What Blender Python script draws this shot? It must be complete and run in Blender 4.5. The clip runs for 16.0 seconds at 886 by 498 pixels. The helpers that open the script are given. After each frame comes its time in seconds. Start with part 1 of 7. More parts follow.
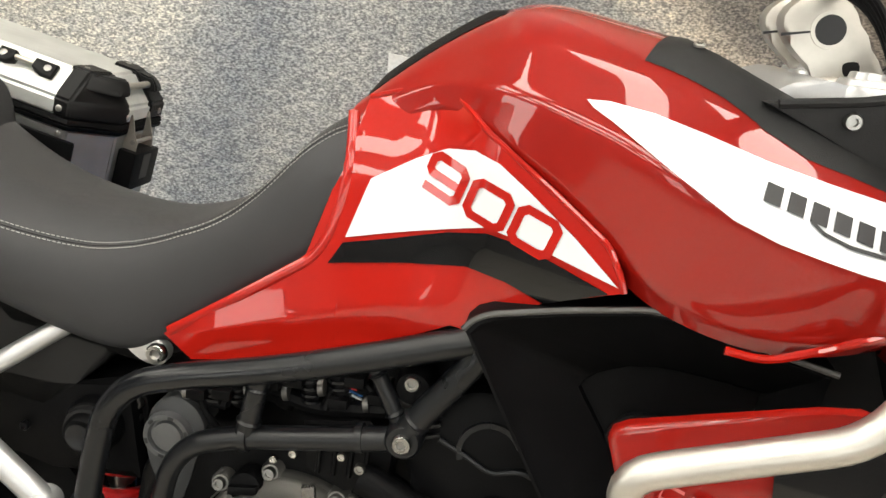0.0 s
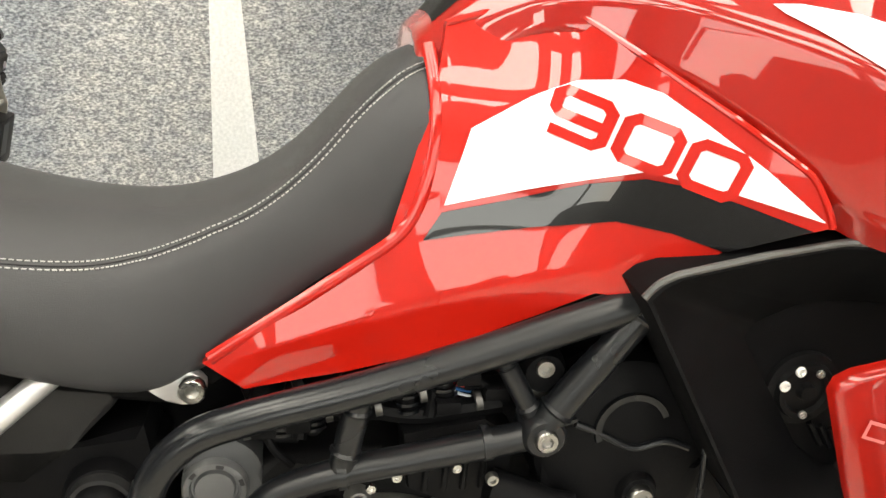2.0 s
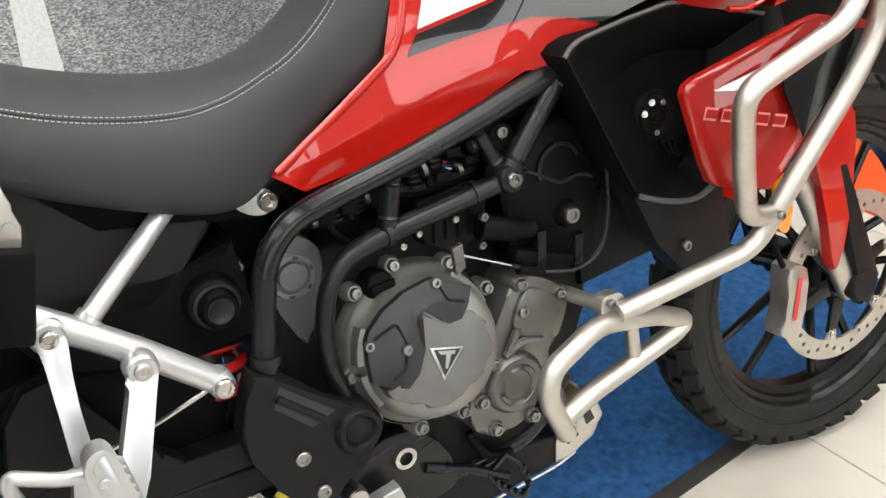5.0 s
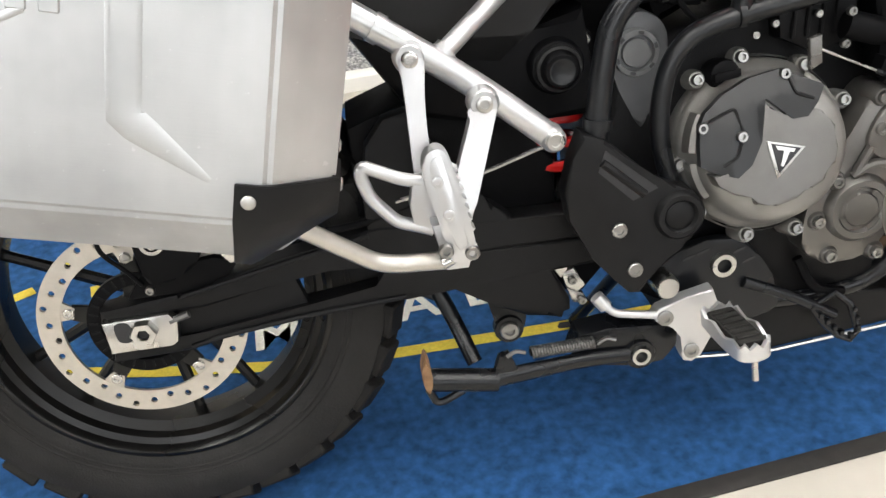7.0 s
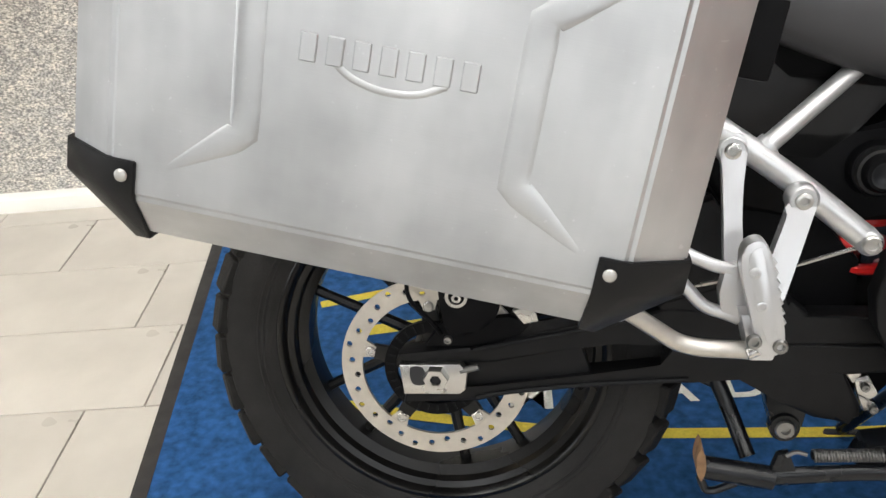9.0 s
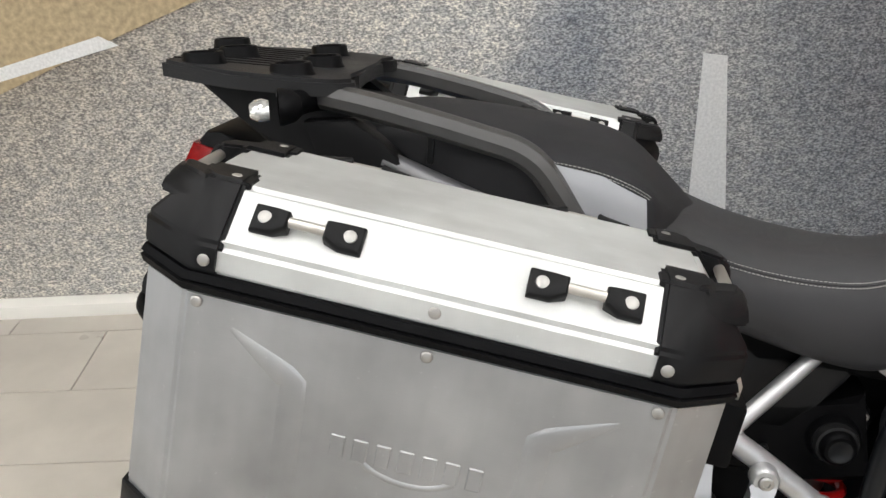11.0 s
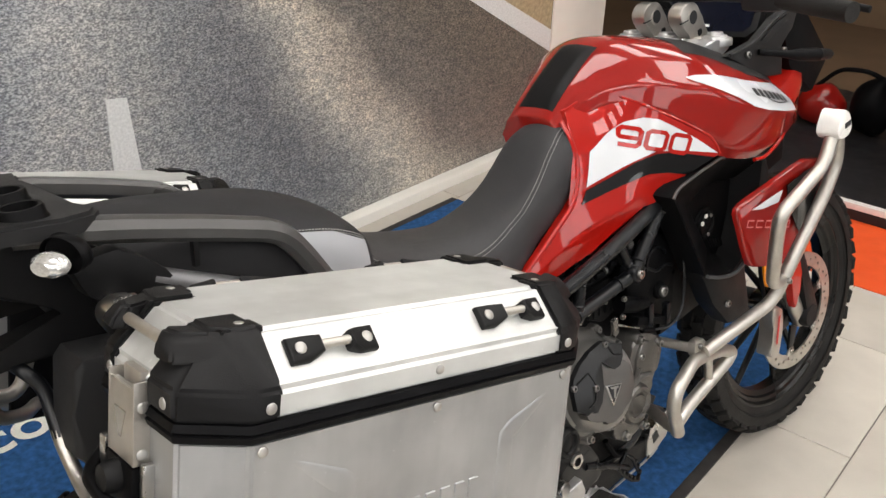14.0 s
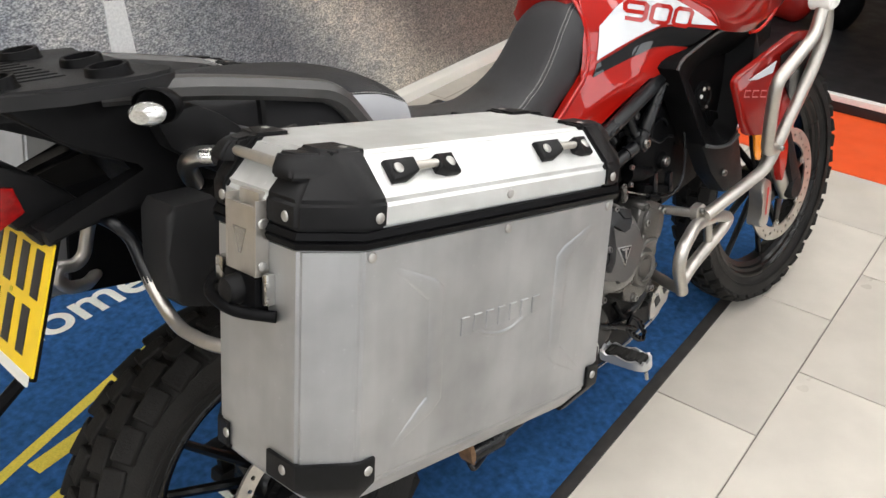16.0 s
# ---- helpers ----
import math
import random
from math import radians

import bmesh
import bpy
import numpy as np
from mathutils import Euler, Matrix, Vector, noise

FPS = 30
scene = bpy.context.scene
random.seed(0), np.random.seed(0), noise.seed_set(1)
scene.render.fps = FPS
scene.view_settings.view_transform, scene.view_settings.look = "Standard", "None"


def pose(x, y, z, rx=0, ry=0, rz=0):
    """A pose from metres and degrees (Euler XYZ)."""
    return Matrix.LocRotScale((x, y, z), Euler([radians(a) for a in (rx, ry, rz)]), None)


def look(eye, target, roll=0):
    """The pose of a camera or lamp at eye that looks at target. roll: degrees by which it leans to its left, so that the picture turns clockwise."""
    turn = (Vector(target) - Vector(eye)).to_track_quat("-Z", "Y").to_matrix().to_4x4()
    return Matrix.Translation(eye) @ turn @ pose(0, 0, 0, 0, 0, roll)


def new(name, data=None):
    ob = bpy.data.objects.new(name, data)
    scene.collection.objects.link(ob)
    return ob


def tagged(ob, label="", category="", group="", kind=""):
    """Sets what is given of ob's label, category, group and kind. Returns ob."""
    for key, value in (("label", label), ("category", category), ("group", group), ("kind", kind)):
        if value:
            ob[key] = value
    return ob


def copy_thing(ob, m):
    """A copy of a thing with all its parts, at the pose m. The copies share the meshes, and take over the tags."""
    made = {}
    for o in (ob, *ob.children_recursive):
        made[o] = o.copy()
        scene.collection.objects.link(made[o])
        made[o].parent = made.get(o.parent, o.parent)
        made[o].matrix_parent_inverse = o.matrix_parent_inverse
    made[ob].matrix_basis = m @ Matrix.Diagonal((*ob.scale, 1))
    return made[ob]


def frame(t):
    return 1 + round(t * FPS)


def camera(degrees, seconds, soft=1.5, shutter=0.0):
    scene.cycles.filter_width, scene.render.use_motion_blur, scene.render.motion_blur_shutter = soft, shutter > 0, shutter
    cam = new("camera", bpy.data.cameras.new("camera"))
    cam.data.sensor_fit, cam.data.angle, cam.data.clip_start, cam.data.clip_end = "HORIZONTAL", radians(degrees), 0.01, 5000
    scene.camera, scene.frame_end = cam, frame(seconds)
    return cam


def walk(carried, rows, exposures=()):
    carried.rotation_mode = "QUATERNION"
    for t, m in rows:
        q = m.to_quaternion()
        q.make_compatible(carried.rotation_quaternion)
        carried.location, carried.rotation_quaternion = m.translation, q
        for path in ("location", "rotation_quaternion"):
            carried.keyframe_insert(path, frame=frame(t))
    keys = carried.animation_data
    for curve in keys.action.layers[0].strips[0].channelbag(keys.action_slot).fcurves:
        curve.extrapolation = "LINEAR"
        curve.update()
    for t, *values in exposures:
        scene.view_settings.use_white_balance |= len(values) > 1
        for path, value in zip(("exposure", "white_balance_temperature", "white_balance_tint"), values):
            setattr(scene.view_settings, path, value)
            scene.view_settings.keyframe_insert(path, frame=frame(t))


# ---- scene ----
cam = camera(52.4, 16.0)
PATH = [
    (0, (1.076, -0.745, 1.324), (0.837, 1.048, 0.472), 4.7),
    (0.5, (1.0, -0.744, 1.299), (0.754, 1.027, 0.404), 5.0),
    (1, (0.956, -0.644, 1.268), (0.673, 1.059, 0.258), 3.0),
    (1.5, (0.881, -0.567, 1.241), (0.769, 1.128, 0.185), 4.3),
    (2, (0.721, -0.565, 1.263), (1.078, 1.138, 0.277), 5.2),
    (2.5, (0.638, -0.687, 1.301), (1.229, 1.03, 0.462), 4.1),
    (3, (0.555, -0.805, 1.334), (1.242, 0.915, 0.579), 2.3),
    (3.2, (0.534, -0.824, 1.342), (1.266, 0.878, 0.589), 2.1),
    (5.3, (0.324, -0.844, 1.213), (1.21, 0.601, 0.151), 1.3),
    (5.5, (0.326, -0.86, 1.193), (1.136, 0.605, 0.099), 0.5),
    (6, (0.336, -0.904, 1.152), (0.933, 0.638, 0.027), -1.6),
    (6.5, (0.327, -0.939, 1.111), (0.696, 0.677, -0.008), -3.3),
    (7, (0.312, -0.971, 1.082), (0.453, 0.69, -0.024), -4.6),
    (7.5, (0.276, -0.995, 1.053), (0.205, 0.684, -0.032), -6.1),
    (8, (0.226, -1.006, 1.035), (0.02, 0.689, -0.006), -6.2),
    (8.5, (0.195, -1.012, 1.04), (-0.071, 0.704, 0.048), -5.5),
    (9, (0.198, -1.013, 1.12), (-0.105, 0.725, 0.178), -5.2),
    (9.5, (0.219, -1.016, 1.240), (-0.125, 0.744, 0.354), -4.7),
    (9.7, (0.225, -1.012, 1.286), (-0.122, 0.746, 0.398), -4.6),
    (11.8, (0.122, -0.857, 1.514), (0.037, 0.887, 0.538), 1.1),
    (12, (0.071, -0.792, 1.523), (0.167, 0.929, 0.507), 0.9),
    (12.5, (-0.022, -0.744, 1.553), (0.512, 0.891, 0.531), 1.8),
    (13, (-0.143, -0.867, 1.586), (0.618, 0.708, 0.616), 1.1),
    (13.5, (-0.266, -0.925, 1.618), (0.717, 0.547, 0.688), 2.4),
    (14, (-0.45, -0.882, 1.611), (0.771, 0.407, 0.69), 2.1),
    (14.5, (-0.594, -0.937, 1.621), (0.681, 0.277, 0.672), 1.9),
    (15, (-0.677, -1.034, 1.6), (0.581, 0.152, 0.596), 1.8),
    (15.5, (-0.698, -1.041, 1.594), (0.531, 0.149, 0.559), 1.5),
    (16, (-0.638, -0.901, 1.57), (0.589, 0.266, 0.505), 1.5),
]
STOPS = (  # seconds, stops, kelvin, tint
    (0, 0.05, 7100, 6), (0.5, 0.05, 7100, 6), (1, 0.35, 7100, 6), (1.5, 0.6, 7150, 6), (2, 0.6, 7300, 5), (2.5, 0.35, 7200, 5), (3, 0.2, 7100, 5),
    (5.5, 0.3, 6500, 8), (6, 0.37, 6400, 9), (7, 0.32, 6600, 9), (8, 0.28, 6750, 9), (8.5, 0.18, 6650, 9), (9, 0.02, 6550, 9), (9.5, -0.4, 6500, 9),
    (12, -0.58, 6500, 10), (12.5, -0.65, 6500, 10), (13, -0.45, 6550, 11), (14, -0.36, 6750, 11), (15, -0.36, 6600, 10), (16, -0.28, 6500, 10),
)
walk(cam, [(t, look(eye, target, roll)) for t, eye, target, roll in PATH], STOPS)

# ---- light ----
world = bpy.data.worlds.new("world")
scene.world = world
world.use_nodes = True
wn = world.node_tree
sky = wn.nodes.new("ShaderNodeTexSky")
sky.sky_type, sky.sun_disc, sky.sun_elevation, sky.sun_rotation = "NISHITA", False, radians(40), radians(200)
wn.links.new(sky.outputs[0], wn.nodes["Background"].inputs[0])
wn.nodes["Background"].inputs[1].default_value = 0.06
scene.view_settings.exposure = 0.0


# ---- materials ----
def mat(name, color, rough=0.5, metal=0.0, vary=0.12, scale=30.0, bump=0.0, bscale=200.0, coat=0.0, rvary=0.1, spec=0.5):
    m = bpy.data.materials.new(name)
    m.use_nodes = True
    t = m.node_tree
    p = t.nodes["Principled BSDF"]
    p.inputs["Metallic"].default_value = metal
    p.inputs["Coat Weight"].default_value = coat
    p.inputs["Coat Roughness"].default_value = 0.025
    p.inputs["Specular IOR Level"].default_value = spec
    co = t.nodes.new("ShaderNodeTexCoord")
    n1 = t.nodes.new("ShaderNodeTexNoise")
    n1.inputs["Scale"].default_value, n1.inputs["Detail"].default_value = scale, 6
    t.links.new(co.outputs["Object"], n1.inputs["Vector"])
    ramp = t.nodes.new("ShaderNodeMapRange")
    ramp.inputs["From Min"].default_value, ramp.inputs["From Max"].default_value = 0.3, 0.7
    ramp.inputs["To Min"].default_value, ramp.inputs["To Max"].default_value = 1 - vary, 1 + vary
    t.links.new(n1.outputs["Fac"], ramp.inputs["Value"])
    mul = t.nodes.new("ShaderNodeVectorMath")
    mul.operation = "SCALE"
    mul.inputs[0].default_value = color
    t.links.new(ramp.outputs[0], mul.inputs["Scale"])
    t.links.new(mul.outputs[0], p.inputs["Base Color"])
    rr = t.nodes.new("ShaderNodeMapRange")
    rr.inputs["From Min"].default_value, rr.inputs["From Max"].default_value = 0.3, 0.7
    rr.inputs["To Min"].default_value, rr.inputs["To Max"].default_value = max(rough - rvary, 0.02), min(rough + rvary, 1)
    n2 = t.nodes.new("ShaderNodeTexNoise")
    n2.inputs["Scale"].default_value, n2.inputs["Detail"].default_value = scale * 0.3, 4
    t.links.new(co.outputs["Object"], n2.inputs["Vector"])
    t.links.new(n2.outputs["Fac"], rr.inputs["Value"])
    t.links.new(rr.outputs[0], p.inputs["Roughness"])
    if bump:
        n3 = t.nodes.new("ShaderNodeTexNoise")
        n3.inputs["Scale"].default_value, n3.inputs["Detail"].default_value = bscale, 3
        t.links.new(co.outputs["Object"], n3.inputs["Vector"])
        b = t.nodes.new("ShaderNodeBump")
        b.inputs["Strength"].default_value, b.inputs["Distance"].default_value = bump, 0.002
        t.links.new(n3.outputs["Fac"], b.inputs["Height"])
        t.links.new(b.outputs[0], p.inputs["Normal"])
    return m


def glow(name, color, power):
    m = bpy.data.materials.new(name)
    m.use_nodes = True
    p = m.node_tree.nodes["Principled BSDF"]
    p.inputs["Base Color"].default_value = (0.8, 0.8, 0.8, 1)
    p.inputs["Emission Color"].default_value = (*color, 1)
    p.inputs["Emission Strength"].default_value = power
    return m


RED = mat("red_paint", (0.37, 0.0075, 0.0038), 0.40, 0.0, 0.03, 6, coat=1.0, rvary=0.04, spec=0.12)
DEEPRED = mat("deep_red_paint", (0.255, 0.0062, 0.0036), 0.45, 0.0, 0.03, 8, coat=1.0, rvary=0.04, spec=0.12)
WHITE = mat("white_decal", (0.64, 0.66, 0.685), 0.25, 0.0, 0.02, 10, coat=0.8, rvary=0.03)
GLOSSBLACK = mat("gloss_black_decal", (0.004, 0.004, 0.0045), 0.2, 0.0, 0.1, 10, coat=1.0, rvary=0.04, spec=0.15)
SATIN = mat("satin_black_plastic", (0.0065, 0.0065, 0.007), 0.46, 0.0, 0.15, 40, 0.15, 900, spec=0.17)
DARKPL = mat("dark_moulded_plastic", (0.0035, 0.0035, 0.004), 0.5, 0.0, 0.2, 25, 0.15, 700, spec=0.075)
GREYPL = mat("semi_gloss_grey_plastic", (0.045, 0.044, 0.043), 0.34, 0.0, 0.1, 30, 0.2, 900, spec=0.6)
FRAME = mat("black_frame_enamel", (0.0060, 0.0066, 0.0080), 0.30, 0.0, 0.08, 20, 0.05, 500, spec=0.34)
COVERPL = mat("matt_grey_black_plastic", (0.0145, 0.0145, 0.0152), 0.50, 0.0, 0.1, 20, 0.25, 900, spec=0.22)
VINYL = mat("charcoal_seat_vinyl", (0.033, 0.033, 0.0353), 0.50, 0.0, 0.06, 12, 0.35, 1500, spec=0.34)
VINYLTOP = mat("dark_seat_vinyl", (0.020, 0.020, 0.022), 0.6, 0.0, 0.08, 12, 0.3, 1100, spec=0.22)
VINYLGREY = mat("light_grey_seat_vinyl", (0.36, 0.37, 0.39), 0.5, 0.0, 0.04, 15, 0.3, 1300)
THREAD = mat("grey_thread", (0.33, 0.325, 0.31), 0.8, 0, 0.1, 100)
SILVER = mat("silver_painted_steel", (0.52, 0.52, 0.525), 0.33, 0.7, 0.02, 12, rvary=0.02)
STAINLESS = mat("satin_stainless_tube", (0.50, 0.475, 0.435), 0.36, 0.88, 0.06, 60, 0.05, 900, rvary=0.08)
STEEL = mat("bright_steel", (0.52, 0.51, 0.49), 0.27, 1.0, 0.05, 30, rvary=0.04)
ENGINE = mat("cast_grey_engine_metal", (0.165, 0.159, 0.151), 0.34, 0.85, 0.08, 25, 0.25, 900)
CASTALLOY = mat("pale_cast_alloy", (0.27, 0.263, 0.25), 0.46, 0.75, 0.10, 25, 0.35, 700)
ENGDARK = mat("dark_cast_metal", (0.0045, 0.0045, 0.005), 0.45, 0.0, 0.2, 25, 0.3, 600, spec=0.13)
RUBBER = mat("tyre_rubber", (0.015, 0.0143, 0.0135), 0.60, 0.0, 0.30, 18, 0.4, 300, spec=0.2)
RUBBERDUST = mat("dusty_tyre_rubber", (0.013, 0.0122, 0.0114), 0.70, 0.0, 0.25, 30, 0.5, 260, spec=0.16)
RIM = mat("black_rim", (0.005, 0.0048, 0.0046), 0.27, 0.0, 0.3, 10, rvary=0.08, spec=0.30)
DISC = mat("brake_disc_steel", (0.52, 0.49, 0.44), 0.36, 0.85, 0.08, 60, 0.05, 400)
SHOCKRED = mat("red_spring", (0.5, 0.01, 0.01), 0.35, 0.0, 0.05, 20, coat=0.5)
AMBER = mat("amber_reflector", (0.8, 0.25, 0.01), 0.25, 0.0, 0.05, 60, coat=0.8)
REDLENS = mat("red_lens", (0.26, 0.005, 0.005), 0.15, 0.0, 0.2, 120, coat=1.0)
CLEARLENS = mat("clear_lens", (0.7, 0.7, 0.68), 0.12, 0.6, 0.2, 300, coat=1.0)
SKIRT = mat("cream_gloss_paint", (0.86, 0.84, 0.78), 0.4, 0, 0.03, 4, 0.05, 300)
PLATE = mat("yellow_plate", (0.85, 0.58, 0.01), 0.4, 0.0, 0.04, 20)
# black print and parts, and the painted shade of holes and slots
INK_AND_SHADE = mat("black_ink_and_hole_shade", (0.012, 0.012, 0.014), 0.5)
PAPERWHITE = mat("white_plastic", (0.75, 0.74, 0.71), 0.35, 0, 0.04, 20)
ORANGE = mat("orange_mat", (0.70, 0.08, 0.012), 0.55, 0, 0.06, 15, 0.2, 400)
WOODTOP = mat("orange_beech_top", (0.55, 0.26, 0.09), 0.4, 0, 0.12, 6)
PAINT = mat("white_wall_paint", (0.82, 0.78, 0.70), 0.6, 0, 0.04, 4, 0.1, 300)
TAN = mat("tan_wall", (0.20, 0.125, 0.07), 0.7, 0, 0.08, 3, 0.1, 200)
DIM = mat("dim_grey_paint", (0.16, 0.16, 0.165), 0.7, 0, 0.06, 3, 0.1, 200)
CEIL = mat("ceiling_paint", (0.22, 0.22, 0.22), 0.8, 0, 0.03, 5)
TAPE = mat("black_edging", (0.02, 0.018, 0.017), 0.7, 0, 0.2, 40, 0.2, 300)
MATWHITE = mat("printed_carpet_white", (0.70, 0.70, 0.64), 0.95, 0, 0.12, 200, 0.6, 900)
MATYELLOW = mat("printed_carpet_yellow", (0.62, 0.50, 0.06), 0.95, 0, 0.14, 200, 0.6, 900)
BLUECLOTH = mat("blue_carpet", (0.020, 0.080, 0.212), 0.97, 0, 0.34, 55, 0.8, 800, spec=0.15)
GROUT = mat("grey_grout", (0.16, 0.145, 0.125), 0.9, 0, 0.1, 60)
RIVET = mat("dull_rivet_steel", (0.42, 0.41, 0.39), 0.42, 0.85, 0.1, 80, rvary=0.08)
GUARD = mat("satin_black_guard", (0.010, 0.0105, 0.0115), 0.40, 0.0, 0.08, 20, 0.1, 700, spec=0.45)
PLUG = mat("grey_plug_plastic", (0.105, 0.107, 0.110), 0.42, 0.0, 0.08, 25, 0.2, 900)
BOLTSTEEL = mat("dull_bolt_steel", (0.29, 0.285, 0.275), 0.32, 1.0, 0.1, 60, rvary=0.08)
BRACKET = mat("grey_frame_casting", (0.062, 0.064, 0.068), 0.45, 0.2, 0.08, 25, 0.2, 900)
SILENCER = mat("dull_silencer_steel", (0.24, 0.24, 0.25), 0.45, 0.7, 0.06, 30, rvary=0.08)
SPRINGSTEEL = mat("dark_spring_steel", (0.15, 0.145, 0.14), 0.38, 0.8, 0.05, 30)
RUST = mat("rusty_rubber_end", (0.16, 0.09, 0.045), 0.8, 0, 0.3, 60, 0.3, 300)


def brushed(name, color, rough, stretch, metal=0.82):
    """Aluminium sheet with fine grain along one way, handling marks and a few specks."""
    m = mat(name, color, rough, metal, 0.07, 9, rvary=0.07)
    t = m.node_tree
    p = t.nodes["Principled BSDF"]
    co = t.nodes.new("ShaderNodeTexCoord")
    mp = t.nodes.new("ShaderNodeMapping")
    mp.inputs["Scale"].default_value = stretch
    n = t.nodes.new("ShaderNodeTexNoise")
    n.inputs["Scale"].default_value, n.inputs["Detail"].default_value = 1.0, 5
    b = t.nodes.new("ShaderNodeBump")
    b.inputs["Strength"].default_value, b.inputs["Distance"].default_value = 0.10, 0.001
    src = p.inputs["Base Color"].links[0].from_socket
    streak = t.nodes.new("ShaderNodeMapping")
    streak.inputs["Scale"].default_value = (9.0, 9.0, 0.8) if stretch[2] > stretch[0] else (0.8, 9.0, 9.0)
    t.links.new(co.outputs["Object"], streak.inputs["Vector"])
    for scale, lo_, hi_, dark, pale in ((4.0, 0.30, 0.66, 0.80, 1.06), (150.0, 0.69, 0.735, 1.0, 1.14), (3.0, 0.30, 0.70, 0.93, 1.04), (14.0, 0.34, 0.60, 0.90, 1.03)):
        q = t.nodes.new("ShaderNodeTexNoise")
        q.inputs["Scale"].default_value, q.inputs["Detail"].default_value = scale, 3
        t.links.new(streak.outputs[0] if scale == 3.0 else co.outputs["Object"], q.inputs["Vector"])
        r = t.nodes.new("ShaderNodeMapRange")
        r.inputs["From Min"].default_value, r.inputs["From Max"].default_value = lo_, hi_
        r.inputs["To Min"].default_value, r.inputs["To Max"].default_value = dark, pale
        t.links.new(q.outputs["Fac"], r.inputs["Value"])
        v = t.nodes.new("ShaderNodeVectorMath")
        v.operation = "SCALE"
        t.links.new(src, v.inputs[0])
        t.links.new(r.outputs[0], v.inputs["Scale"])
        src = v.outputs[0]
    t.links.new(src, p.inputs["Base Color"])
    t.links.new(co.outputs["Object"], mp.inputs["Vector"])
    t.links.new(mp.outputs[0], n.inputs["Vector"])
    t.links.new(n.outputs["Fac"], b.inputs["Height"])
    t.links.new(b.outputs[0], p.inputs["Normal"])
    return m


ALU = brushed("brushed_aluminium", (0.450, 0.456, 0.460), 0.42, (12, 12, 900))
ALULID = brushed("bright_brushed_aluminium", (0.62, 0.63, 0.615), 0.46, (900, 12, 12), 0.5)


def asphalt_print(name):
    """Photo print of a road: fine speckle under broad light and dark wheel tracks that run to a far point."""
    m = bpy.data.materials.new(name)
    m.use_nodes = True
    t = m.node_tree
    p = t.nodes["Principled BSDF"]
    p.inputs["Roughness"].default_value = 0.45
    p.inputs["Specular IOR Level"].default_value = 0.25

    def calc(op, a, c):
        n = t.nodes.new("ShaderNodeMath")
        n.operation = op
        for k, v in enumerate((a, c)):
            if isinstance(v, float):
                n.inputs[k].default_value = v
            else:
                t.links.new(v, n.inputs[k])
        return n.outputs[0]

    def noise(scale, detail, vec):
        n = t.nodes.new("ShaderNodeTexNoise")
        n.inputs["Scale"].default_value, n.inputs["Detail"].default_value = scale, detail
        t.links.new(vec, n.inputs["Vector"])
        return n.outputs["Fac"]

    def ramp(fac, stops):
        r = t.nodes.new("ShaderNodeValToRGB")
        e = r.color_ramp.elements
        while len(e) < len(stops):
            e.new(0.5)
        for k, (at, col) in enumerate(stops):
            e[k].position, e[k].color = at, (*col, 1)
        t.links.new(fac, r.inputs[0])
        return r.outputs[0]

    def times(a, c):
        mx = t.nodes.new("ShaderNodeMix")
        mx.data_type, mx.blend_type = "RGBA", "MULTIPLY"
        mx.inputs[0].default_value = 1.0
        t.links.new(a, mx.inputs[6])
        t.links.new(c, mx.inputs[7])
        return mx.outputs[2]

    co = t.nodes.new("ShaderNodeTexCoord").outputs["Object"]
    xyz = t.nodes.new("ShaderNodeSeparateXYZ")
    t.links.new(co, xyz.inputs[0])
    mp = t.nodes.new("ShaderNodeMapping")
    mp.inputs["Scale"].default_value = (0.75, 1, 1.3)
    t.links.new(co, mp.inputs["Vector"])
    grain = ramp(noise(180, 3, mp.outputs[0]), [(0.33, (0.145, 0.146, 0.150)), (0.50, (0.335, 0.335, 0.332)), (0.67, (0.655, 0.645, 0.62))])
    soft = ramp(noise(34, 3, mp.outputs[0]), [(0.36, (0.88, 0.89, 0.91)), (0.64, (1.12, 1.11, 1.08))])
    lane = calc("DIVIDE", calc("SUBTRACT", xyz.outputs["X"], 0.82), calc("SUBTRACT", 1.75, xyz.outputs["Z"]))
    lane = calc("ADD", lane, calc("MULTIPLY", calc("SUBTRACT", noise(2.6, 3, co), 0.5), 0.34))
    at = calc("DIVIDE", calc("ADD", lane, 2.0), 4.0)
    tone = ramp(at, [(0.0, (0.85, 0.76, 0.66)), (0.10, (1.05, 0.98, 0.90)), (0.22, (1.35, 1.30, 1.22)), (0.34, (1.45, 1.42, 1.36)), (0.375, (0.86, 0.89, 0.95)), (0.40, (0.72, 0.76, 0.83)), (0.44, (1.05, 1.05, 1.06)), (0.50, (0.95, 0.95, 0.95)), (0.56, (0.62, 0.64, 0.67)), (0.625, (0.50, 0.51, 0.54)), (0.655, (0.80, 0.79, 0.77)), (0.685, (1.35, 1.25, 1.10)), (0.72, (1.15, 1.02, 0.88)), (0.76, (0.50, 0.46, 0.42)), (0.85, (0.42, 0.37, 0.32)), (1.0, (0.45, 0.38, 0.31))])
    t.links.new(times(times(grain, soft), tone), p.inputs["Base Color"])
    return m


ASPHALT = asphalt_print("printed_asphalt")
VERGE = mat("printed_verge", (0.42, 0.33, 0.20), 0.4, 0, 0.25, 60)
GRASS = mat("printed_grass", (0.22, 0.25, 0.05), 0.4, 0, 0.6, 60)
ROADWHITE = mat("printed_road_line", (0.72, 0.72, 0.70), 0.4, 0, 0.12, 120)


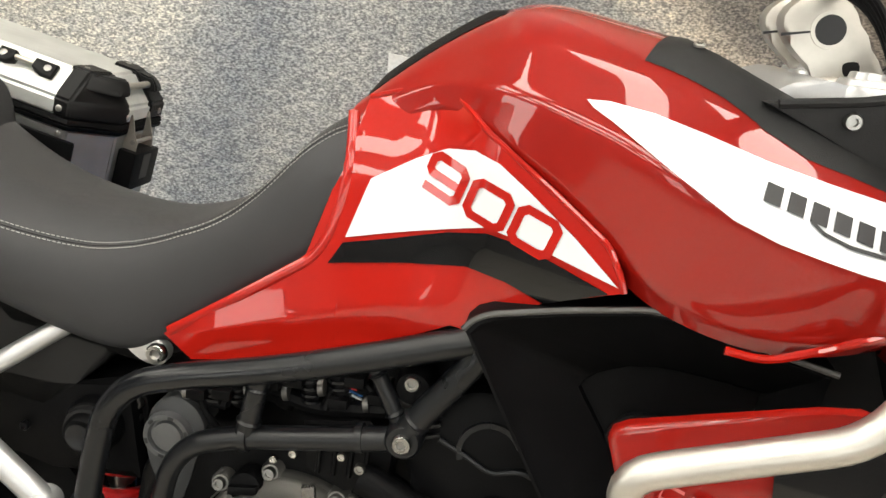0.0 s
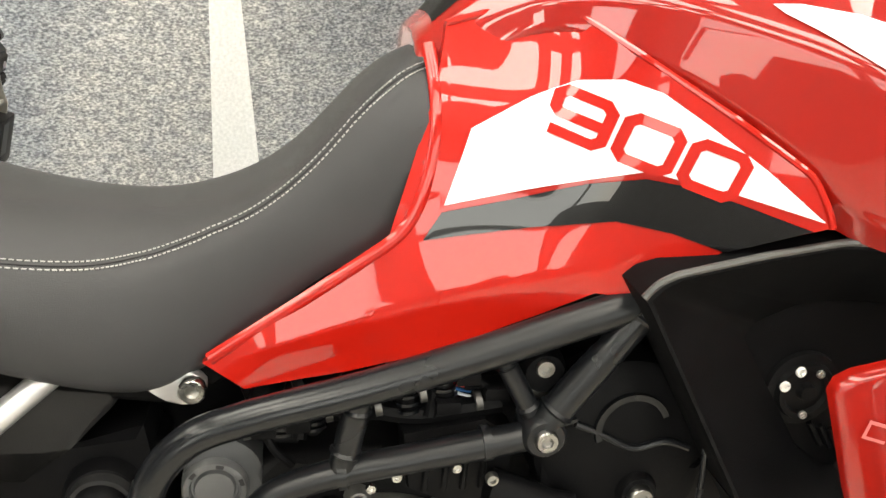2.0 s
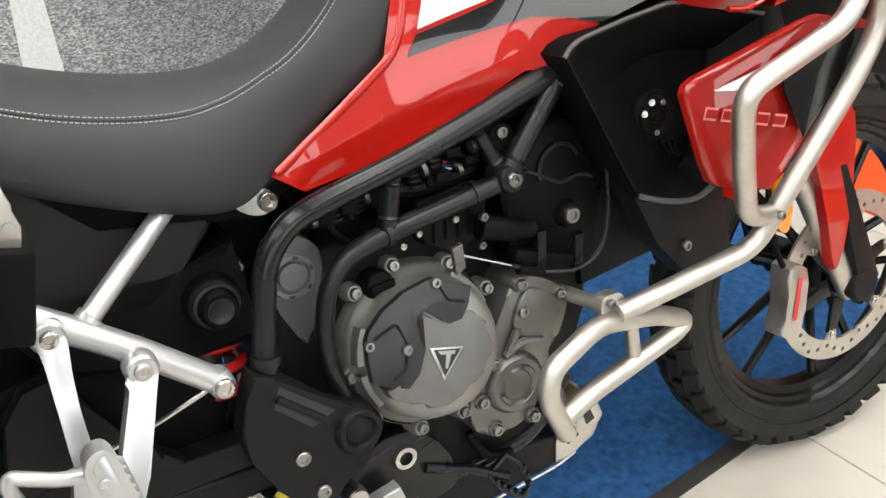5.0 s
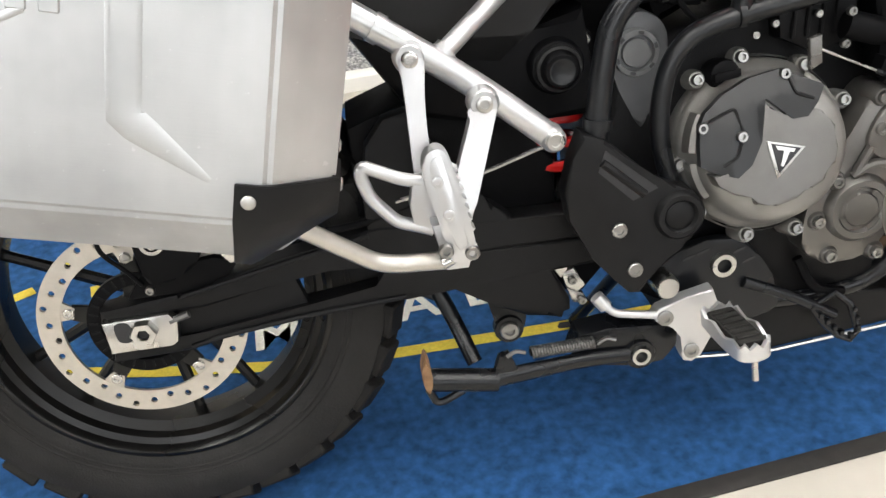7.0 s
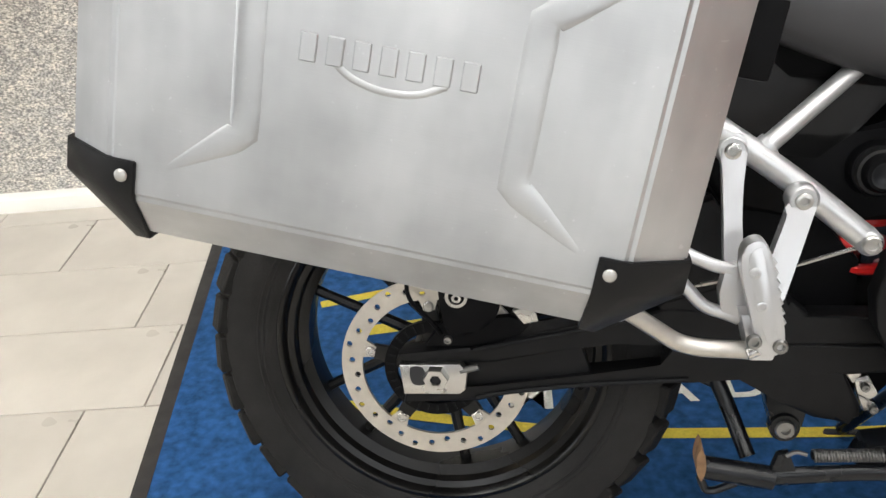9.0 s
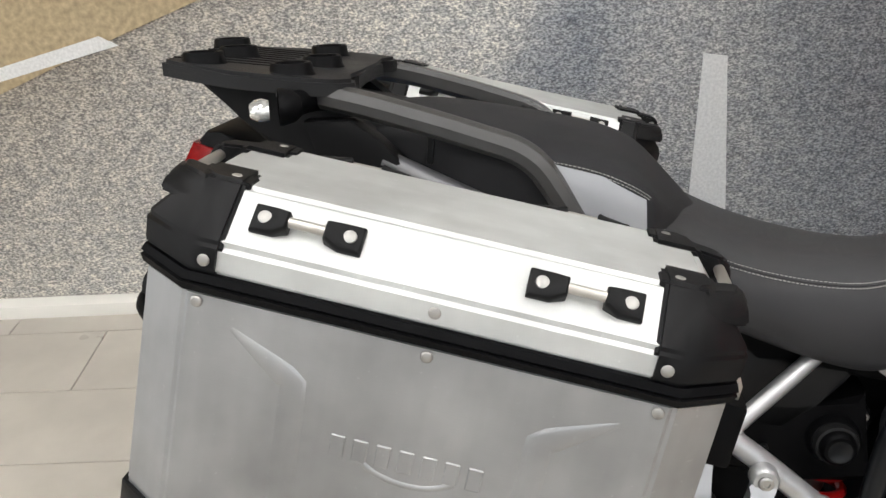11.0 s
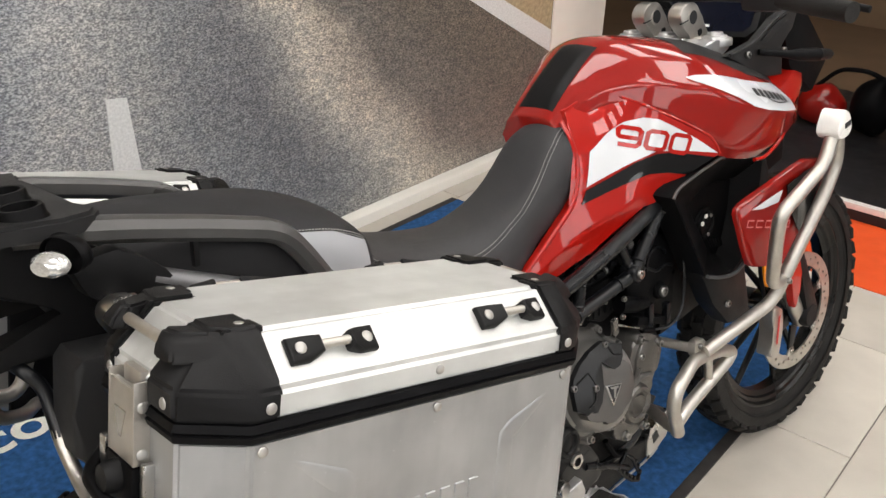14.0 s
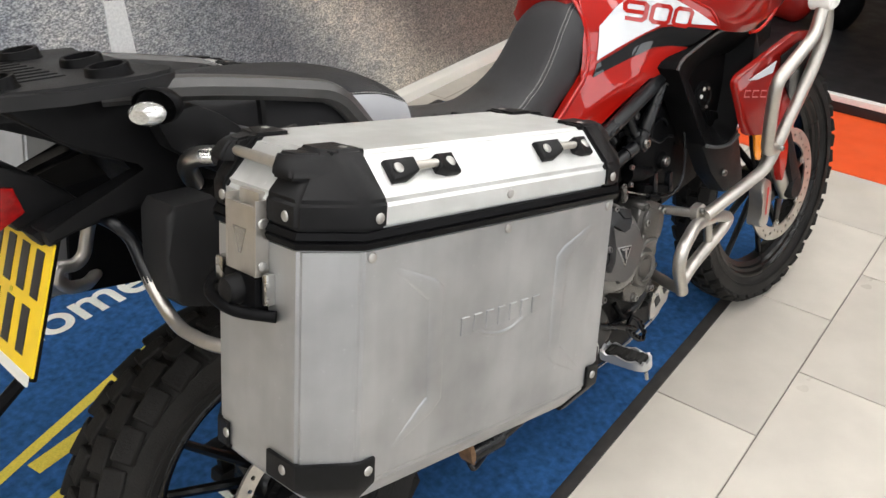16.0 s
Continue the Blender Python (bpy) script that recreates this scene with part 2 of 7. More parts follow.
def tile_mat():
    m = mat("beige_wood_look_tile", (0.50, 0.465, 0.41), 0.34, 0, 0.09, 5, 0.05, 60, spec=0.35)
    t = m.node_tree
    p = t.nodes["Principled BSDF"]
    src = p.inputs["Base Color"].links[0].from_socket
    oi = t.nodes.new("ShaderNodeObjectInfo")
    mr = t.nodes.new("ShaderNodeMapRange")
    mr.inputs["To Min"].default_value, mr.inputs["To Max"].default_value = 0.93, 1.07
    t.links.new(oi.outputs["Random"], mr.inputs["Value"])
    sc = t.nodes.new("ShaderNodeVectorMath")
    sc.operation = "SCALE"
    t.links.new(src, sc.inputs[0])
    t.links.new(mr.outputs[0], sc.inputs["Scale"])
    t.links.new(sc.outputs[0], p.inputs["Base Color"])
    return m


TILE = tile_mat()


# ---- mesh tools ----
def mesh_of(name, bm, material, smooth=40):
    me = bpy.data.meshes.new(name)
    bmesh.ops.recalc_face_normals(bm, faces=bm.faces[:])
    bm.to_mesh(me)
    bm.free()
    me.materials.append(material)
    if smooth:
        for f in me.polygons:
            f.use_smooth = True
        me.set_sharp_from_angle(angle=radians(smooth))
    return me


def part(name, bm, material, parent, label="", smooth=40, sub=0):
    ob = new(name, mesh_of(name, bm, material, smooth))
    ob.parent = parent
    if label:
        ob["label"] = label
    if sub:
        md = ob.modifiers.new("subsurf", "SUBSURF")
        md.levels = md.render_levels = sub
    return ob


def thing(name, bm, material, label, category, m=None, group="", kind="", smooth=40):
    ob = new(name, mesh_of(name, bm, material, smooth))
    if m is not None:
        ob.matrix_world = m
    return tagged(ob, label, category, group, kind)


def base(name, label, category, m, group="", kind=""):
    ob = new(name)
    ob.matrix_world = m
    ob.empty_display_size = 0.05
    return tagged(ob, label, category, group, kind)


def box(x0, x1, y0, y1, z0, z1, bev=0.0, bm=None, m=None, seg=2):
    bm = bm or bmesh.new()
    got = bmesh.ops.create_cube(bm, size=1.0)["verts"]
    for v in got:
        v.co = Vector(((x0 + x1) / 2 + v.co.x * (x1 - x0), (y0 + y1) / 2 + v.co.y * (y1 - y0), (z0 + z1) / 2 + v.co.z * (z1 - z0)))
    if bev:
        es = list({e for v in got for e in v.link_edges})
        got = bmesh.ops.bevel(bm, geom=es, offset=bev, segments=seg, affect="EDGES", profile=0.6)["verts"]
        got = [v for v in bm.verts if v.is_valid and v in set(got)] if m is None else got
    if m is not None:
        bmesh.ops.transform(bm, matrix=m, verts=[v for v in got if v.is_valid])
    return bm


def slab(poly, y0, y1, bev=0.0, bm=None, top=None):
    """A plate: polygon in x, z from y0 to y1; top gives the y0 face's own y at (x, z)."""
    bm = bm or bmesh.new()
    a = [bm.verts.new((x, top(x, z) if top else y0, z)) for x, z in poly]
    b = [bm.verts.new((x, (top(x, z) + (y1 - y0)) if top else y1, z)) for x, z in poly]
    n = len(poly)
    fa = bm.faces.new(a)
    bm.faces.new(b[::-1])
    for i in range(n):
        bm.faces.new((a[i], b[i], b[(i + 1) % n], a[(i + 1) % n]))
    if bev:
        bmesh.ops.bevel(bm, geom=list(fa.edges), offset=bev, segments=2, affect="EDGES", profile=0.6)
    return bm


def smooth_path(pts, fillet, n=5):
    pts = [Vector(p) for p in pts]
    if not fillet:
        return pts
    out = [pts[0]]
    for a, b, c in zip(pts, pts[1:], pts[2:]):
        d1, d2 = (a - b), (c - b)
        f = min(fillet, d1.length * 0.48, d2.length * 0.48)
        p, q = b + d1.normalized() * f, b + d2.normalized() * f
        for i in range(n + 1):
            u = i / n
            out.append((1 - u) ** 2 * p + 2 * u * (1 - u) * b + u * u * q)
    out.append(pts[-1])
    return out


def tube(pts, r, fillet=0.03, seg=12, bm=None, flat=1.0, closed=False):
    bm = bm or bmesh.new()
    path = smooth_path(pts, fillet)
    if closed:
        path = [Vector(p) for p in pts]
    n = len(path)
    rings, side = [], None
    for i, p in enumerate(path):
        if closed:
            d = (path[(i + 1) % n] - path[i - 1]).normalized()
        else:
            d = (path[min(i + 1, n - 1)] - path[max(i - 1, 0)]).normalized()
        if side is None:
            side = d.orthogonal().normalized() if abs(d.y) > 0.9 else d.cross(Vector((0, 1, 0))).normalized()
        side = (side - d * side.dot(d)).normalized()
        up = d.cross(side)
        rr = r(i / (n - 1)) if callable(r) else r
        rings.append([bm.verts.new(p + rr * (math.cos(a) * side + flat * math.sin(a) * up)) for a in (2 * math.pi * k / seg for k in range(seg))])
    for i in range(n if closed else n - 1):
        a, b = rings[i], rings[(i + 1) % n]
        for k in range(seg):
            bm.faces.new((a[k], a[(k + 1) % seg], b[(k + 1) % seg], b[k]))
    if not closed:
        bm.faces.new(rings[0][::-1])
        bm.faces.new(rings[-1])
    return bm


def lathe(profile, x, z, seg=48, bm=None, axis="y", closed=False, at=0.0, a0=0.0, a1=360.0):
    """Turns (radius, along) points round an axis through x, z."""
    bm = bm or bmesh.new()
    full = abs(a1 - a0 - 360) < 1e-6
    cols = []
    for k in range(seg if full else seg + 1):
        a = radians(a0 + (a1 - a0) * k / seg)
        cols.append([bm.verts.new((x + r * math.cos(a), y + at, z + r * math.sin(a))) for r, y in profile])
    for k in range(seg):
        p, q = cols[k], cols[(k + 1) % len(cols)]
        for i in range(len(profile) if closed else len(profile) - 1):
            j = (i + 1) % len(profile)
            vs = []
            for v in (p[i], p[j], q[j], q[i]):
                if all((v.co - w.co).length > 1e-7 for w in vs):
                    vs.append(v)
            if len(vs) > 2:
                bm.faces.new(vs)
    bmesh.ops.remove_doubles(bm, verts=bm.verts[:], dist=1e-6)
    return bm


def bolt(x, y, z, r=0.008, h=0.006, bm=None, hexed=True):
    """A socket-head screw that points to -y."""
    bm = bm or bmesh.new()
    rings = []
    for rr, yy, n in ((r, 0, 0), (r, -h * 0.75, 0), (r * 0.85, -h, 0), (r * 0.5, -h, 0), (r * 0.48, -h * 0.45, 0), (0.0, -h * 0.45, 0)):
        rings.append([bm.verts.new((x + rr * math.cos(a), y + yy, z + rr * math.sin(a))) for a in (math.pi * k / 6 for k in range(12))] if rr else [bm.verts.new((x, y + yy, z))])
    for a, b in zip(rings, rings[1:]):
        for k in range(12):
            if len(b) == 1:
                bm.faces.new((a[k], a[(k + 1) % 12], b[0]))
            else:
                bm.faces.new((a[k], a[(k + 1) % 12], b[(k + 1) % 12], b[k]))
    return bm


def drape(poly, y_of, off=0.0, cuts=3, bm=None, thick=0.0):
    """A skin over the polygon in x, z that lies on the surface y_of(x, z)."""
    bm = bm or bmesh.new()
    vs = [bm.verts.new((x, 0, z)) for x, z in poly]
    f = bm.faces.new(vs)
    tri = bmesh.ops.triangulate(bm, faces=[f])["faces"]
    es = list({e for t in tri for e in t.edges})
    bmesh.ops.subdivide_edges(bm, edges=es, cuts=cuts, use_grid_fill=True)
    for v in bm.verts:
        v.co.y = y_of(v.co.x, v.co.z) + off
    if thick:
        got = bmesh.ops.extrude_face_region(bm, geom=bm.faces[:])["geom"]
        for v in got:
            if isinstance(v, bmesh.types.BMVert):
                v.co.y += thick
    return bm


def curve_poly(pts, n=6, closed=True):
    """Rounds a polygon by a Catmull-Rom curve."""
    out, k = [], len(pts)
    for i in range(k if closed else k - 1):
        p0, p1, p2, p3 = (Vector(pts[(i + d) % k] if closed else pts[max(0, min(k - 1, i + d))]) for d in (-1, 0, 1, 2))
        for j in range(n):
            u = j / n
            out.append(tuple(0.5 * ((2 * p1) + (p2 - p0) * u + (2 * p0 - 5 * p1 + 4 * p2 - p3) * u * u + (3 * p1 - p0 - 3 * p2 + p3) * u ** 3)))
    if not closed:
        out.append(tuple(pts[-1]))
    return out


# ---- the showroom ----
TURN = 7.5  # the room's degrees against the bike
ROOM = pose(0, 0, 0, 0, 0, TURN)


def room(name, bm, material, label="", category="", m=None, smooth=40):
    return thing(name, bm, material, label, category, ROOM if m is None else ROOM @ m, kind="structure", smooth=smooth)


floor = room("floor", box(-4.5, 7.0, -3.7, 6.0, -0.12, -0.006), GROUT, "pale beige tiled showroom floor with grey joints", "floor")
room("wall_north", box(-4.5, 3.15, 1.57, 1.75, -0.01, 3.0), ASPHALT, "wall covered with a large printed photo of an asphalt road", "wall")
for y0, y1, z0, z1 in ((-3.7, 1.57, -0.1, 0.7), (-3.7, 1.57, 2.4, 3.0), (-3.7, -2.3, 0.7, 2.4), (-0.3, 1.57, 0.7, 2.4)):
    room("wall_west", box(-4.7, -4.5, y0, y1, z0, z1), DIM, "plain grey painted wall round a shop window", "wall")
side = bpy.data.lights.new("side_window_daylight", "AREA")
side.shape, side.size, side.size_y, side.energy, side.color = "RECTANGLE", 2.0, 1.7, 54, (0.97, 0.985, 1.0)
new("side_window_daylight", side).matrix_world = ROOM @ look((-4.52, -1.3, 1.55), (0, -1.3, 1.3))
room("wall_east", box(7.0, 7.2, -3.7, 6.0, -0.1, 3.0), TAN, "tan painted wall", "wall")
room("wall_back", box(2.62, 7.0, 4.2, 4.4, -0.1, 3.0), TAN, "tan painted wall beyond the mural", "wall")
room("ceiling", box(-4.7, 7.2, -3.7, 6.0, 3.0, 3.1), CEIL, "grey painted ceiling", "ceiling")
room("baseboard", box(-4.5, 3.14, 1.502, 1.568, -0.005, 0.046, 0.010), SKIRT, "cream painted skirting board with a rounded top edge", "baseboard")
room("column", box(3.15, 3.64, 1.56, 2.3, -0.005, 3.0, 0.01), PAINT, "white painted square column", "column")
# shop front behind the camera: a wall with four windows
SOUTH = -3.5
room("wall_south", box(-4.5, 7.0, SOUTH - 0.2, SOUTH, -0.1, 0.9), DIM, "low grey wall under the shop windows", "wall")
room("lintel", box(-4.5, 7.0, SOUTH - 0.2, SOUTH, 2.3, 3.0), DIM, "grey lintel over the shop windows", "wall")
OPEN = (-1.55, 0.15, 1.85, 3.55)
edges = [-4.5] + [v for c in OPEN for v in (c - 0.55, c + 0.55)] + [7.0]
for x0, x1 in zip(edges[::2], edges[1::2]):
    room("pier", box(x0, x1, SOUTH - 0.2, SOUTH, 0.9, 2.3), DIM, "grey wall pier between the windows", "wall")
for c in OPEN:
    win = bpy.data.lights.new("window_daylight", "AREA")
    win.shape, win.size, win.size_y, win.energy, win.color = "RECTANGLE", 1.1, 1.4, 17, (0.97, 0.985, 1.0)
    wo = new("window_daylight", win)
    wo.matrix_world = ROOM @ look((c, SOUTH - 0.02, 1.6), (c, 0, 1.4))
    room("window_bar", box(c - 0.55, c + 0.55, SOUTH - 0.015, SOUTH + 0.02, 1.57, 1.63), DIM, "grey window glazing bar", "window bar")

# ceiling light panels
LAMP = glow("ceiling_panel_light", (1.0, 0.988, 0.972), 9.3)
pan = box(-0.30, 0.30, -0.50, 0.50, -0.012, 0.0)
panel0 = thing("ceiling_light", pan, LAMP, "oblong white ceiling light panel, lit", "ceiling light", ROOM @ pose(-2.9, 0.35, 2.992), "ceiling lights", smooth=0)
part("frame", tube([(-0.31, -0.51, -0.008), (0.31, -0.51, -0.008), (0.31, 0.51, -0.008), (-0.31, 0.51, -0.008)], 0.012, 0, 6, closed=True), PAPERWHITE, panel0)
for i in range(6):
    for j in range(3):
        if (i, j) != (0, 0):
            copy_thing(panel0, ROOM @ pose(-2.9 + 1.3 * i, 0.35 - 1.4 * j, 2.992))
# mural markings
def mural(name, poly, material, label, y=1.566):
    bm = bmesh.new()
    vs = [(x, y, z) for x, z in poly]
    a = [bm.verts.new(v) for v in vs]
    b = [bm.verts.new((x, y + 0.004, z)) for x, _, z in vs]
    bm.faces.new(a)
    for i in range(len(a)):
        bm.faces.new((a[i], b[i], b[(i + 1) % len(b)], a[(i + 1) % len(a)]))
    return thing(name, bm, material, label, "wall print", ROOM, kind="structure", smooth=0)


mural("wall_print_line", [(0.774, 0.748), (0.843, 0.738), (0.885, 0.20), (0.762, 0.20)], ROADWHITE, "printed white dashed lane mark on the road photo")
mural("wall_print_line", [(0.800, 1.42), (0.830, 1.42), (0.838, 1.12), (0.792, 1.12)], ROADWHITE, "printed white dashed lane mark on the road photo")
mural("wall_print_verge", [(2.06, 1.06), (3.14, 0.53), (3.14, 1.5), (1.5, 1.5)], VERGE, "printed tan road verge on the photo", 1.5665)
mural("wall_print_line", [(1.30, 1.42), (1.40, 1.42), (3.145, 0.56), (3.145, 0.455)], ROADWHITE, "printed pale edge line of the road", 1.5662)
mural("wall_print_grass", [(2.35, 1.14), (3.14, 0.80), (3.14, 1.5), (2.2, 1.5)], GRASS, "printed grass verge on the photo", 1.566)
mural("wall_print_verge", [(-0.95, 0.86), (-1.5, 0.64), (-4.4, -0.0), (-4.4, 1.6), (-0.5, 1.6), (-0.3, 1.1)], VERGE, "printed tan road verge on the photo", 1.5665)
mural("wall_print_line", [(-0.90, 0.855), (-0.95, 0.885), (-4.4, -0.5 + 0.52), (-4.4, -0.06 + 0.07)], ROADWHITE, "printed pale edge line of the road", 1.5662)

# carpet runner under the bike
cx0, cx1, cy0, cy1 = -0.577, 2.35, -0.204, 1.420
shear = Matrix(((1, -0.075, 0, 0), (0, 1, 0, 0), (0, 0, 1, 0), (0, 0, 0, 1)))
carpet = base("carpet", "blue printed carpet runner with black bound edges lying on the tiles", "carpet", ROOM)


def cbox(x0, x1, y0, y1, z0, z1, bev=0.0):
    bm = box(x0, x1, y0, y1, z0, z1, bev)
    bmesh.ops.transform(bm, matrix=shear, verts=bm.verts[:])
    return bm


part("carpet_cloth", cbox(cx0 + 0.03, cx1, cy0 + 0.03, cy1 - 0.03, 0.0005, 0.006), BLUECLOTH, carpet)
for a in ((cx0, cx1, cy0, cy0 + 0.032), (cx0, cx1, cy1 - 0.032, cy1), (cx0, cx0 + 0.032, cy0, cy1)):
    part("binding", cbox(*a, 0.0005, 0.007, 0.002), TAPE, carpet, "black rubber binding")


def stroke(name, pts, w, material, parent, z=0.0075):
    """A printed band along points of the floor, in the world's x, y."""
    inv = Matrix.Rotation(-radians(TURN), 4, "Z")
    path = [inv @ Vector((x, y, 0)) for x, y in pts]
    bm = bmesh.new()
    rows = []
    for i, p in enumerate(path):
        d = (path[min(i + 1, len(path) - 1)] - path[max(i - 1, 0)]).normalized()
        q = Vector((-d.y, d.x, 0)) * w / 2
        rows.append((bm.verts.new((p.x + q.x, p.y + q.y, z)), bm.verts.new((p.x - q.x, p.y - q.y, z))))
    for a, b in zip(rows, rows[1:]):
        bm.faces.new((a[0], b[0], b[1], a[1]))
    return part(name, bm, material, parent, smooth=0)


# yellow printed lines
stroke("yellow_line", [(-0.42, 0.764), (-0.302, 0.811), (0.008, 0.935), (0.5, 1.125), (0.9, 1.27)], 0.030, MATYELLOW, carpet)
stroke("yellow_line", [(-0.21, 0.796), (-0.03, 0.832)], 0.046, MATYELLOW, carpet)
stroke("yellow_line", [(-0.30, 0.650), (-0.243, 0.664), (-0.15, 0.688)], 0.040, MATYELLOW, carpet)
stroke("yellow_line", [(-0.40, 0.418), (-0.30, 0.392), (-0.12, 0.356), (0.108, 0.326), (0.328, 0.319), (0.641, 0.333), (0.9, 0.352)], 0.028, MATYELLOW, carpet)
stroke("yellow_line", [(-0.50, 0.640), (-0.425, 0.685)], 0.030, MATYELLOW, carpet)
stroke("yellow_line", [(1.78, 0.95), (1.88, 0.90), (1.93, 0.82), (1.90, 0.74)], 0.045, MATYELLOW, carpet)


def words(name, text, x, y, size, turn, material, parent, squash=1.0):
    """Printed letters, flat on the carpet, made into a mesh."""
    cu = bpy.data.curves.new(name, "FONT")
    cu.body, cu.size, cu.offset = text, size, size * 0.018
    tmp = bpy.data.objects.new(name, cu)
    scene.collection.objects.link(tmp)
    bpy.context.view_layer.update()
    me = bpy.data.meshes.new_from_object(tmp.evaluated_get(bpy.context.evaluated_depsgraph_get()))
    bpy.data.objects.remove(tmp)
    me.materials.clear()
    me.materials.append(material)
    ob = new(name, me)
    ob.parent = parent
    ob.matrix_basis = ROOM.inverted() @ pose(x, y, 0.0077, 0, 0, turn) @ Matrix.Diagonal((squash, 1, 1, 1))
    return ob


words("letters", "come", -0.055, 1.232, 0.20, 6, MATWHITE, carpet)
for text, x, y in (("M", 0.052, 0.380), ("A", 0.335, 0.412), ("D", 0.468, 0.430)):
    words("letters", text, x, y, 0.125, 5, MATWHITE, carpet)

# tiles: 600 x 300 in half bond
TL, TW = 0.611, 0.3135
tme = mesh_of("tile", box(-TL / 2 + 0.0015, TL / 2 - 0.0015, -TW / 2 + 0.0015, TW / 2 - 0.0015, -0.009, 0.0, 0.0015, seg=1), TILE)
SHIFT = {3: -0.19, 4: 0.01}  # rows near the wall that were laid out of step
count = 0
rest = bmesh.new()
for r in range(-11, 7):
    for c in range(-11, 10):
        x = 1.670 + TL * (c + 0.5) + (0.0 if r % 2 == 0 else -0.295) + SHIFT.get(r, 0.0)
        y = -0.473 + TW * (r + 0.5)
        if -0.2 < x < 2.0 and 0.3 < y < 1.2:
            continue
        if not (-2.6 < x < 3.35 and -1.9 < y < 1.72) or count >= 300:
            if -4.75 < x < 6.7 and -3.6 < y < 1.5 + 0.5 * (x > 3.6):
                box(x - TL / 2 + 0.0015, x + TL / 2 - 0.0015, y - TW / 2 + 0.0015, y + TW / 2 - 0.0015, -0.009, 0.0, 0, rest)
            continue
        t = new("tile", tme)
        t.parent = floor
        t.matrix_basis = pose(x, y, 0)
        count += 1
more = part("far_tiles", rest, TILE, floor)
more["kind"] = "stuff"

# ---- the motorcycle: built upright, x ahead, then leant on its side stand ----
LEANT = pose(0, 0.0684, 0, -10.0, 0, 0)
bike = base("motorcycle", "red and white adventure motorcycle leaning on the blue carpet", "motorcycle", LEANT)


def mid(x):
    """The bike's middle plane: it stands slightly askew to the x axis."""
    return -0.042 * x


def b(name, bm, material, label="", smooth=40, sub=0, parent=None):
    return part(name, bm, material, parent or bike, label, smooth, sub)


def flip(bm):
    for v in bm.verts:
        v.co.y = 2 * mid(v.co.x) - v.co.y
    bmesh.ops.reverse_faces(bm, faces=bm.faces[:])
    return bm


def shell(sections, creased=(), cap=True, centre=mid):
    """A body symmetric about the middle plane from half sections; creased gives the sharp lines by index."""
    bm = bmesh.new()
    lay = bm.edges.layers.float.new("crease_edge")
    rows, k = [], len(sections[0])
    for sec in sections:
        left = [(x, 2 * centre(x) - y, z) for x, y, z in sec[:0:-1]]
        rows.append([bm.verts.new(p) for p in left + list(sec)])
    for a, c in zip(rows, rows[1:]):
        for i in range(len(a) - 1):
            bm.faces.new((a[i], a[i + 1], c[i + 1], c[i]))
    if cap:
        bm.faces.new(rows[0])
        bm.faces.new(rows[-1][::-1])
    for a, c in zip(rows, rows[1:]):
        for i in range(len(a)):
            amount = dict(creased).get(abs(i - (k - 1)), 0)
            e = bm.edges.get((a[i], c[i]))
            if amount and e:
                e[lay] = amount
    for r in (rows[0], rows[-1]):
        for p, q in zip(r, r[1:]):
            e = bm.edges.get((p, q))
            if e:
                e[lay] = 0.8
    return bm


def bolts(spots, parent=None, material=None, r=0.0085, h=0.007):
    for x, y, z in spots:
        b("bolt", bolt(x, y, z, r, h), material or BOLTSTEEL, parent=parent)


# tank and side panels
def y_side(x, z):
    def ease(v):
        v = min(1.0, max(0.0, v))
        return v * v * (3 - 2 * v)

    def soft(v, w):
        return w * math.log(1 + math.exp(min(40.0, v / w)))

    fold = 0.0220 * math.log(1 + math.exp(min(40.0, (x - 0.85) / 0.05)))
    swell = 0.006 * max(0.0, 1 - ((z - 0.94) / 0.13) ** 2) / (1 + math.exp(-(x - 0.86) / 0.02))
    d = z - (0.772 + 0.3226 * (x - 0.676))  # height over the pressed crease
    crease = max(0.0, 1 - d / 0.085) if d > 0 else max(0.0, 1 + d / 0.030)
    crease *= 0.0075 * ease((x - 0.66) / 0.06) * ease((1.0 - x) / 0.07)
    lean = (0.10 * (z - 0.925) + 0.10 * soft(z - 0.925, 0.012)) * ease((1.02 - x) / 0.09)
    curl = 0.55 * soft(z - 1.022, 0.025) * ease((1.02 - x) / 0.12)
    return -0.1056 - fold - swell - crease + lean + curl


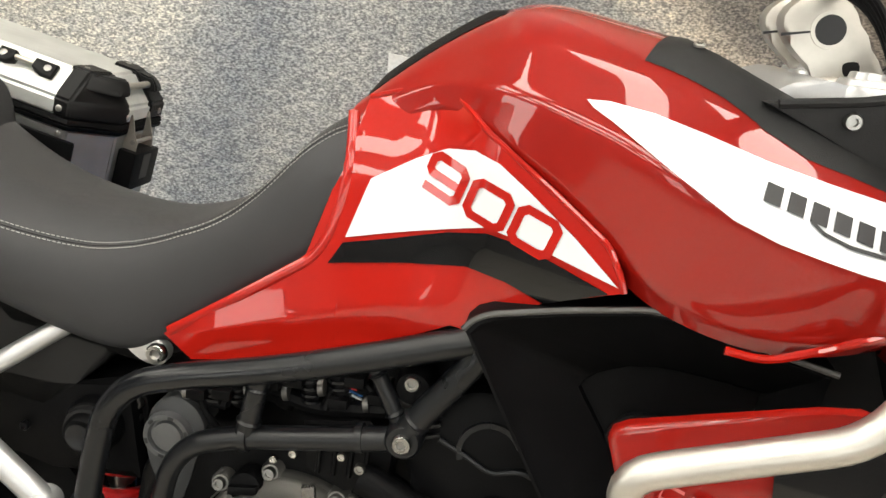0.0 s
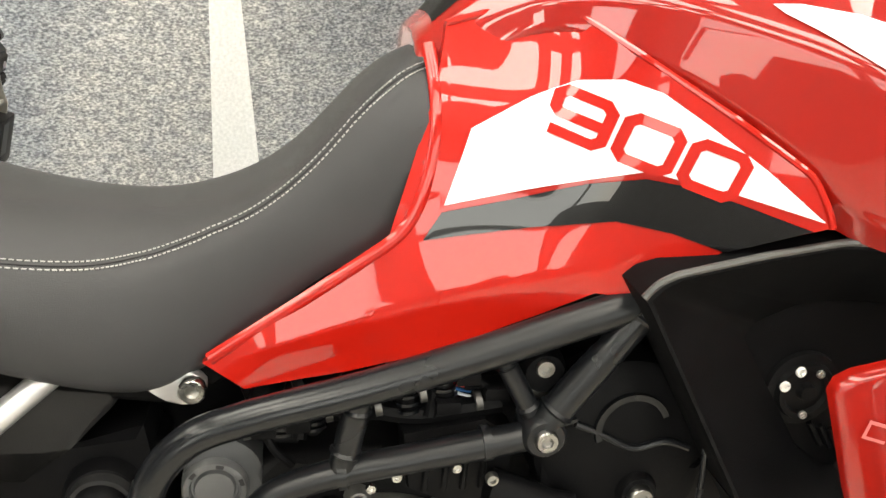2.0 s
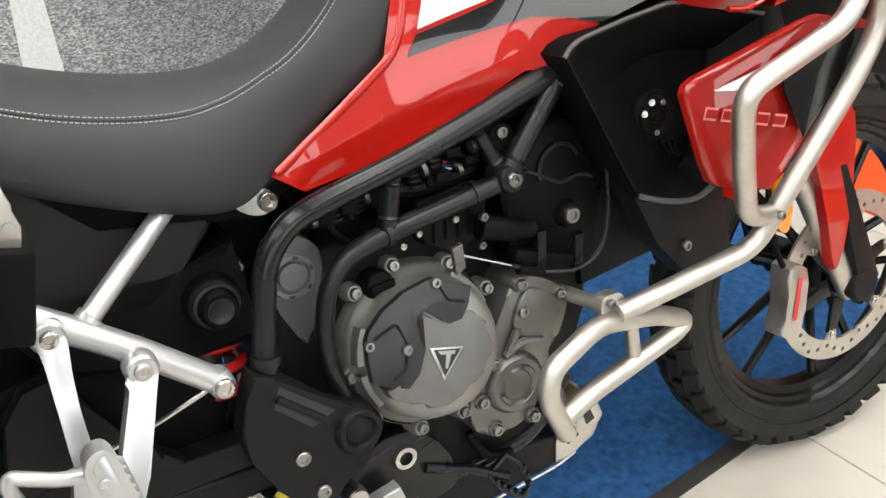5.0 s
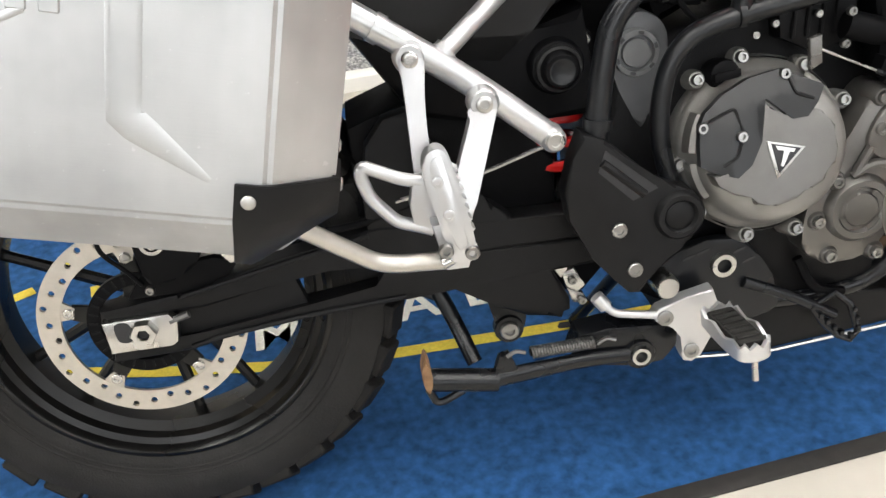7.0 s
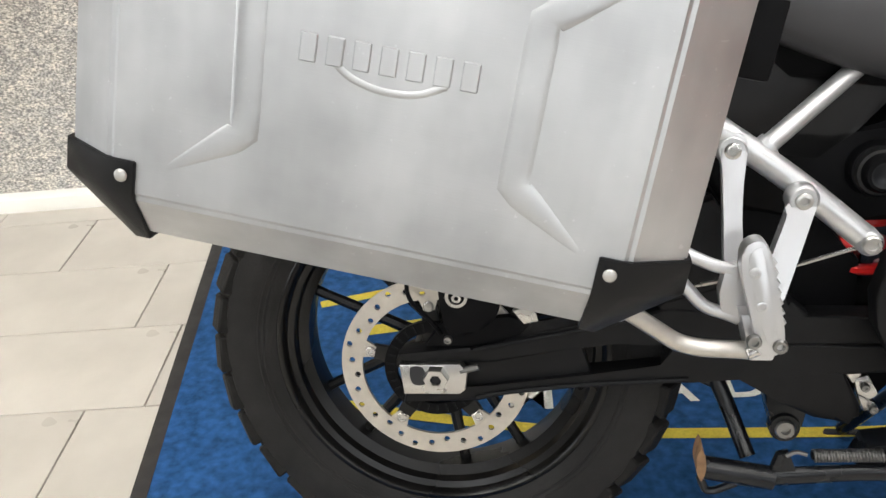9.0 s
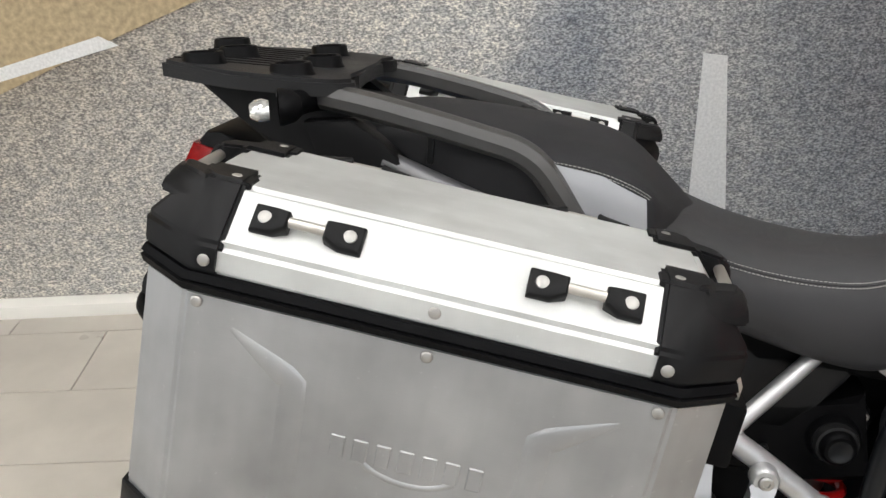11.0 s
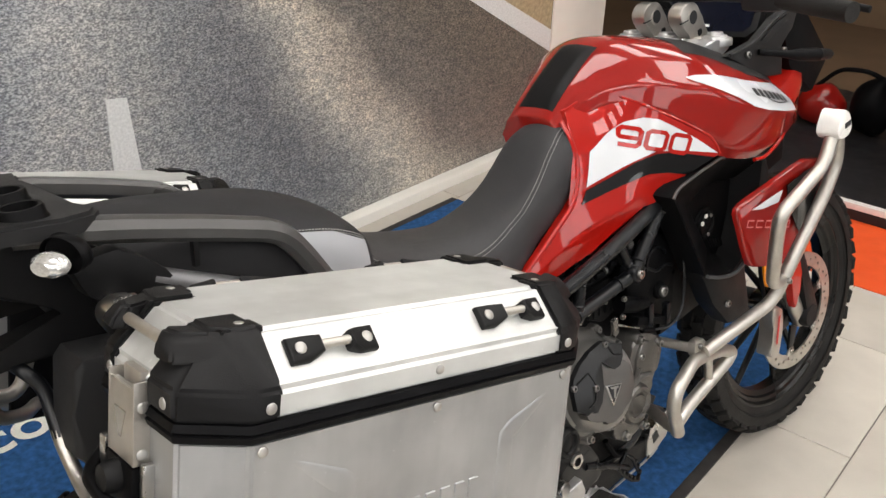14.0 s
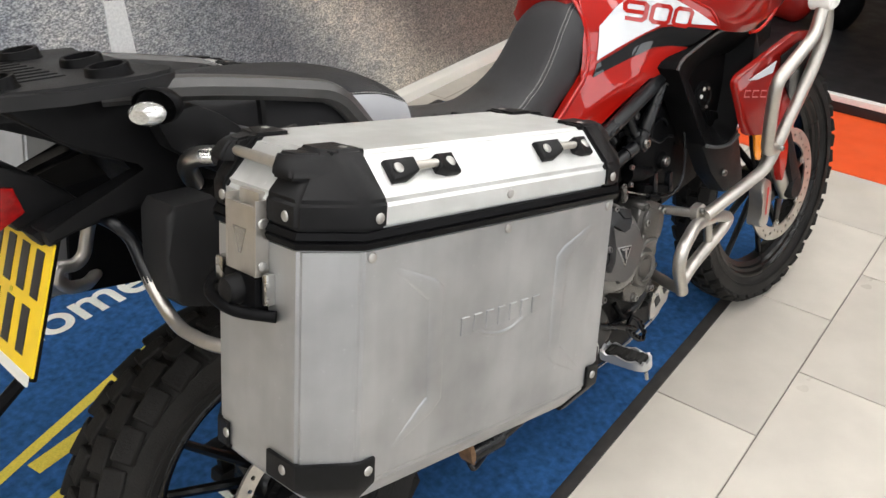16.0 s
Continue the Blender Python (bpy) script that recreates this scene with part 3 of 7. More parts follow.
TANK = (  # x, then (y, height) from the middle to the lower lip
    (0.838, (1.046,), (-0.045, 1.045), (-0.060, 1.038), (-0.070, 1.028), (-0.085, 1.000), (-0.080, 0.985)),
    (0.860, (1.066,), (-0.050, 1.064), (-0.064, 1.056), (-0.074, 1.044), (-0.090, 1.008), (-0.085, 0.988)),
    (0.900, (1.100,), (-0.056, 1.098), (-0.073, 1.083), (-0.086, 1.066), (-0.094, 1.040), (-0.085, 1.020)),
    (0.945, (1.134,), (-0.060, 1.131), (-0.084, 1.107), (-0.106, 1.085), (-0.110, 1.068), (-0.095, 1.050)),
    (1.000, (1.168,), (-0.066, 1.163), (-0.108, 1.137), (-0.160, 1.090), (-0.166, 1.046), (-0.150, 1.030)),
    (1.040, (1.178,), (-0.082, 1.169), (-0.136, 1.136), (-0.188, 1.087), (-0.190, 1.030), (-0.165, 1.010)),
    (1.100, (1.167,), (-0.110, 1.159), (-0.166, 1.123), (-0.219, 1.070), (-0.214, 0.990), (-0.188, 0.970)),
    (1.145, (1.159,), (-0.125, 1.150), (-0.191, 1.113), (-0.251, 1.054), (-0.238, 0.950), (-0.215, 0.925)),
    (1.190, (1.153,), (-0.131, 1.143), (-0.202, 1.101), (-0.269, 1.034), (-0.250, 0.925), (-0.238, 0.905)),
    (1.270, (1.080,), (-0.140, 1.118), (-0.214, 1.073), (-0.288, 1.000), (-0.264, 0.907), (-0.250, 0.888)),
    (1.350, (1.045,), (-0.145, 1.086), (-0.220, 1.040), (-0.290, 0.975), (-0.270, 0.916), (-0.250, 0.900)),
    (1.430, (1.030,), (-0.145, 1.050), (-0.215, 1.008), (-0.262, 0.972), (-0.262, 0.945), (-0.230, 0.935)),
    (1.450, (1.050,), (-0.140, 1.040), (-0.200, 1.000), (-0.245, 0.968), (-0.245, 0.948), (-0.215, 0.940)),
)
def tank_mid(x):
    return -0.006 - 0.15 * min(0.24, max(0.0, x - 0.99))


tank_secs = [[(x, tank_mid(x), top[0])] + [(x, y, z) for y, z in row] for x, top, *row in TANK]
tank = b("tank", shell(tank_secs, ((2, 0.55), (3, 0.85), (4, 0.75), (5, 0.9)), centre=tank_mid), DEEPRED, "metallic red fuel tank with crisp creases", sub=3, smooth=60)
bpy.context.view_layer.update()
tank_now = tank.evaluated_get(bpy.context.evaluated_depsgraph_get())


def y_tank(x, z):
    hit, place, _, _ = tank_now.ray_cast(Vector((x, -1, z)), Vector((0, 1, 0)))
    return place.y if hit else -0.2


def z_tank(x, y):
    hit, place, _, _ = tank_now.ray_cast(Vector((x, y, 2)), Vector((0, 0, -1)))
    return place.z if hit else 1.1


side_poly = [(0.654, 0.768), (0.689, 0.743), (0.775, 0.757), (0.857, 0.778), (0.984, 0.847), (1.016, 0.845), (1.074, 0.897), (1.145, 0.927), (1.141, 0.940), (1.127, 0.966), (1.072, 1.003), (1.002, 1.046), (0.957, 1.076), (0.943, 1.083), (0.905, 1.070), (0.862, 1.057), (0.852, 1.010), (0.853, 0.975), (0.847, 0.930), (0.830, 0.885), (0.742, 0.824)]
for s in (1, -1):
    bm = drape(side_poly, y_side, 0.0, 30, thick=0.02)
    b("side_panel", flip(bm) if s < 0 else bm, RED, "glossy red side panel", smooth=70)
# raised lip of the panel along the seat and a pressed crease along its foot
b("panel_lip", tube([(x, y_side(x, z) + 0.001, z) for x, z in ((0.660, 0.771), (0.742, 0.826), (0.828, 0.886), (0.846, 0.930), (0.853, 0.975), (0.851, 1.010), (0.846, 1.040))], 0.0062, 0.03, 10, flat=0.6), RED)
EDGE = [(0.862, 1.057), (0.905, 1.070), (0.935, 1.080), (0.943, 1.083), (0.957, 1.076), (1.002, 1.046), (1.072, 1.003), (1.127, 0.966), (1.141, 0.940), (1.145, 0.927)]
b("panel_edge", tube([(x, y_side(x, z) - 0.0005, z) for x, z in EDGE], 0.0030, 0.01, 8), RED)
b("white_decal", drape([(0.858, 0.912), (0.879, 0.977), (0.925, 1.005), (0.960, 1.022), (0.990, 1.027), (1.016, 1.020), (1.049, 0.999), (1.095, 0.967), (1.139, 0.931), (1.076, 0.946), (1.011, 0.957), (0.91, 0.928)], y_side, -0.0025, 12), WHITE, "white panel graphic")
b("black_decal", drape([(0.841, 0.881), (0.856, 0.906), (0.91, 0.922), (0.97, 0.942), (1.011, 0.951), (1.045, 0.948), (1.085, 0.937), (1.132, 0.923), (1.074, 0.897), (1.035, 0.908), (0.993, 0.913), (0.93, 0.902)], y_side, -0.0025, 12), GLOSSBLACK, "gloss black panel graphic")


def band(pts, w, y_of, off, closed=False):
    """A mitred band along points in x, z, laid on a surface."""
    n = len(pts)
    bm, rows = bmesh.new(), []
    for i in range(n):
        p = Vector(pts[i])
        a = (p - Vector(pts[i - 1])).normalized() if closed or i else None
        c = (Vector(pts[(i + 1) % n]) - p).normalized() if closed or i < n - 1 else None
        a, c = a or c, c or a
        na, nc = Vector((-a.y, a.x)), Vector((-c.y, c.x))
        m = (na + nc).normalized()
        m = m * (w / 2 / max(0.4, m.dot(na)))
        rows.append([bm.verts.new((q.x, y_of(q.x, q.y) + off, q.y)) for q in (p + m, p - m)])
    for i in range(n if closed else n - 1):
        p, q = rows[i], rows[(i + 1) % n]
        bm.faces.new((p[0], q[0], q[1], p[1]))
    return bm


def digit(k, shape, closed=False):
    o = Vector((0.938, 0.983)) + k * Vector((0.0478, -0.0150))
    w, h = Vector((0.0365, -0.0116)), Vector((0.0105, 0.0325))
    pts = [tuple(o + u * w + v * h) for u, v in shape]
    return band(pts, 0.0085, y_side, -0.0040, closed)


b("numeral", digit(0, [(0.0, 0.02), (0.85, 0.0), (1, 0.15), (1, 0.85), (0.85, 1), (0.15, 1), (0, 0.85), (0, 0.55), (0.1, 0.45), (1, 0.45)]), RED, "red figure 9")
for k in (1, 2):
    b("numeral", digit(k, [(0.15, 0), (0.85, 0), (1, 0.15), (1, 0.85), (0.85, 1), (0.15, 1), (0, 0.85), (0, 0.15)], True), RED, "red figure 0")
def marks(name, p, q, n, h, y_of, off, material, label="", parent=None):
    """A row of short bars, as wide and high as the letters they stand for."""
    p, q = Vector(p), Vector(q)
    for k in range(n):
        b(name, band([tuple(p.lerp(q, (k + 0.14) / n)), tuple(p.lerp(q, (k + 0.86) / n))], h, y_of, off), material, label if k == 0 else "", parent=parent)


# white tank flash with a plain dark mark
b("white_decal", drape([(1.088, 1.091), (1.109, 1.092), (1.149, 1.087), (1.196, 1.075), (1.246, 1.060), (1.300, 1.047), (1.350, 1.036), (1.389, 1.028), (1.428, 1.008), (1.424, 0.990), (1.385, 0.974), (1.329, 0.984), (1.258, 1.000), (1.221, 1.013), (1.180, 1.037), (1.146, 1.057), (1.115, 1.075), (1.095, 1.085)], y_tank, -0.0022, 5), WHITE, "white tank graphic")
marks("badge", (1.242, 1.039), (1.380, 0.998), 7, 0.015, y_tank, -0.0040, INK_AND_SHADE, "dark lettering mark")
b("badge", band([(1.284, 1.019), (1.294, 1.011), (1.316, 1.003), (1.342, 0.998), (1.364, 0.995)], 0.003, y_tank, -0.0042), INK_AND_SHADE)
# tank pad and front cover
bm = bmesh.new()
grid = [[bm.verts.new((0.853 + 0.141 * i / 8, y, z_tank(0.853 + 0.141 * i / 8, y) + (0.008 if 0 < i < 8 and 0 < j < 8 else 0.001))) for j, y in enumerate([-0.054 + 0.0111 * q for q in range(9)])] for i in range(9)]
for i in range(8):
    for j in range(8):
        bm.faces.new((grid[i][j], grid[i + 1][j], grid[i + 1][j + 1], grid[i][j + 1]))
b("tank_pad", bm, SATIN, "black rubber tank pad")
b("tank_cover", shell([[(x, mid(x), z), (x, -0.09 + d, z - 0.004), (x, -0.125 + d, z - 0.02), (x, -0.13 + d, z - 0.04)] for x, z, d in ((1.150, 1.150, 0.03), (1.17, 1.158, 0.0), (1.21, 1.115, 0.0), (1.27, 1.085, 0.0), (1.36, 1.065, 0.0), (1.45, 1.045, -0.01), (1.54, 1.01, -0.02))]), SATIN, "black plastic cover before the handlebar", sub=1)
EDGELINE = ((1.136, 0.161), (1.175, 0.175), (1.213, 0.189), (1.246, 0.209), (1.287, 0.220), (1.353, 0.213), (1.44, 0.198))


def y_edge(x):
    for (x0, a), (x1, c) in zip(EDGELINE, EDGELINE[1:]):
        if x <= x1:
            return a + (c - a) * max(0.0, x - x0) / (x1 - x0)
    return 0.198


def cover_wing():
    """Moulded cover laid over the tank's front shoulder, thicker towards its ridge."""
    bm, rows = bmesh.new(), []
    for i in range(17):
        row = []
        for j in range(10):
            v = j / 9
            x0 = 1.136 + 0.030 * v
            x = x0 + (1.43 - x0) * i / 16
            y = -(y_edge(x) * (1 - v) + 0.06 * v)
            lift = 0.0 if i == 0 or j == 0 else 0.004 + 0.005 * math.sin(math.pi * min(1.0, v * 1.3)) * min(1.0, i / 3)
            row.append(bm.verts.new((x, y, z_tank(x, y) + 0.001 + lift)))
        rows.append(row)
    for a, c in zip(rows, rows[1:]):
        for j in range(9):
            bm.faces.new((a[j], c[j], c[j + 1], a[j + 1]))
    return bm


for s in (1, -1):
    bm = cover_wing()
    wing = b("cover_wing", flip(bm) if s < 0 else bm, COVERPL, "black moulded cover on the tank's shoulder", smooth=50)
    if s > 0:
        o = b("cover_screw", bolt(0, 0, 0, 0.006, 0.003), STEEL, parent=wing)
        o.matrix_basis = pose(1.187, -0.125, z_tank(1.187, -0.125) + 0.010, -75, 0, 0)
# nose panel below the tank's front
b("nose_panel", shell([[(x, mid(x), z + 0.045), (x, -w + 0.02, z + 0.035), (x, -w, z), (x, -w + 0.03, z - 0.07)] for x, z, w in ((1.40, 0.945, 0.235), (1.50, 0.965, 0.225), (1.62, 0.985, 0.18), (1.78, 0.99, 0.10))]), RED, "red front fairing", sub=1)
b("nose_trim", tube([(1.235, -0.268, 0.897), (1.27, -0.270, 0.893), (1.33, -0.275, 0.918), (1.41, -0.25, 0.946), (1.47, -0.225, 0.975)], 0.004, 0.03, 8), RED)

# seats
SEAT = (  # x, top, stitch height, stitch y, side y, lower edge
    (0.285, 0.985, 0.962, 0.158, 0.172, 0.870),
    (0.340, 0.955, 0.925, 0.155, 0.170, 0.838),
    (0.400, 0.926, 0.896, 0.148, 0.164, 0.806),
    (0.480, 0.903, 0.872, 0.136, 0.154, 0.771),
    (0.560, 0.890, 0.862, 0.127, 0.146, 0.742),
    (0.610, 0.888, 0.868, 0.120, 0.138, 0.734),
    (0.640, 0.891, 0.878, 0.115, 0.127, 0.752),
    (0.700, 0.906, 0.902, 0.106, 0.116, 0.800),
    (0.750, 0.946, 0.942, 0.100, 0.112, 0.838),
    (0.795, 1.004, 0.998, 0.098, 0.116, 0.868),
    (0.828, 1.030, 1.022, 0.090, 0.117, 0.890),
    (0.862, 1.042, 1.030, 0.080, 0.112, 0.925),
)
secs = [[(x, mid(x), t), (x, -sw * 0.62, t - 0.001), (x, -sw, zs), (x, -w, zs * 0.62 + lo * 0.38), (x, -w + 0.006, zs * 0.16 + lo * 0.84), (x, -w + (0.026 if x < 0.62 else 0.012), lo - 0.004), (x, -w + (0.05 if x < 0.62 else 0.03), lo - (0.004 if x < 0.66 else 0.04))] for x, t, zs, sw, w, lo in SEAT]
seat = b("rider_seat", shell(secs, ((2, 0.25),)), VINYL, "charcoal vinyl rider seat with pale double stitching", sub=2)
bpy.context.view_layer.update()
seat_now = seat.evaluated_get(bpy.context.evaluated_depsgraph_get())


def stitch_on(now, pts, parent, gap=0.0035):
    """Two rows of short raised stitches along a line on a body."""
    line = [Vector(p) for p in curve_poly(pts, 44, False)]
    for o in (-gap, gap):
        bm = bmesh.new()
        run, last = 0.0, None
        for p, q in zip(line, line[1:]):
            d = (q - p).normalized()
            _, place, nor, _ = now.closest_point_on_mesh(p)
            side = nor.cross(d).normalized()
            _, place, nor, _ = now.closest_point_on_mesh(place + side * o)
            run += (q - p).length
            if last is not None and run > 0.0009:
                if (stitch_on.n % 3) < 2:
                    tube([last, place + nor * 0.0006], 0.00065, 0, 4, bm)
                stitch_on.n += 1
                run = 0.0
                last = place + nor * 0.0007
            elif last is None:
                last = place + nor * 0.0007
        part("stitching", bm, THREAD, parent, "pale grey stitching")


stitch_on.n = 0
stitch_on(seat_now, [(x, -sw - 0.001, zs + 0.001) for x, t, zs, sw, w, lo in SEAT], seat)
b("seat_seam", tube([Vector(p) for p in curve_poly([tuple(seat_now.closest_point_on_mesh(Vector((x, -sw - 0.001, zs + 0.001)))[1]) for x, t, zs, sw, w, lo in SEAT[1:]], 6, False)], 0.0012, 0, 6), INK_AND_SHADE, parent=seat)
PILL = ((-0.078, 1.070, 0.115), (-0.06, 1.092, 0.135), (0.02, 1.090, 0.155), (0.13, 1.071, 0.172), (0.22, 1.056, 0.180), (0.280, 1.034, 0.178), (0.306, 1.010, 0.172), (0.332, 0.983, 0.130), (0.360, 0.953, 0.085), (0.390, 0.920, 0.03))
pill = b("pillion_seat", shell([[(x, mid(x), t), (x, -w * 0.65, t - 0.010), (x, -w + 0.012, t - 0.030), (x, -w, t - 0.058), (x, -w + 0.005, t - 0.13), (x, -w + 0.03, t - 0.135)] for x, t, w in PILL], ((2, 0.4),)), VINYLTOP, "dark vinyl pillion seat", sub=2)
bpy.context.view_layer.update()
pill_now = pill.evaluated_get(bpy.context.evaluated_depsgraph_get())


def y_pill(x, z):
    hit, place, _, _ = pill_now.ray_cast(Vector((x, -1, z)), Vector((0, 1, 0)))
    return place.y if hit else -0.17


for s in (1, -1):
    bm = drape([(0.172, 1.030), (0.235, 1.015), (0.290, 0.985), (0.292, 0.935), (0.245, 0.925)], y_pill, -0.006, 6)
    b("grey_insert", flip(bm) if s < 0 else bm, VINYLGREY, "light grey vinyl side insert", parent=pill)
stitch_on(pill_now, [(0.165, -0.172, 1.036), (0.235, -0.172, 1.018), (0.30, -0.166, 0.985)], pill, 0.002)

# frame tubes
b("frame_tube", tube([(1.05, -0.175, 0.846), (0.985, -0.175, 0.827), (0.906, -0.175, 0.800), (0.80, -0.175, 0.768), (0.70, -0.175, 0.745), (0.645, -0.175, 0.728), (0.612, -0.175, 0.690), (0.597, -0.177, 0.615), (0.588, -0.18, 0.53), (0.585, -0.18, 0.49)], lambda u: 0.0160 - 0.0014 * min(1.0, u * 1.4), 0.05, 16), FRAME, "black main frame tube")
b("frame_tube", tube([(0.95, -0.168, 0.711), (0.86, -0.166, 0.694), (0.765, -0.165, 0.679), (0.712, -0.165, 0.662), (0.686, -0.165, 0.632), (0.675, -0.165, 0.585), (0.674, -0.167, 0.535), (0.688, -0.168, 0.480)], lambda u: 0.0140 - 0.0020 * min(1.0, u * 1.6), 0.04, 16), FRAME, "black lower frame tube")
b("frame_tube", tube([(1.035, -0.178, 0.842), (0.95, -0.172, 0.722)], 0.0150, 0, 14), FRAME, "black frame strut")
b("frame_tube", tube([(0.905, -0.165, 0.795), (0.944, -0.166, 0.722)], 0.0095, 0, 10), FRAME, "black frame strut")
b("frame_tube", tube([(0.787, -0.168, 0.760), (0.772, -0.166, 0.684)], 0.0125, 0, 12), FRAME, "black frame strut")
for x, z in ((0.772, 0.680), (0.900, 0.702)):
    b("weld_collar", tube([(x - 0.004, -0.166, z), (x + 0.004, -0.166, z + 0.001)], 0.0165, 0, 14), FRAME)
for p, q, r in (((0.787, -0.168, 0.760), (0.772, -0.166, 0.684), 0.0125), ((0.905, -0.165, 0.795), (0.944, -0.166, 0.722), 0.0095), ((1.035, -0.178, 0.842), (0.95, -0.172, 0.722), 0.0150)):
    p, q = Vector(p), Vector(q)
    d = (q - p).normalized()
    for o, sg in ((p, 1), (q, -1)):
        b("weld_bead", tube([o + d * sg * 0.0150, o + d * sg * 0.0175, o + d * sg * 0.0205], lambda u: r + 0.0022 - 0.0022 * abs(2 * u - 1), 0, 14), FRAME)
b("frame_boss", lathe([(0, -0.186), (0.017, -0.186), (0.020, -0.182), (0.021, -0.15)], 0.949, 0.714, 24), FRAME)
bolts([(0.949, -0.184, 0.714)], r=0.011, h=0.008)
b("frame_clamp", tube([(0.5935, -0.179, 0.578), (0.592, -0.179, 0.565)], 0.0185, 0, 14), FRAME)
b("seat_bracket", slab(curve_poly([(0.589, 0.765), (0.636, 0.757), (0.656, 0.743), (0.649, 0.725), (0.629, 0.723), (0.604, 0.740)], 3), -0.112, -0.094, 0.003), SILVER, "silver seat bracket")
bolts([(0.644, -0.114, 0.740)], None, STEEL, r=0.0125, h=0.009)

# engine
b("engine_block", slab(curve_poly([(0.64, 0.31), (0.62, 0.58), (0.72, 0.66), (0.86, 0.66), (0.98, 0.60), (1.03, 0.50), (1.01, 0.34), (0.85, 0.27)], 3), -0.112, 0.12, 0.02), ENGDARK, "dark cast engine block")
b("cylinder_block", slab([(0.86, 0.60), (0.80, 0.80), (1.06, 0.84), (1.10, 0.60), (1.02, 0.50)], -0.10, 0.10, 0.015), ENGDARK, "black cylinder block")
b("airbox", slab([(0.70, 0.66), (0.66, 0.78), (1.00, 0.86), (1.0, 0.78), (0.84, 0.74)], -0.075, 0.05, 0.01), DARKPL, "black airbox")
for i in range(5):
    b("intake_hose", tube([(0.70 + 0.045 * i, -0.09, 0.690), (0.715 + 0.05 * i, -0.085, 0.745)], 0.015, 0, 10), DARKPL, "black rubber intake hose")
b("hose", tube([(0.66, -0.10, 0.70), (0.76, -0.125, 0.716), (0.86, -0.12, 0.71)], 0.008, 0.03, 8), DARKPL, "black hose")
b("hose", tube([(0.82, -0.09, 0.76), (0.85, -0.12, 0.742), (0.93, -0.13, 0.735)], 0.006, 0.03, 8), DARKPL, "black hose")
for i, m in enumerate((SHOCKRED, BLUECLOTH, WHITE)):
    b("wire", tube([(0.855 + 0.004 * i, -0.125, 0.750), (0.875, -0.13, 0.742 - 0.004 * i), (0.892, -0.128, 0.738 - 0.005 * i)], 0.0016, 0.01, 6), m, "thin coloured wire")
for pts, r in (([(0.735, -0.11, 0.745), (0.742, -0.13, 0.730), (0.736, -0.14, 0.700)], 0.007), ([(0.778, -0.12, 0.722), (0.84, -0.13, 0.712), (0.92, -0.13, 0.722)], 0.010), ([(0.846, -0.10, 0.76), (0.858, -0.13, 0.735), (0.852, -0.14, 0.715)], 0.006), ([(0.70, -0.13, 0.72), (0.712, -0.14, 0.69), (0.73, -0.14, 0.672)], 0.004), ([(0.87, -0.11, 0.762), (0.90, -0.14, 0.748), (0.925, -0.135, 0.725)], 0.004), ([(0.66, -0.12, 0.715), (0.70, -0.135, 0.700), (0.735, -0.13, 0.695)], 0.005)):
    b("hose", tube(pts, r, 0.02, 8), DARKPL, "black hose")
for x, z in ((0.790, 0.738), (0.816, 0.745), (0.868, 0.728), (0.735, 0.716), (0.885, 0.756), (0.912, 0.740), (0.705, 0.712)):
    b("connector", box(x - 0.011, x + 0.011, -0.150, -0.12, z - 0.006, z + 0.006, 0.002), DARKPL, "black electrical connector")
for x0, z0, x1, z1 in ((0.752, 0.735, 0.748, 0.700), (0.828, 0.752, 0.836, 0.712), (0.862, 0.757, 0.870, 0.717), (0.716, 0.728, 0.724, 0.697)):
    hz = b("ribbed_hose", tube([(x0, -0.118, z0), ((x0 + x1) / 2, -0.132, (z0 + z1) / 2), (x1, -0.120, z1)], 0.0105, 0.02, 12), DARKPL, "black ribbed hose")
    for k in range(4):
        u = 0.2 + 0.2 * k
        cx_, cz_ = x0 + (x1 - x0) * u, z0 + (z1 - z0) * u
        b("hose_rib", tube([(cx_, -0.129, cz_ + 0.0015), (cx_ + 0.0002, -0.129, cz_ - 0.0015)], 0.0128, 0, 12), FRAME, parent=hz)
for x, z in ((0.762, 0.722), (0.806, 0.726), (0.846, 0.738), (0.898, 0.727), (0.922, 0.752), (0.690, 0.708)):
    b("hose_clamp", tube([(x - 0.003, -0.134, z), (x + 0.003, -0.134, z + 0.001)], 0.0100, 0, 12), SPRINGSTEEL, "small steel hose clamp")
for x, y, z in ((0.823, -0.150, 0.662), (0.878, -0.150, 0.668), (0.866, -0.150, 0.690), (0.800, -0.148, 0.650)):
    b("small_screw", bolt(x, y, z, 0.0050, 0.005), STEEL)
b("cam_cover", slab([(0.835, 0.640), (0.828, 0.700), (0.905, 0.712), (0.935, 0.690), (0.930, 0.630), (0.88, 0.618)], -0.142, -0.10, 0.008), ENGDARK, "black cam chain cover")
for k in range(4):
    b("cover_rib", tube([(0.850 + 0.018 * k, -0.144, 0.640), (0.853 + 0.018 * k, -0.144, 0.694)], 0.0032, 0, 6), ENGDARK)
b("casing_step", tube([(0.985, -0.158, 0.712), (1.012, -0.159, 0.700), (1.028, -0.159, 0.690), (1.045, -0.159, 0.682), (1.075, -0.158, 0.690), (1.10, -0.158, 0.680)], 0.0035, 0.01, 8), FRAME, "raised casing edge")
for i in range(3):
    b("casing_rib", tube([(0.965, -0.16, 0.735 - 0.012 * i), (0.985, -0.16, 0.742 - 0.012 * i)], 0.003, 0, 6), FRAME)
b("injector", slab([(0.93, 0.752), (0.962, 0.756), (0.965, 0.735), (0.935, 0.730)], -0.155, -0.12, 0.003), STEEL, "plated injector bracket")
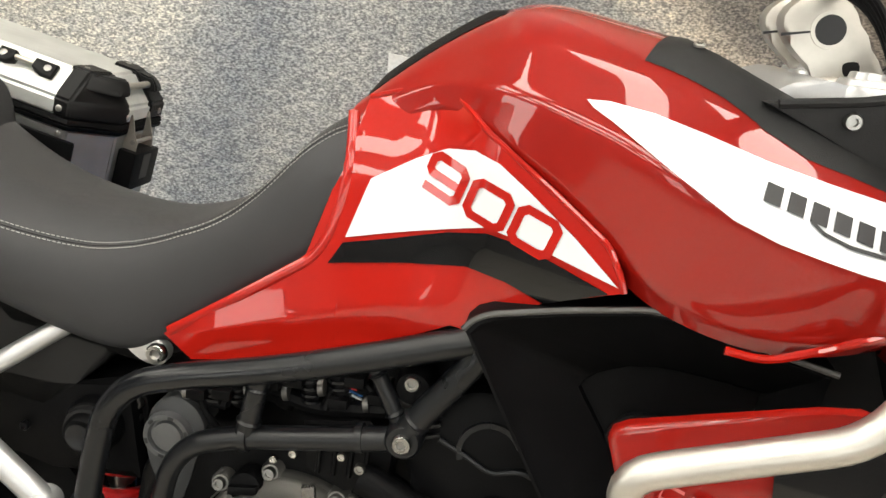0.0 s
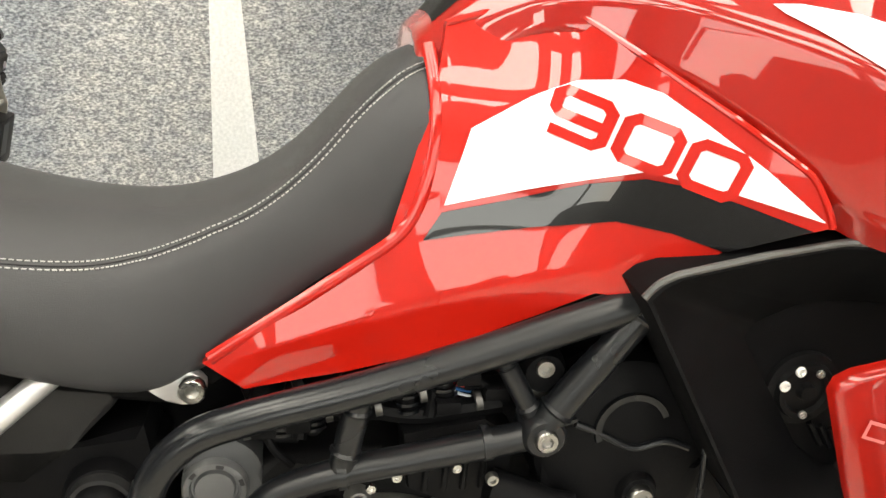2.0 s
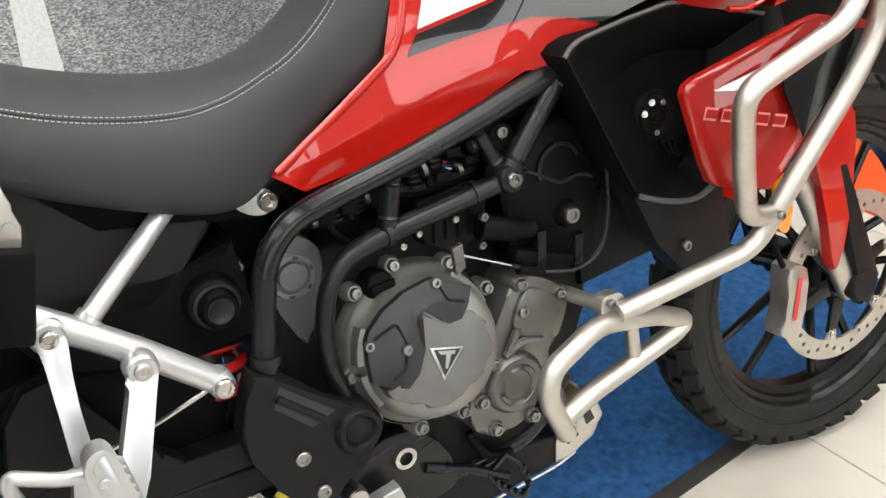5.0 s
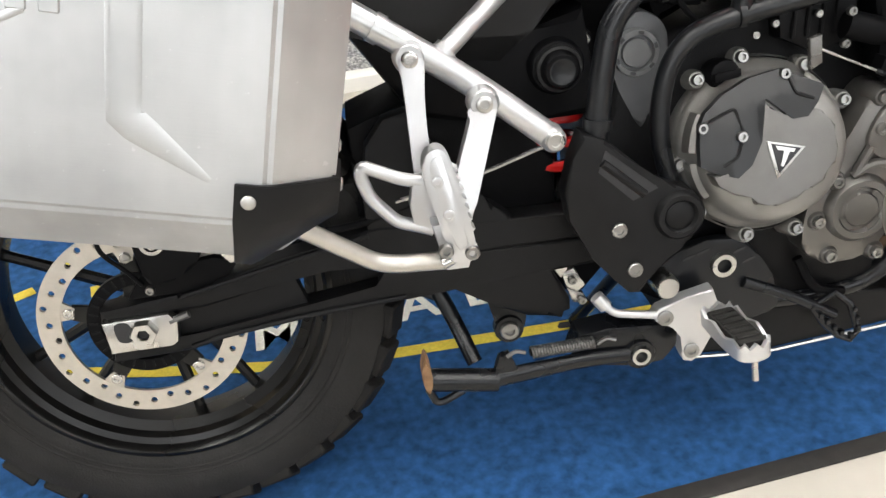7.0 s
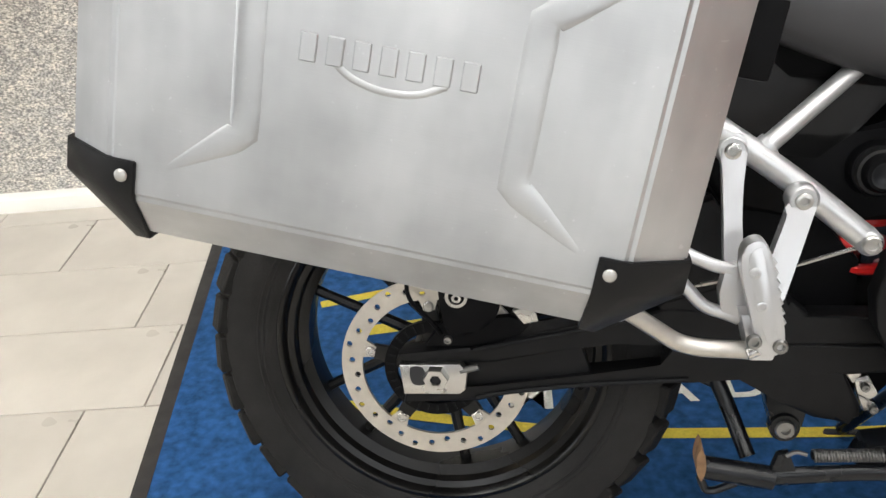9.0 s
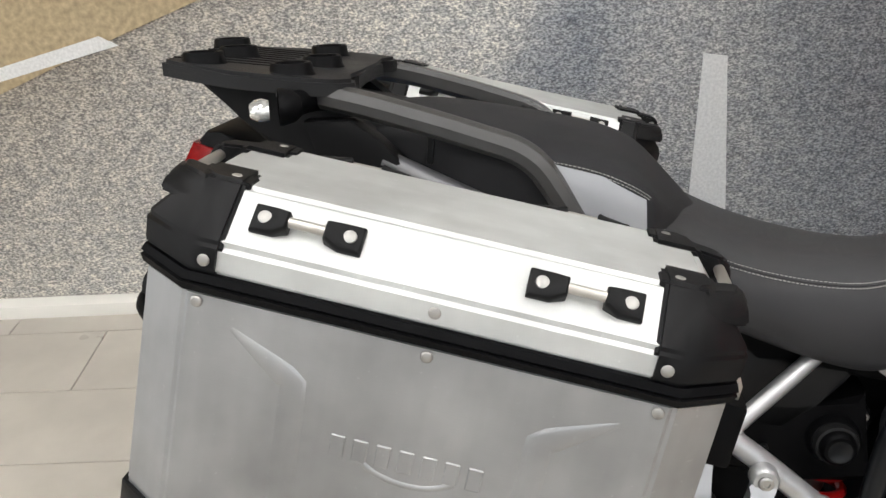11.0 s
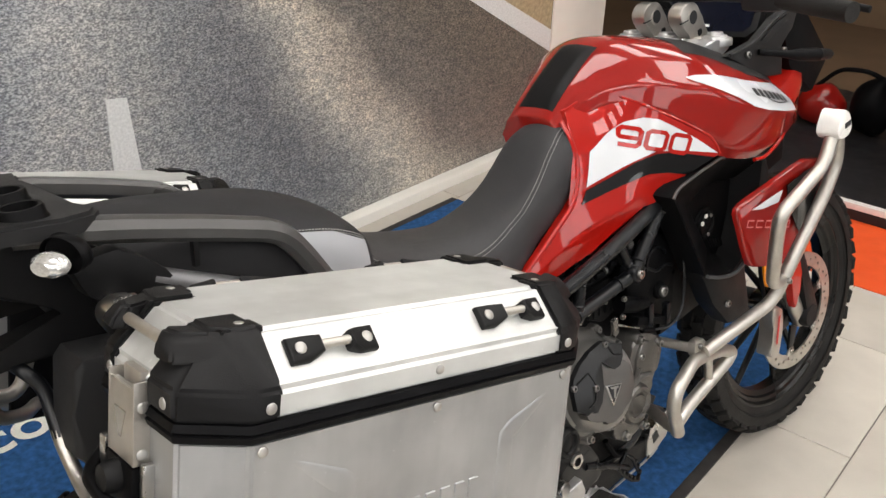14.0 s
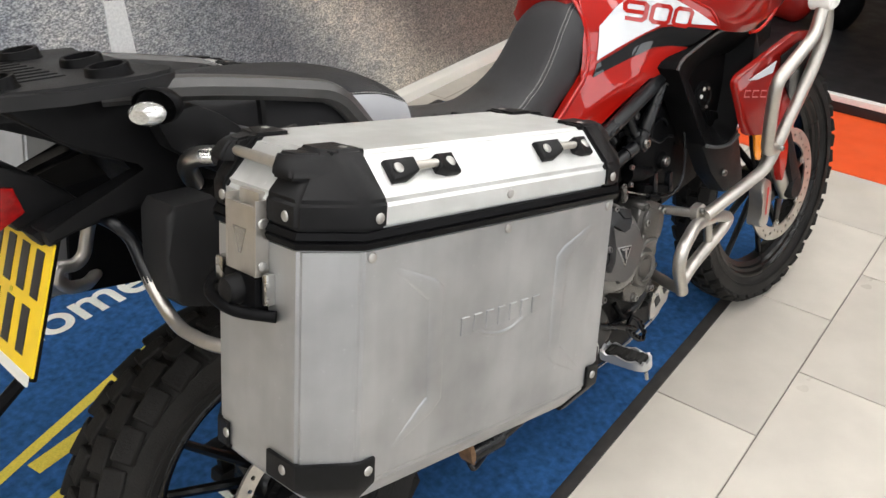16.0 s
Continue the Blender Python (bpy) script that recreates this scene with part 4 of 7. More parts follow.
bolts([(0.950, -0.158, 0.772)], r=0.009)
b("coupling", lathe([(0, -0.16), (0.018, -0.16), (0.022, -0.15), (0.022, -0.12)], 0.951, 0.765, 20), DARKPL)
cover = b("clutch_cover", lathe([(0.0, -0.213), (0.060, -0.212), (0.078, -0.208), (0.088, -0.200), (0.094, -0.186), (0.096, -0.170), (0.100, -0.158), (0.106, -0.152), (0.110, -0.145), (0.111, -0.110)], 0.812, 0.513, 64), CASTALLOY, "pale cast clutch cover")
# the whole cover is tipped, its top set in
cover.matrix_basis = pose(0, -0.17, 0.52, -11, 0, 0) @ Matrix.Translation((0, 0.17, -0.52))
for x, z in ((0.733, 0.604), (0.791, 0.626), (0.872, 0.608), (0.924, 0.558), (0.930, 0.480), (0.912, 0.432), (0.857, 0.398), (0.790, 0.398), (0.728, 0.436), (0.705, 0.500)):
    b("bolt_boss", lathe([(0, -0.150), (0.010, -0.150), (0.0125, -0.145), (0.014, -0.115)], x, z, 14), CASTALLOY, parent=cover)
    bolts([(x, -0.150, z)], cover, r=0.0078, h=0.008)
b("cover_flange", lathe([(0.112, -0.146), (0.1135, -0.143), (0.1145, -0.136), (0.1145, -0.11)], 0.812, 0.513, 64), CASTALLOY, parent=cover)
for k, (a0, a1) in enumerate(((150, 178), (186, 214), (20, 60), (330, 352))):
    b("cover_pad", lathe([(0.0945, -0.176), (0.102, -0.172), (0.105, -0.158), (0.104, -0.148)], 0.812, 0.513, 10, a0=a0, a1=a1), CASTALLOY, parent=cover)
ins = [(0.711, 0.531), (0.713, 0.553), (0.720, 0.567), (0.742, 0.587), (0.774, 0.603), (0.805, 0.609), (0.817, 0.610), (0.830, 0.601), (0.867, 0.586), (0.853, 0.566), (0.841, 0.551), (0.822, 0.550), (0.806, 0.564), (0.789, 0.578), (0.778, 0.569), (0.778, 0.542), (0.783, 0.527), (0.770, 0.500), (0.752, 0.486), (0.728, 0.493), (0.711, 0.503)]
# the black guard is folded: its rim falls back towards the flange
def y_guard(x, z):
    r = (Vector((x, z)) - Vector((0.812, 0.513))).length
    return -0.222 + 0.40 * max(0.0, r - 0.068)


bm = drape(ins, y_guard, 0.0, 8, thick=0.012)
b("cover_insert", bm, GUARD, "satin black clutch cover guard", parent=cover, smooth=30)
b("insert_step", tube([(x, y_guard(x, z) - 0.0005, z) for x, z in ((0.722, 0.556), (0.752, 0.570), (0.760, 0.540), (0.752, 0.512), (0.735, 0.502))], 0.0022, 0.006, 6), SATIN, parent=cover)
b("insert_step", tube([(x, y_guard(x, z) - 0.0005, z) for x, z in ((0.820, 0.604), (0.826, 0.580), (0.848, 0.572))], 0.0022, 0.006, 6), SATIN, parent=cover)
bolts([(0.757, -0.2215, 0.536), (0.817, -0.2105, 0.604), (0.716, -0.2035, 0.549)], cover, r=0.007)
face = [(0.769, 0.572), (0.780, 0.577), (0.795, 0.568), (0.812, 0.553), (0.840, 0.556), (0.850, 0.560), (0.861, 0.555), (0.866, 0.544), (0.877, 0.536), (0.873, 0.524), (0.880, 0.509), (0.876, 0.490), (0.863, 0.485), (0.862, 0.471), (0.846, 0.462), (0.836, 0.464), (0.827, 0.452), (0.800, 0.445), (0.790, 0.450), (0.775, 0.450), (0.771, 0.462), (0.751, 0.464), (0.729, 0.478), (0.722, 0.492), (0.743, 0.491), (0.762, 0.505), (0.773, 0.531), (0.769, 0.546)]
b("cover_face", slab(face, -0.2195, -0.195, 0.0025), ENGINE, "raised cast face", parent=cover)
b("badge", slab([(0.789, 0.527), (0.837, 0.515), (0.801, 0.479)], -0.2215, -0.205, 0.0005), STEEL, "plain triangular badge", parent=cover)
b("badge", slab([(0.794, 0.5235), (0.8315, 0.514), (0.803, 0.486)], -0.2225, -0.205, 0.0005), INK_AND_SHADE, parent=cover)
b("badge", slab([(0.799, 0.5205), (0.8235, 0.5142), (0.821, 0.510), (0.8165, 0.5115), (0.808, 0.494), (0.805, 0.4955), (0.8095, 0.5132), (0.802, 0.515)], -0.2232, -0.206), STEEL, parent=cover)
b("oil_cap", lathe([(0, -0.160), (0.010, -0.162), (0.018, -0.160), (0.021, -0.155), (0.022, -0.13)], 0.766, 0.606, 24), DARKPL, "black oil filler cap", parent=cover)
b("cap_grip", slab([(0.749, 0.609), (0.783, 0.613), (0.783, 0.603), (0.749, 0.599)], -0.170, -0.158, 0.002), DARKPL, parent=cover)
SIDE = [(0.954, 0.571), (0.994, 0.560), (1.031, 0.530), (1.034, 0.500), (1.013, 0.454), (0.990, 0.430), (0.983, 0.370), (0.940, 0.338), (0.880, 0.350), (0.866, 0.385), (0.876, 0.440), (0.917, 0.514)]
side = b("side_cover", slab(curve_poly(SIDE, 4), -0.176, -0.11, 0.009), ENGINE, "grey cast engine cover")
b("cover_plate", slab(curve_poly([(0.962, 0.552), (0.992, 0.544), (1.016, 0.523), (1.016, 0.502), (0.996, 0.470), (0.955, 0.486), (0.940, 0.510)], 4), -0.183, -0.17, 0.005), ENGINE, parent=side)
b("boss", lathe([(0, -0.187), (0.022, -0.187), (0.025, -0.184), (0.029, -0.184), (0.032, -0.189), (0.040, -0.189), (0.046, -0.182), (0.048, -0.165)], 0.938, 0.416, 40), ENGINE, parent=side)
for k in range(4):
    b("boss_rib", lathe([(0.0235, -0.1885), (0.030, -0.1885)], 0.938, 0.416, 8, a0=90 * k + 20, a1=90 * k + 62), ENGINE, parent=side)
SB = ((0.956, 0.562), (1.021, 0.529), (0.956, 0.522), (0.905, 0.457), (0.884, 0.404), (0.904, 0.352), (0.968, 0.350))
for x, z in SB:
    b("bolt_boss", lathe([(0, -0.180), (0.0105, -0.180), (0.0130, -0.176), (0.0145, -0.15)], x, z, 16), ENGINE, parent=side)
b("cover_ridge", tube([(0.925, -0.180, 0.462), (0.950, -0.184, 0.480), (0.985, -0.183, 0.470)], 0.006, 0.02, 8), ENGINE, parent=side)
b("cover_ridge", tube([(0.930, -0.180, 0.468), (0.945, -0.183, 0.500)], 0.006, 0, 8), ENGINE, parent=side)
bolts([(x, -0.180, z) for x, z in SB], side)
casing = b("alternator_casing", lathe([(0, -0.158), (0.075, -0.156), (0.085, -0.150), (0.089, -0.12)], 1.035, 0.685, 40), DARKPL, "black round engine casing")
b("casing_panel", slab([(0.955, 0.71), (1.0, 0.695), (1.02, 0.66), (1.12, 0.66), (1.10, 0.56), (0.96, 0.58)], -0.155, -0.12, 0.006), DARKPL, parent=casing)
bolts([(1.053, -0.166, 0.636)], casing, r=0.0125, h=0.009)
b("bolt_seat", lathe([(0, -0.166), (0.017, -0.166), (0.020, -0.160), (0.021, -0.14)], 1.053, 0.636, 24), DARKPL, parent=casing)
b("casing_ring", lathe([(0.030, -0.162), (0.036, -0.162), (0.036, -0.155), (0.030, -0.155)], 1.040, 0.705, 28, closed=True, a0=20, a1=200), FRAME, parent=casing)
b("solenoid", tube([(0.905, -0.165, 0.655), (0.955, -0.172, 0.640), (0.985, -0.172, 0.634)], lambda u: 0.018 - 0.006 * u, 0.01, 12), DARKPL, "black solenoid")
bolts([(0.905, -0.175, 0.672), (0.900, -0.175, 0.634)], r=0.006)
b("hose_clip", slab([(0.955, 0.612), (1.055, 0.578), (1.05, 0.562), (0.95, 0.596)], -0.178, -0.155, 0.003), DARKPL, "black hose clip")
for x, z in ((0.995, 0.610), (1.058, 0.590)):
    b("clip_arm", slab([(x - 0.008, z + 0.02), (x + 0.006, z + 0.02), (x + 0.004, z - 0.035), (x - 0.01, z - 0.03)], -0.182, -0.168, 0.002), FRAME)
b("clutch_wire", tube([(0.862, -0.192, 0.634), (0.935, -0.192, 0.600)], 0.0016, 0, 8), STEEL, "bare steel clutch wire")
b("clutch_cable", tube([(0.935, -0.192, 0.600), (0.969, -0.192, 0.582), (1.042, -0.192, 0.562), (1.088, -0.192, 0.580), (1.102, -0.190, 0.635), (1.10, -0.185, 0.76)], 0.0032, 0.05, 8), FRAME, "black clutch cable")
b("cable_boot", tube([(0.945, -0.192, 0.591), (0.985, -0.192, 0.575)], 0.0065, 0, 10), DARKPL)
b("clutch_lever", slab([(0.846, 0.648), (0.861, 0.652), (0.864, 0.618), (0.850, 0.610)], -0.196, -0.188, 0.002), ENGINE, "plated clutch lever")
# exhaust header and front pipes
b("engine_front", slab([(0.99, 0.34), (0.99, 0.66), (1.07, 0.68), (1.125, 0.64), (1.115, 0.46), (1.07, 0.33)], -0.118, 0.12, 0.012), ENGDARK, "black oil cooler and engine front")
for i in range(3):
    b("exhaust_header", tube([(1.06, -0.05 + 0.06 * i, 0.60), (1.13, -0.06 + 0.06 * i, 0.52), (1.12, -0.06 + 0.05 * i, 0.36), (1.0, -0.05 + 0.04 * i, 0.27)], 0.019, 0.06, 12), mat("heated_pipe", (0.13, 0.09, 0.06), 0.4, 0.8, 0.2, 20), "heat-stained exhaust header pipe")
# rear of the engine
b("starter", lathe([(0, -0.140), (0.020, -0.140), (0.0235, -0.136), (0.025, -0.118), (0.032, -0.116), (0.036, -0.108), (0.037, -0.03)], 0.561, 0.630, 36), DARKPL, "black suspension adjuster housing")
b("adjuster_collar", lathe([(0.0248, -0.128), (0.0285, -0.127), (0.0300, -0.120), (0.0300, -0.112)], 0.561, 0.630, 36), COVERPL, "grey adjuster collar")
b("starter_cap", lathe([(0, -0.142), (0.0125, -0.142), (0.014, -0.143), (0.0165, -0.143)], 0.561, 0.630, 24), FRAME)
bolts([(0.586, -0.080, 0.653), (0.604, -0.080, 0.655), (0.603, -0.080, 0.636)], r=0.0075)
b("adjuster_mount", slab(curve_poly([(0.545, 0.600), (0.560, 0.668), (0.590, 0.670), (0.615, 0.660), (0.610, 0.615), (0.58, 0.590)], 3), -0.078, -0.03, 0.004), DARKPL, "black adjuster mount")
b("pivot_bracket", slab(curve_poly([(0.632, 0.655), (0.648, 0.680), (0.670, 0.688), (0.694, 0.674), (0.704, 0.648), (0.694, 0.610), (0.684, 0.572), (0.669, 0.538), (0.652, 0.565), (0.634, 0.606)], 3), -0.114, -0.07, 0.006), BRACKET, "grey cast frame bracket")
cap = b("pivot_cap", lathe([(0, -0.121), (0.0175, -0.121), (0.0190, -0.1165), (0.0215, -0.1165), (0.0230, -0.123), (0.0285, -0.123), (0.0302, -0.118), (0.0308, -0.105)], 0.660, 0.638, 40), PLUG, "round grey frame plug")
for k in range(6):
    # black strips on the rim paint the slots' shade
    b("slot", lathe([(0.0236, -0.1236), (0.0276, -0.1236)], 0.660, 0.638, 6, a0=60 * k + 10, a1=60 * k + 26), INK_AND_SHADE, parent=cap)
# shock absorber
shock = b("shock_absorber", tube([(0.565, -0.03, 0.62), (0.545, -0.03, 0.36)], 0.020, 0, 14), STEEL, "rear shock absorber")
coil = [(0.563 - 0.01 * u + 0.044 * math.cos(u * 2 * math.pi * 3), -0.035 + 0.044 * math.sin(u * 2 * math.pi * 3), 0.580 - 0.10 * u) for u in (i / 72 for i in range(73))]
b("spring", tube(coil, 0.0075, 0, 8), SHOCKRED, "red coil spring", parent=shock)
b("reservoir_hose", tube([(0.34, -0.15, 0.492), (0.45, -0.15, 0.515), (0.55, -0.145, 0.545)], 0.003, 0.03, 6), STEEL, "steel braided line")
# heel guard plate
heel = b("heel_guard", slab([(0.569, 0.566), (0.596, 0.556), (0.662, 0.494), (0.686, 0.487), (0.708, 0.476), (0.722, 0.456), (0.721, 0.430), (0.706, 0.412), (0.690, 0.405), (0.674, 0.388), (0.638, 0.345), (0.624, 0.347), (0.606, 0.368), (0.578, 0.400), (0.550, 0.455), (0.545, 0.494), (0.557, 0.536)], -0.200, -0.165, 0.005), SATIN, "black heel guard plate")
# no hollow here: a flat black sheet paints the recess's shade
b("recess_shade", slab([(0.596, 0.543), (0.662, 0.487), (0.630, 0.474), (0.587, 0.516)], -0.2005, -0.19), INK_AND_SHADE, parent=heel)
b("guard_rib", tube([(0.592, -0.200, 0.528), (0.645, -0.200, 0.481)], 0.0055, 0, 8), SATIN, parent=heel)
b("guard_cap", lathe([(0, -0.206), (0.016, -0.206), (0.0185, -0.204), (0.022, -0.209), (0.028, -0.209), (0.032, -0.204), (0.033, -0.18)], 0.689, 0.448, 40), SATIN, "round black plug", parent=heel)
bolts([(0.612, -0.200, 0.437), (0.632, -0.200, 0.380)], heel, r=0.010, h=0.005)
for poly in ([(0.546, 0.372), (0.560, 0.376), (0.566, 0.350), (0.556, 0.336), (0.546, 0.350)], [(0.556, 0.345), (0.574, 0.350), (0.590, 0.322), (0.578, 0.312), (0.562, 0.322)], [(0.562, 0.322), (0.586, 0.310), (0.594, 0.294), (0.572, 0.296)]):
    b("linkage_casting", slab(poly, -0.112, -0.08, 0.004), STEEL, "bright cast linkage piece")
bolts([(0.570, -0.114, 0.334), (0.583, -0.114, 0.302)], r=0.006)
# brake pedal and rider peg
b("pedal_plate", slab(curve_poly([(0.668, 0.327), (0.706, 0.371), (0.765, 0.384), (0.810, 0.365), (0.85, 0.30), (0.84, 0.262), (0.747, 0.262)], 3), -0.150, -0.135, 0.003), FRAME, "black pedal mounting plate")
b("plate_ring", lathe([(0.010, -0.156), (0.0165, -0.156), (0.018, -0.153), (0.018, -0.145)], 0.770, 0.345, 28), STEEL, "steel ring nut")
for x, z in ((0.722, 0.360), (0.742, 0.366), (0.792, 0.362), (0.806, 0.346)):
    # slots painted as dark shade on the uncut plate
    b("plate_slot_shade", slab(curve_poly([(x - 0.008, z - 0.003), (x + 0.006, z + 0.002), (x + 0.009, z + 0.006), (x - 0.005, z + 0.002)], 3), -0.1506, -0.145), INK_AND_SHADE)
b("brake_pedal", tube([(0.80, -0.15, 0.315), (0.87, -0.155, 0.285), (0.930, -0.16, 0.250)], 0.008, 0.02, 10), FRAME, "black rear brake pedal")
tip = b("pedal_tip", tube([(0.896, -0.160, 0.266), (0.932, -0.152, 0.281), (0.954, -0.156, 0.262), (0.964, -0.166, 0.222), (0.950, -0.172, 0.214), (0.932, -0.170, 0.222), (0.910, -0.166, 0.244)], 0.0052, 0, 8, closed=True), FRAME, "open toothed black pedal tip")
for x, y, z in ((0.897, -0.160, 0.262), (0.906, -0.165, 0.250), (0.916, -0.167, 0.240), (0.926, -0.169, 0.230), (0.936, -0.170, 0.222), (0.950, -0.172, 0.215), (0.962, -0.167, 0.225), (0.961, -0.163, 0.238), (0.958, -0.160, 0.250)):
    b("tooth", box(x - 0.003, x + 0.003, y - 0.006, y + 0.004, z + 0.002, z + 0.009, 0.001), FRAME, parent=tip)
hang = b("peg_hanger", slab([(0.741, 0.332), (0.706, 0.324), (0.668, 0.312), (0.661, 0.303), (0.664, 0.293), (0.690, 0.282), (0.701, 0.266), (0.698, 0.240), (0.703, 0.228), (0.714, 0.225), (0.727, 0.233), (0.742, 0.262), (0.752, 0.300)], -0.190, -0.170, 0.003), SILVER, "silver footpeg hanger")
bolts([(0.676, -0.190, 0.298), (0.713, -0.190, 0.243)], hang, r=0.011, h=0.004)
b("pedal_roller", lathe([(0, -0.205), (0.014, -0.205), (0.016, -0.200), (0.016, -0.17)], 0.675, 0.348, 24), STEEL, "steel pedal pivot cap")
b("brake_rod", tube([(0.592, -0.182, 0.330), (0.608, -0.185, 0.312), (0.664, -0.188, 0.303)], 0.0055, 0.01, 10), SILVER, "silver brake pushrod")
b("rod_end", tube([(0.586, -0.180, 0.338), (0.598, -0.183, 0.322)], 0.0095, 0, 10), SILVER)
pegm = pose(0.733, -0.215, 0.313, 4, 0, -85) @ Matrix.Diagonal((0.93, 0.88, 1.0, 1))
peg = b("footpeg", bmesh.new(), SILVER, "silver serrated footpeg with a black rubber pad")
peg.matrix_basis = pegm
out = curve_poly([(0.0, 0.018), (0.02, 0.026), (0.095, 0.027), (0.118, 0.015), (0.120, -0.012), (0.10, -0.027), (0.02, -0.026), (0.0, -0.018)], 6)
bm = bmesh.new()
lo = [bm.verts.new((x, y, -0.012)) for x, y in out]
hi = [bm.verts.new((x, y, 0.004 + 0.0075 * (0, 0.5, 1, 0.5)[i % 4])) for i, (x, y) in enumerate(out)]
hj = [bm.verts.new((0.06 + (x - 0.06) * 0.9, y * 0.84, 0.004 + 0.0075 * (0, 0.5, 1, 0.5)[i % 4])) for i, (x, y) in enumerate(out)]
hk = [bm.verts.new((0.06 + (x - 0.06) * 0.9, y * 0.84, -0.002)) for x, y in out]
for A, B in ((lo, hi), (hi, hj), (hj, hk)):
    for i in range(len(out)):
        bm.faces.new((A[i], A[(i + 1) % len(out)], B[(i + 1) % len(out)], B[i]))
bm.faces.new(hk)
bm.faces.new(lo[::-1])
b("peg_body", bm, SILVER, parent=peg)
b("peg_rubber", box(0.012, 0.108, -0.020, 0.020, -0.004, 0.009, 0.004), RUBBER, "ribbed black rubber pad", parent=peg)
for i in range(6):
    b("rubber_rib", box(0.020 + 0.014 * i, 0.028 + 0.014 * i, -0.017, 0.017, 0.008, 0.0115, 0.001, m=pose(0, 0, 0, 0, 0, 0)), RUBBER, parent=peg)
b("feeler", tube([(0.108, 0, -0.010), (0.110, 0, -0.045)], 0.0045, 0, 8), STEEL, "worn peg feeler bolt", parent=peg)
# skid plate and lower cradle
sk = b("skid_plate", slab([(0.73, 0.200), (0.846, 0.192), (0.943, 0.202), (1.040, 0.211), (1.040, 0.262), (0.95, 0.270), (0.74, 0.262)], -0.132, 0.10, 0.006), SATIN, "black skid plate with a bright lower lip and toe")
b("plate_lip", tube([(0.73, -0.134, 0.197), (0.846, -0.135, 0.189), (0.943, -0.135, 0.199), (1.040, -0.135, 0.208), (1.075, -0.135, 0.220)], 0.0028, 0.02, 8), STEEL, "bright worn edge", parent=sk)
b("plate_toe", slab([(1.036, 0.212), (1.074, 0.220), (1.112, 0.234), (1.133, 0.268), (1.119, 0.304), (1.108, 0.308), (1.090, 0.294), (1.052, 0.286), (1.038, 0.250)], -0.136, 0.10, 0.005), STEEL, "polished aluminium toe", parent=sk)
# black sheets on the solid toe paint the shade inside its cutouts
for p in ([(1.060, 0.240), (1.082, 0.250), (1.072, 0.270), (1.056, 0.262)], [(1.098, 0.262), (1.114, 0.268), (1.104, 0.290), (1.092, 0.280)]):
    b("cutout_shade", slab(p, -0.1375, -0.13), INK_AND_SHADE, parent=sk)
b("lower_cradle", tube([(0.70, -0.12, 0.30), (0.85, -0.125, 0.265), (1.0, -0.125, 0.275), (1.07, -0.12, 0.36)], 0.014, 0.05, 12), FRAME, "black lower frame rail")
b("sump_cover", slab(curve_poly([(0.80, 0.40), (0.95, 0.36), (1.0, 0.29), (0.88, 0.25), (0.78, 0.27)], 3), -0.13, 0.1, 0.01), ENGDARK, "dark engine sump")
b("drain_hose", tube([(0.88, -0.14, 0.335), (0.90, -0.15, 0.29), (0.95, -0.14, 0.275)], 0.007, 0.02, 8), DARKPL)
# stands
st = b("centre_stand", tube([(0.357, -0.150, 0.228), (0.446, -0.150, 0.214), (0.452, -0.150, 0.213)], 0.0165, 0, 16), FRAME, "folded black centre stand")
b("stand_arm", tube([(0.444, -0.150, 0.215), (0.50, -0.150, 0.220), (0.564, -0.150, 0.226), (0.640, -0.148, 0.224)], lambda u: 0.0135 - 0.002 * u, 0.03, 12, flat=0.7), FRAME, parent=st)
b("stand_ear", slab([(0.446, 0.222), (0.456, 0.252), (0.470, 0.256), (0.482, 0.226)], -0.156, -0.144, 0.003), FRAME, parent=st)
b("stand_foot", slab(curve_poly([(0.355, 0.268), (0.362, 0.240), (0.356, 0.214), (0.348, 0.240)], 4), -0.168, -0.132, 0.003), RUST, "worn rusty stand foot", parent=st)
b("stand_strut", tube([(0.388, -0.05, 0.312), (0.405, -0.06, 0.272), (0.428, -0.10, 0.215)], 0.0115, 0.02, 12), FRAME, parent=st)
b("stand_strut", tube([(0.385, -0.05, 0.305), (0.350, -0.04, 0.318)], 0.008, 0, 10), FRAME, parent=st)
b("stand_lug", tube([(0.356, -0.152, 0.214), (0.364, -0.152, 0.192), (0.376, -0.152, 0.192), (0.404, -0.152, 0.206)], 0.0055, 0.008, 8), FRAME, parent=st)
b("stand_bracket", slab([(0.572, 0.262), (0.61, 0.268), (0.70, 0.262), (0.72, 0.240), (0.690, 0.205), (0.655, 0.200), (0.60, 0.210), (0.56, 0.232)], -0.146, -0.10, 0.004), FRAME, "black stand bracket")
b("pivot_bush", lathe([(0.0085, -0.158), (0.013, -0.158), (0.0145, -0.155), (0.0145, -0.14), (0.0085, -0.14)], 0.655, 0.222, 28, closed=True), STEEL, "steel pivot bush")
b("bush_collar", lathe([(0.0135, -0.152), (0.021, -0.152), (0.0225, -0.148), (0.0225, -0.13)], 0.655, 0.222, 28), FRAME)
coil = [(0.500 + 0.088 * u, -0.158 + 0.0075 * math.cos(u * 2 * math.pi * 22), 0.254 + 0.003 * u + 0.0075 * math.sin(u * 2 * math.pi * 22)) for u in (i / 264 for i in range(265))]
b("stand_spring", tube(coil, 0.0018, 0, 6), SPRINGSTEEL, "steel stand return spring")
b("spring_core", tube([(0.498, -0.158, 0.254), (0.590, -0.158, 0.257)], 0.0052, 0, 10), DARKPL)
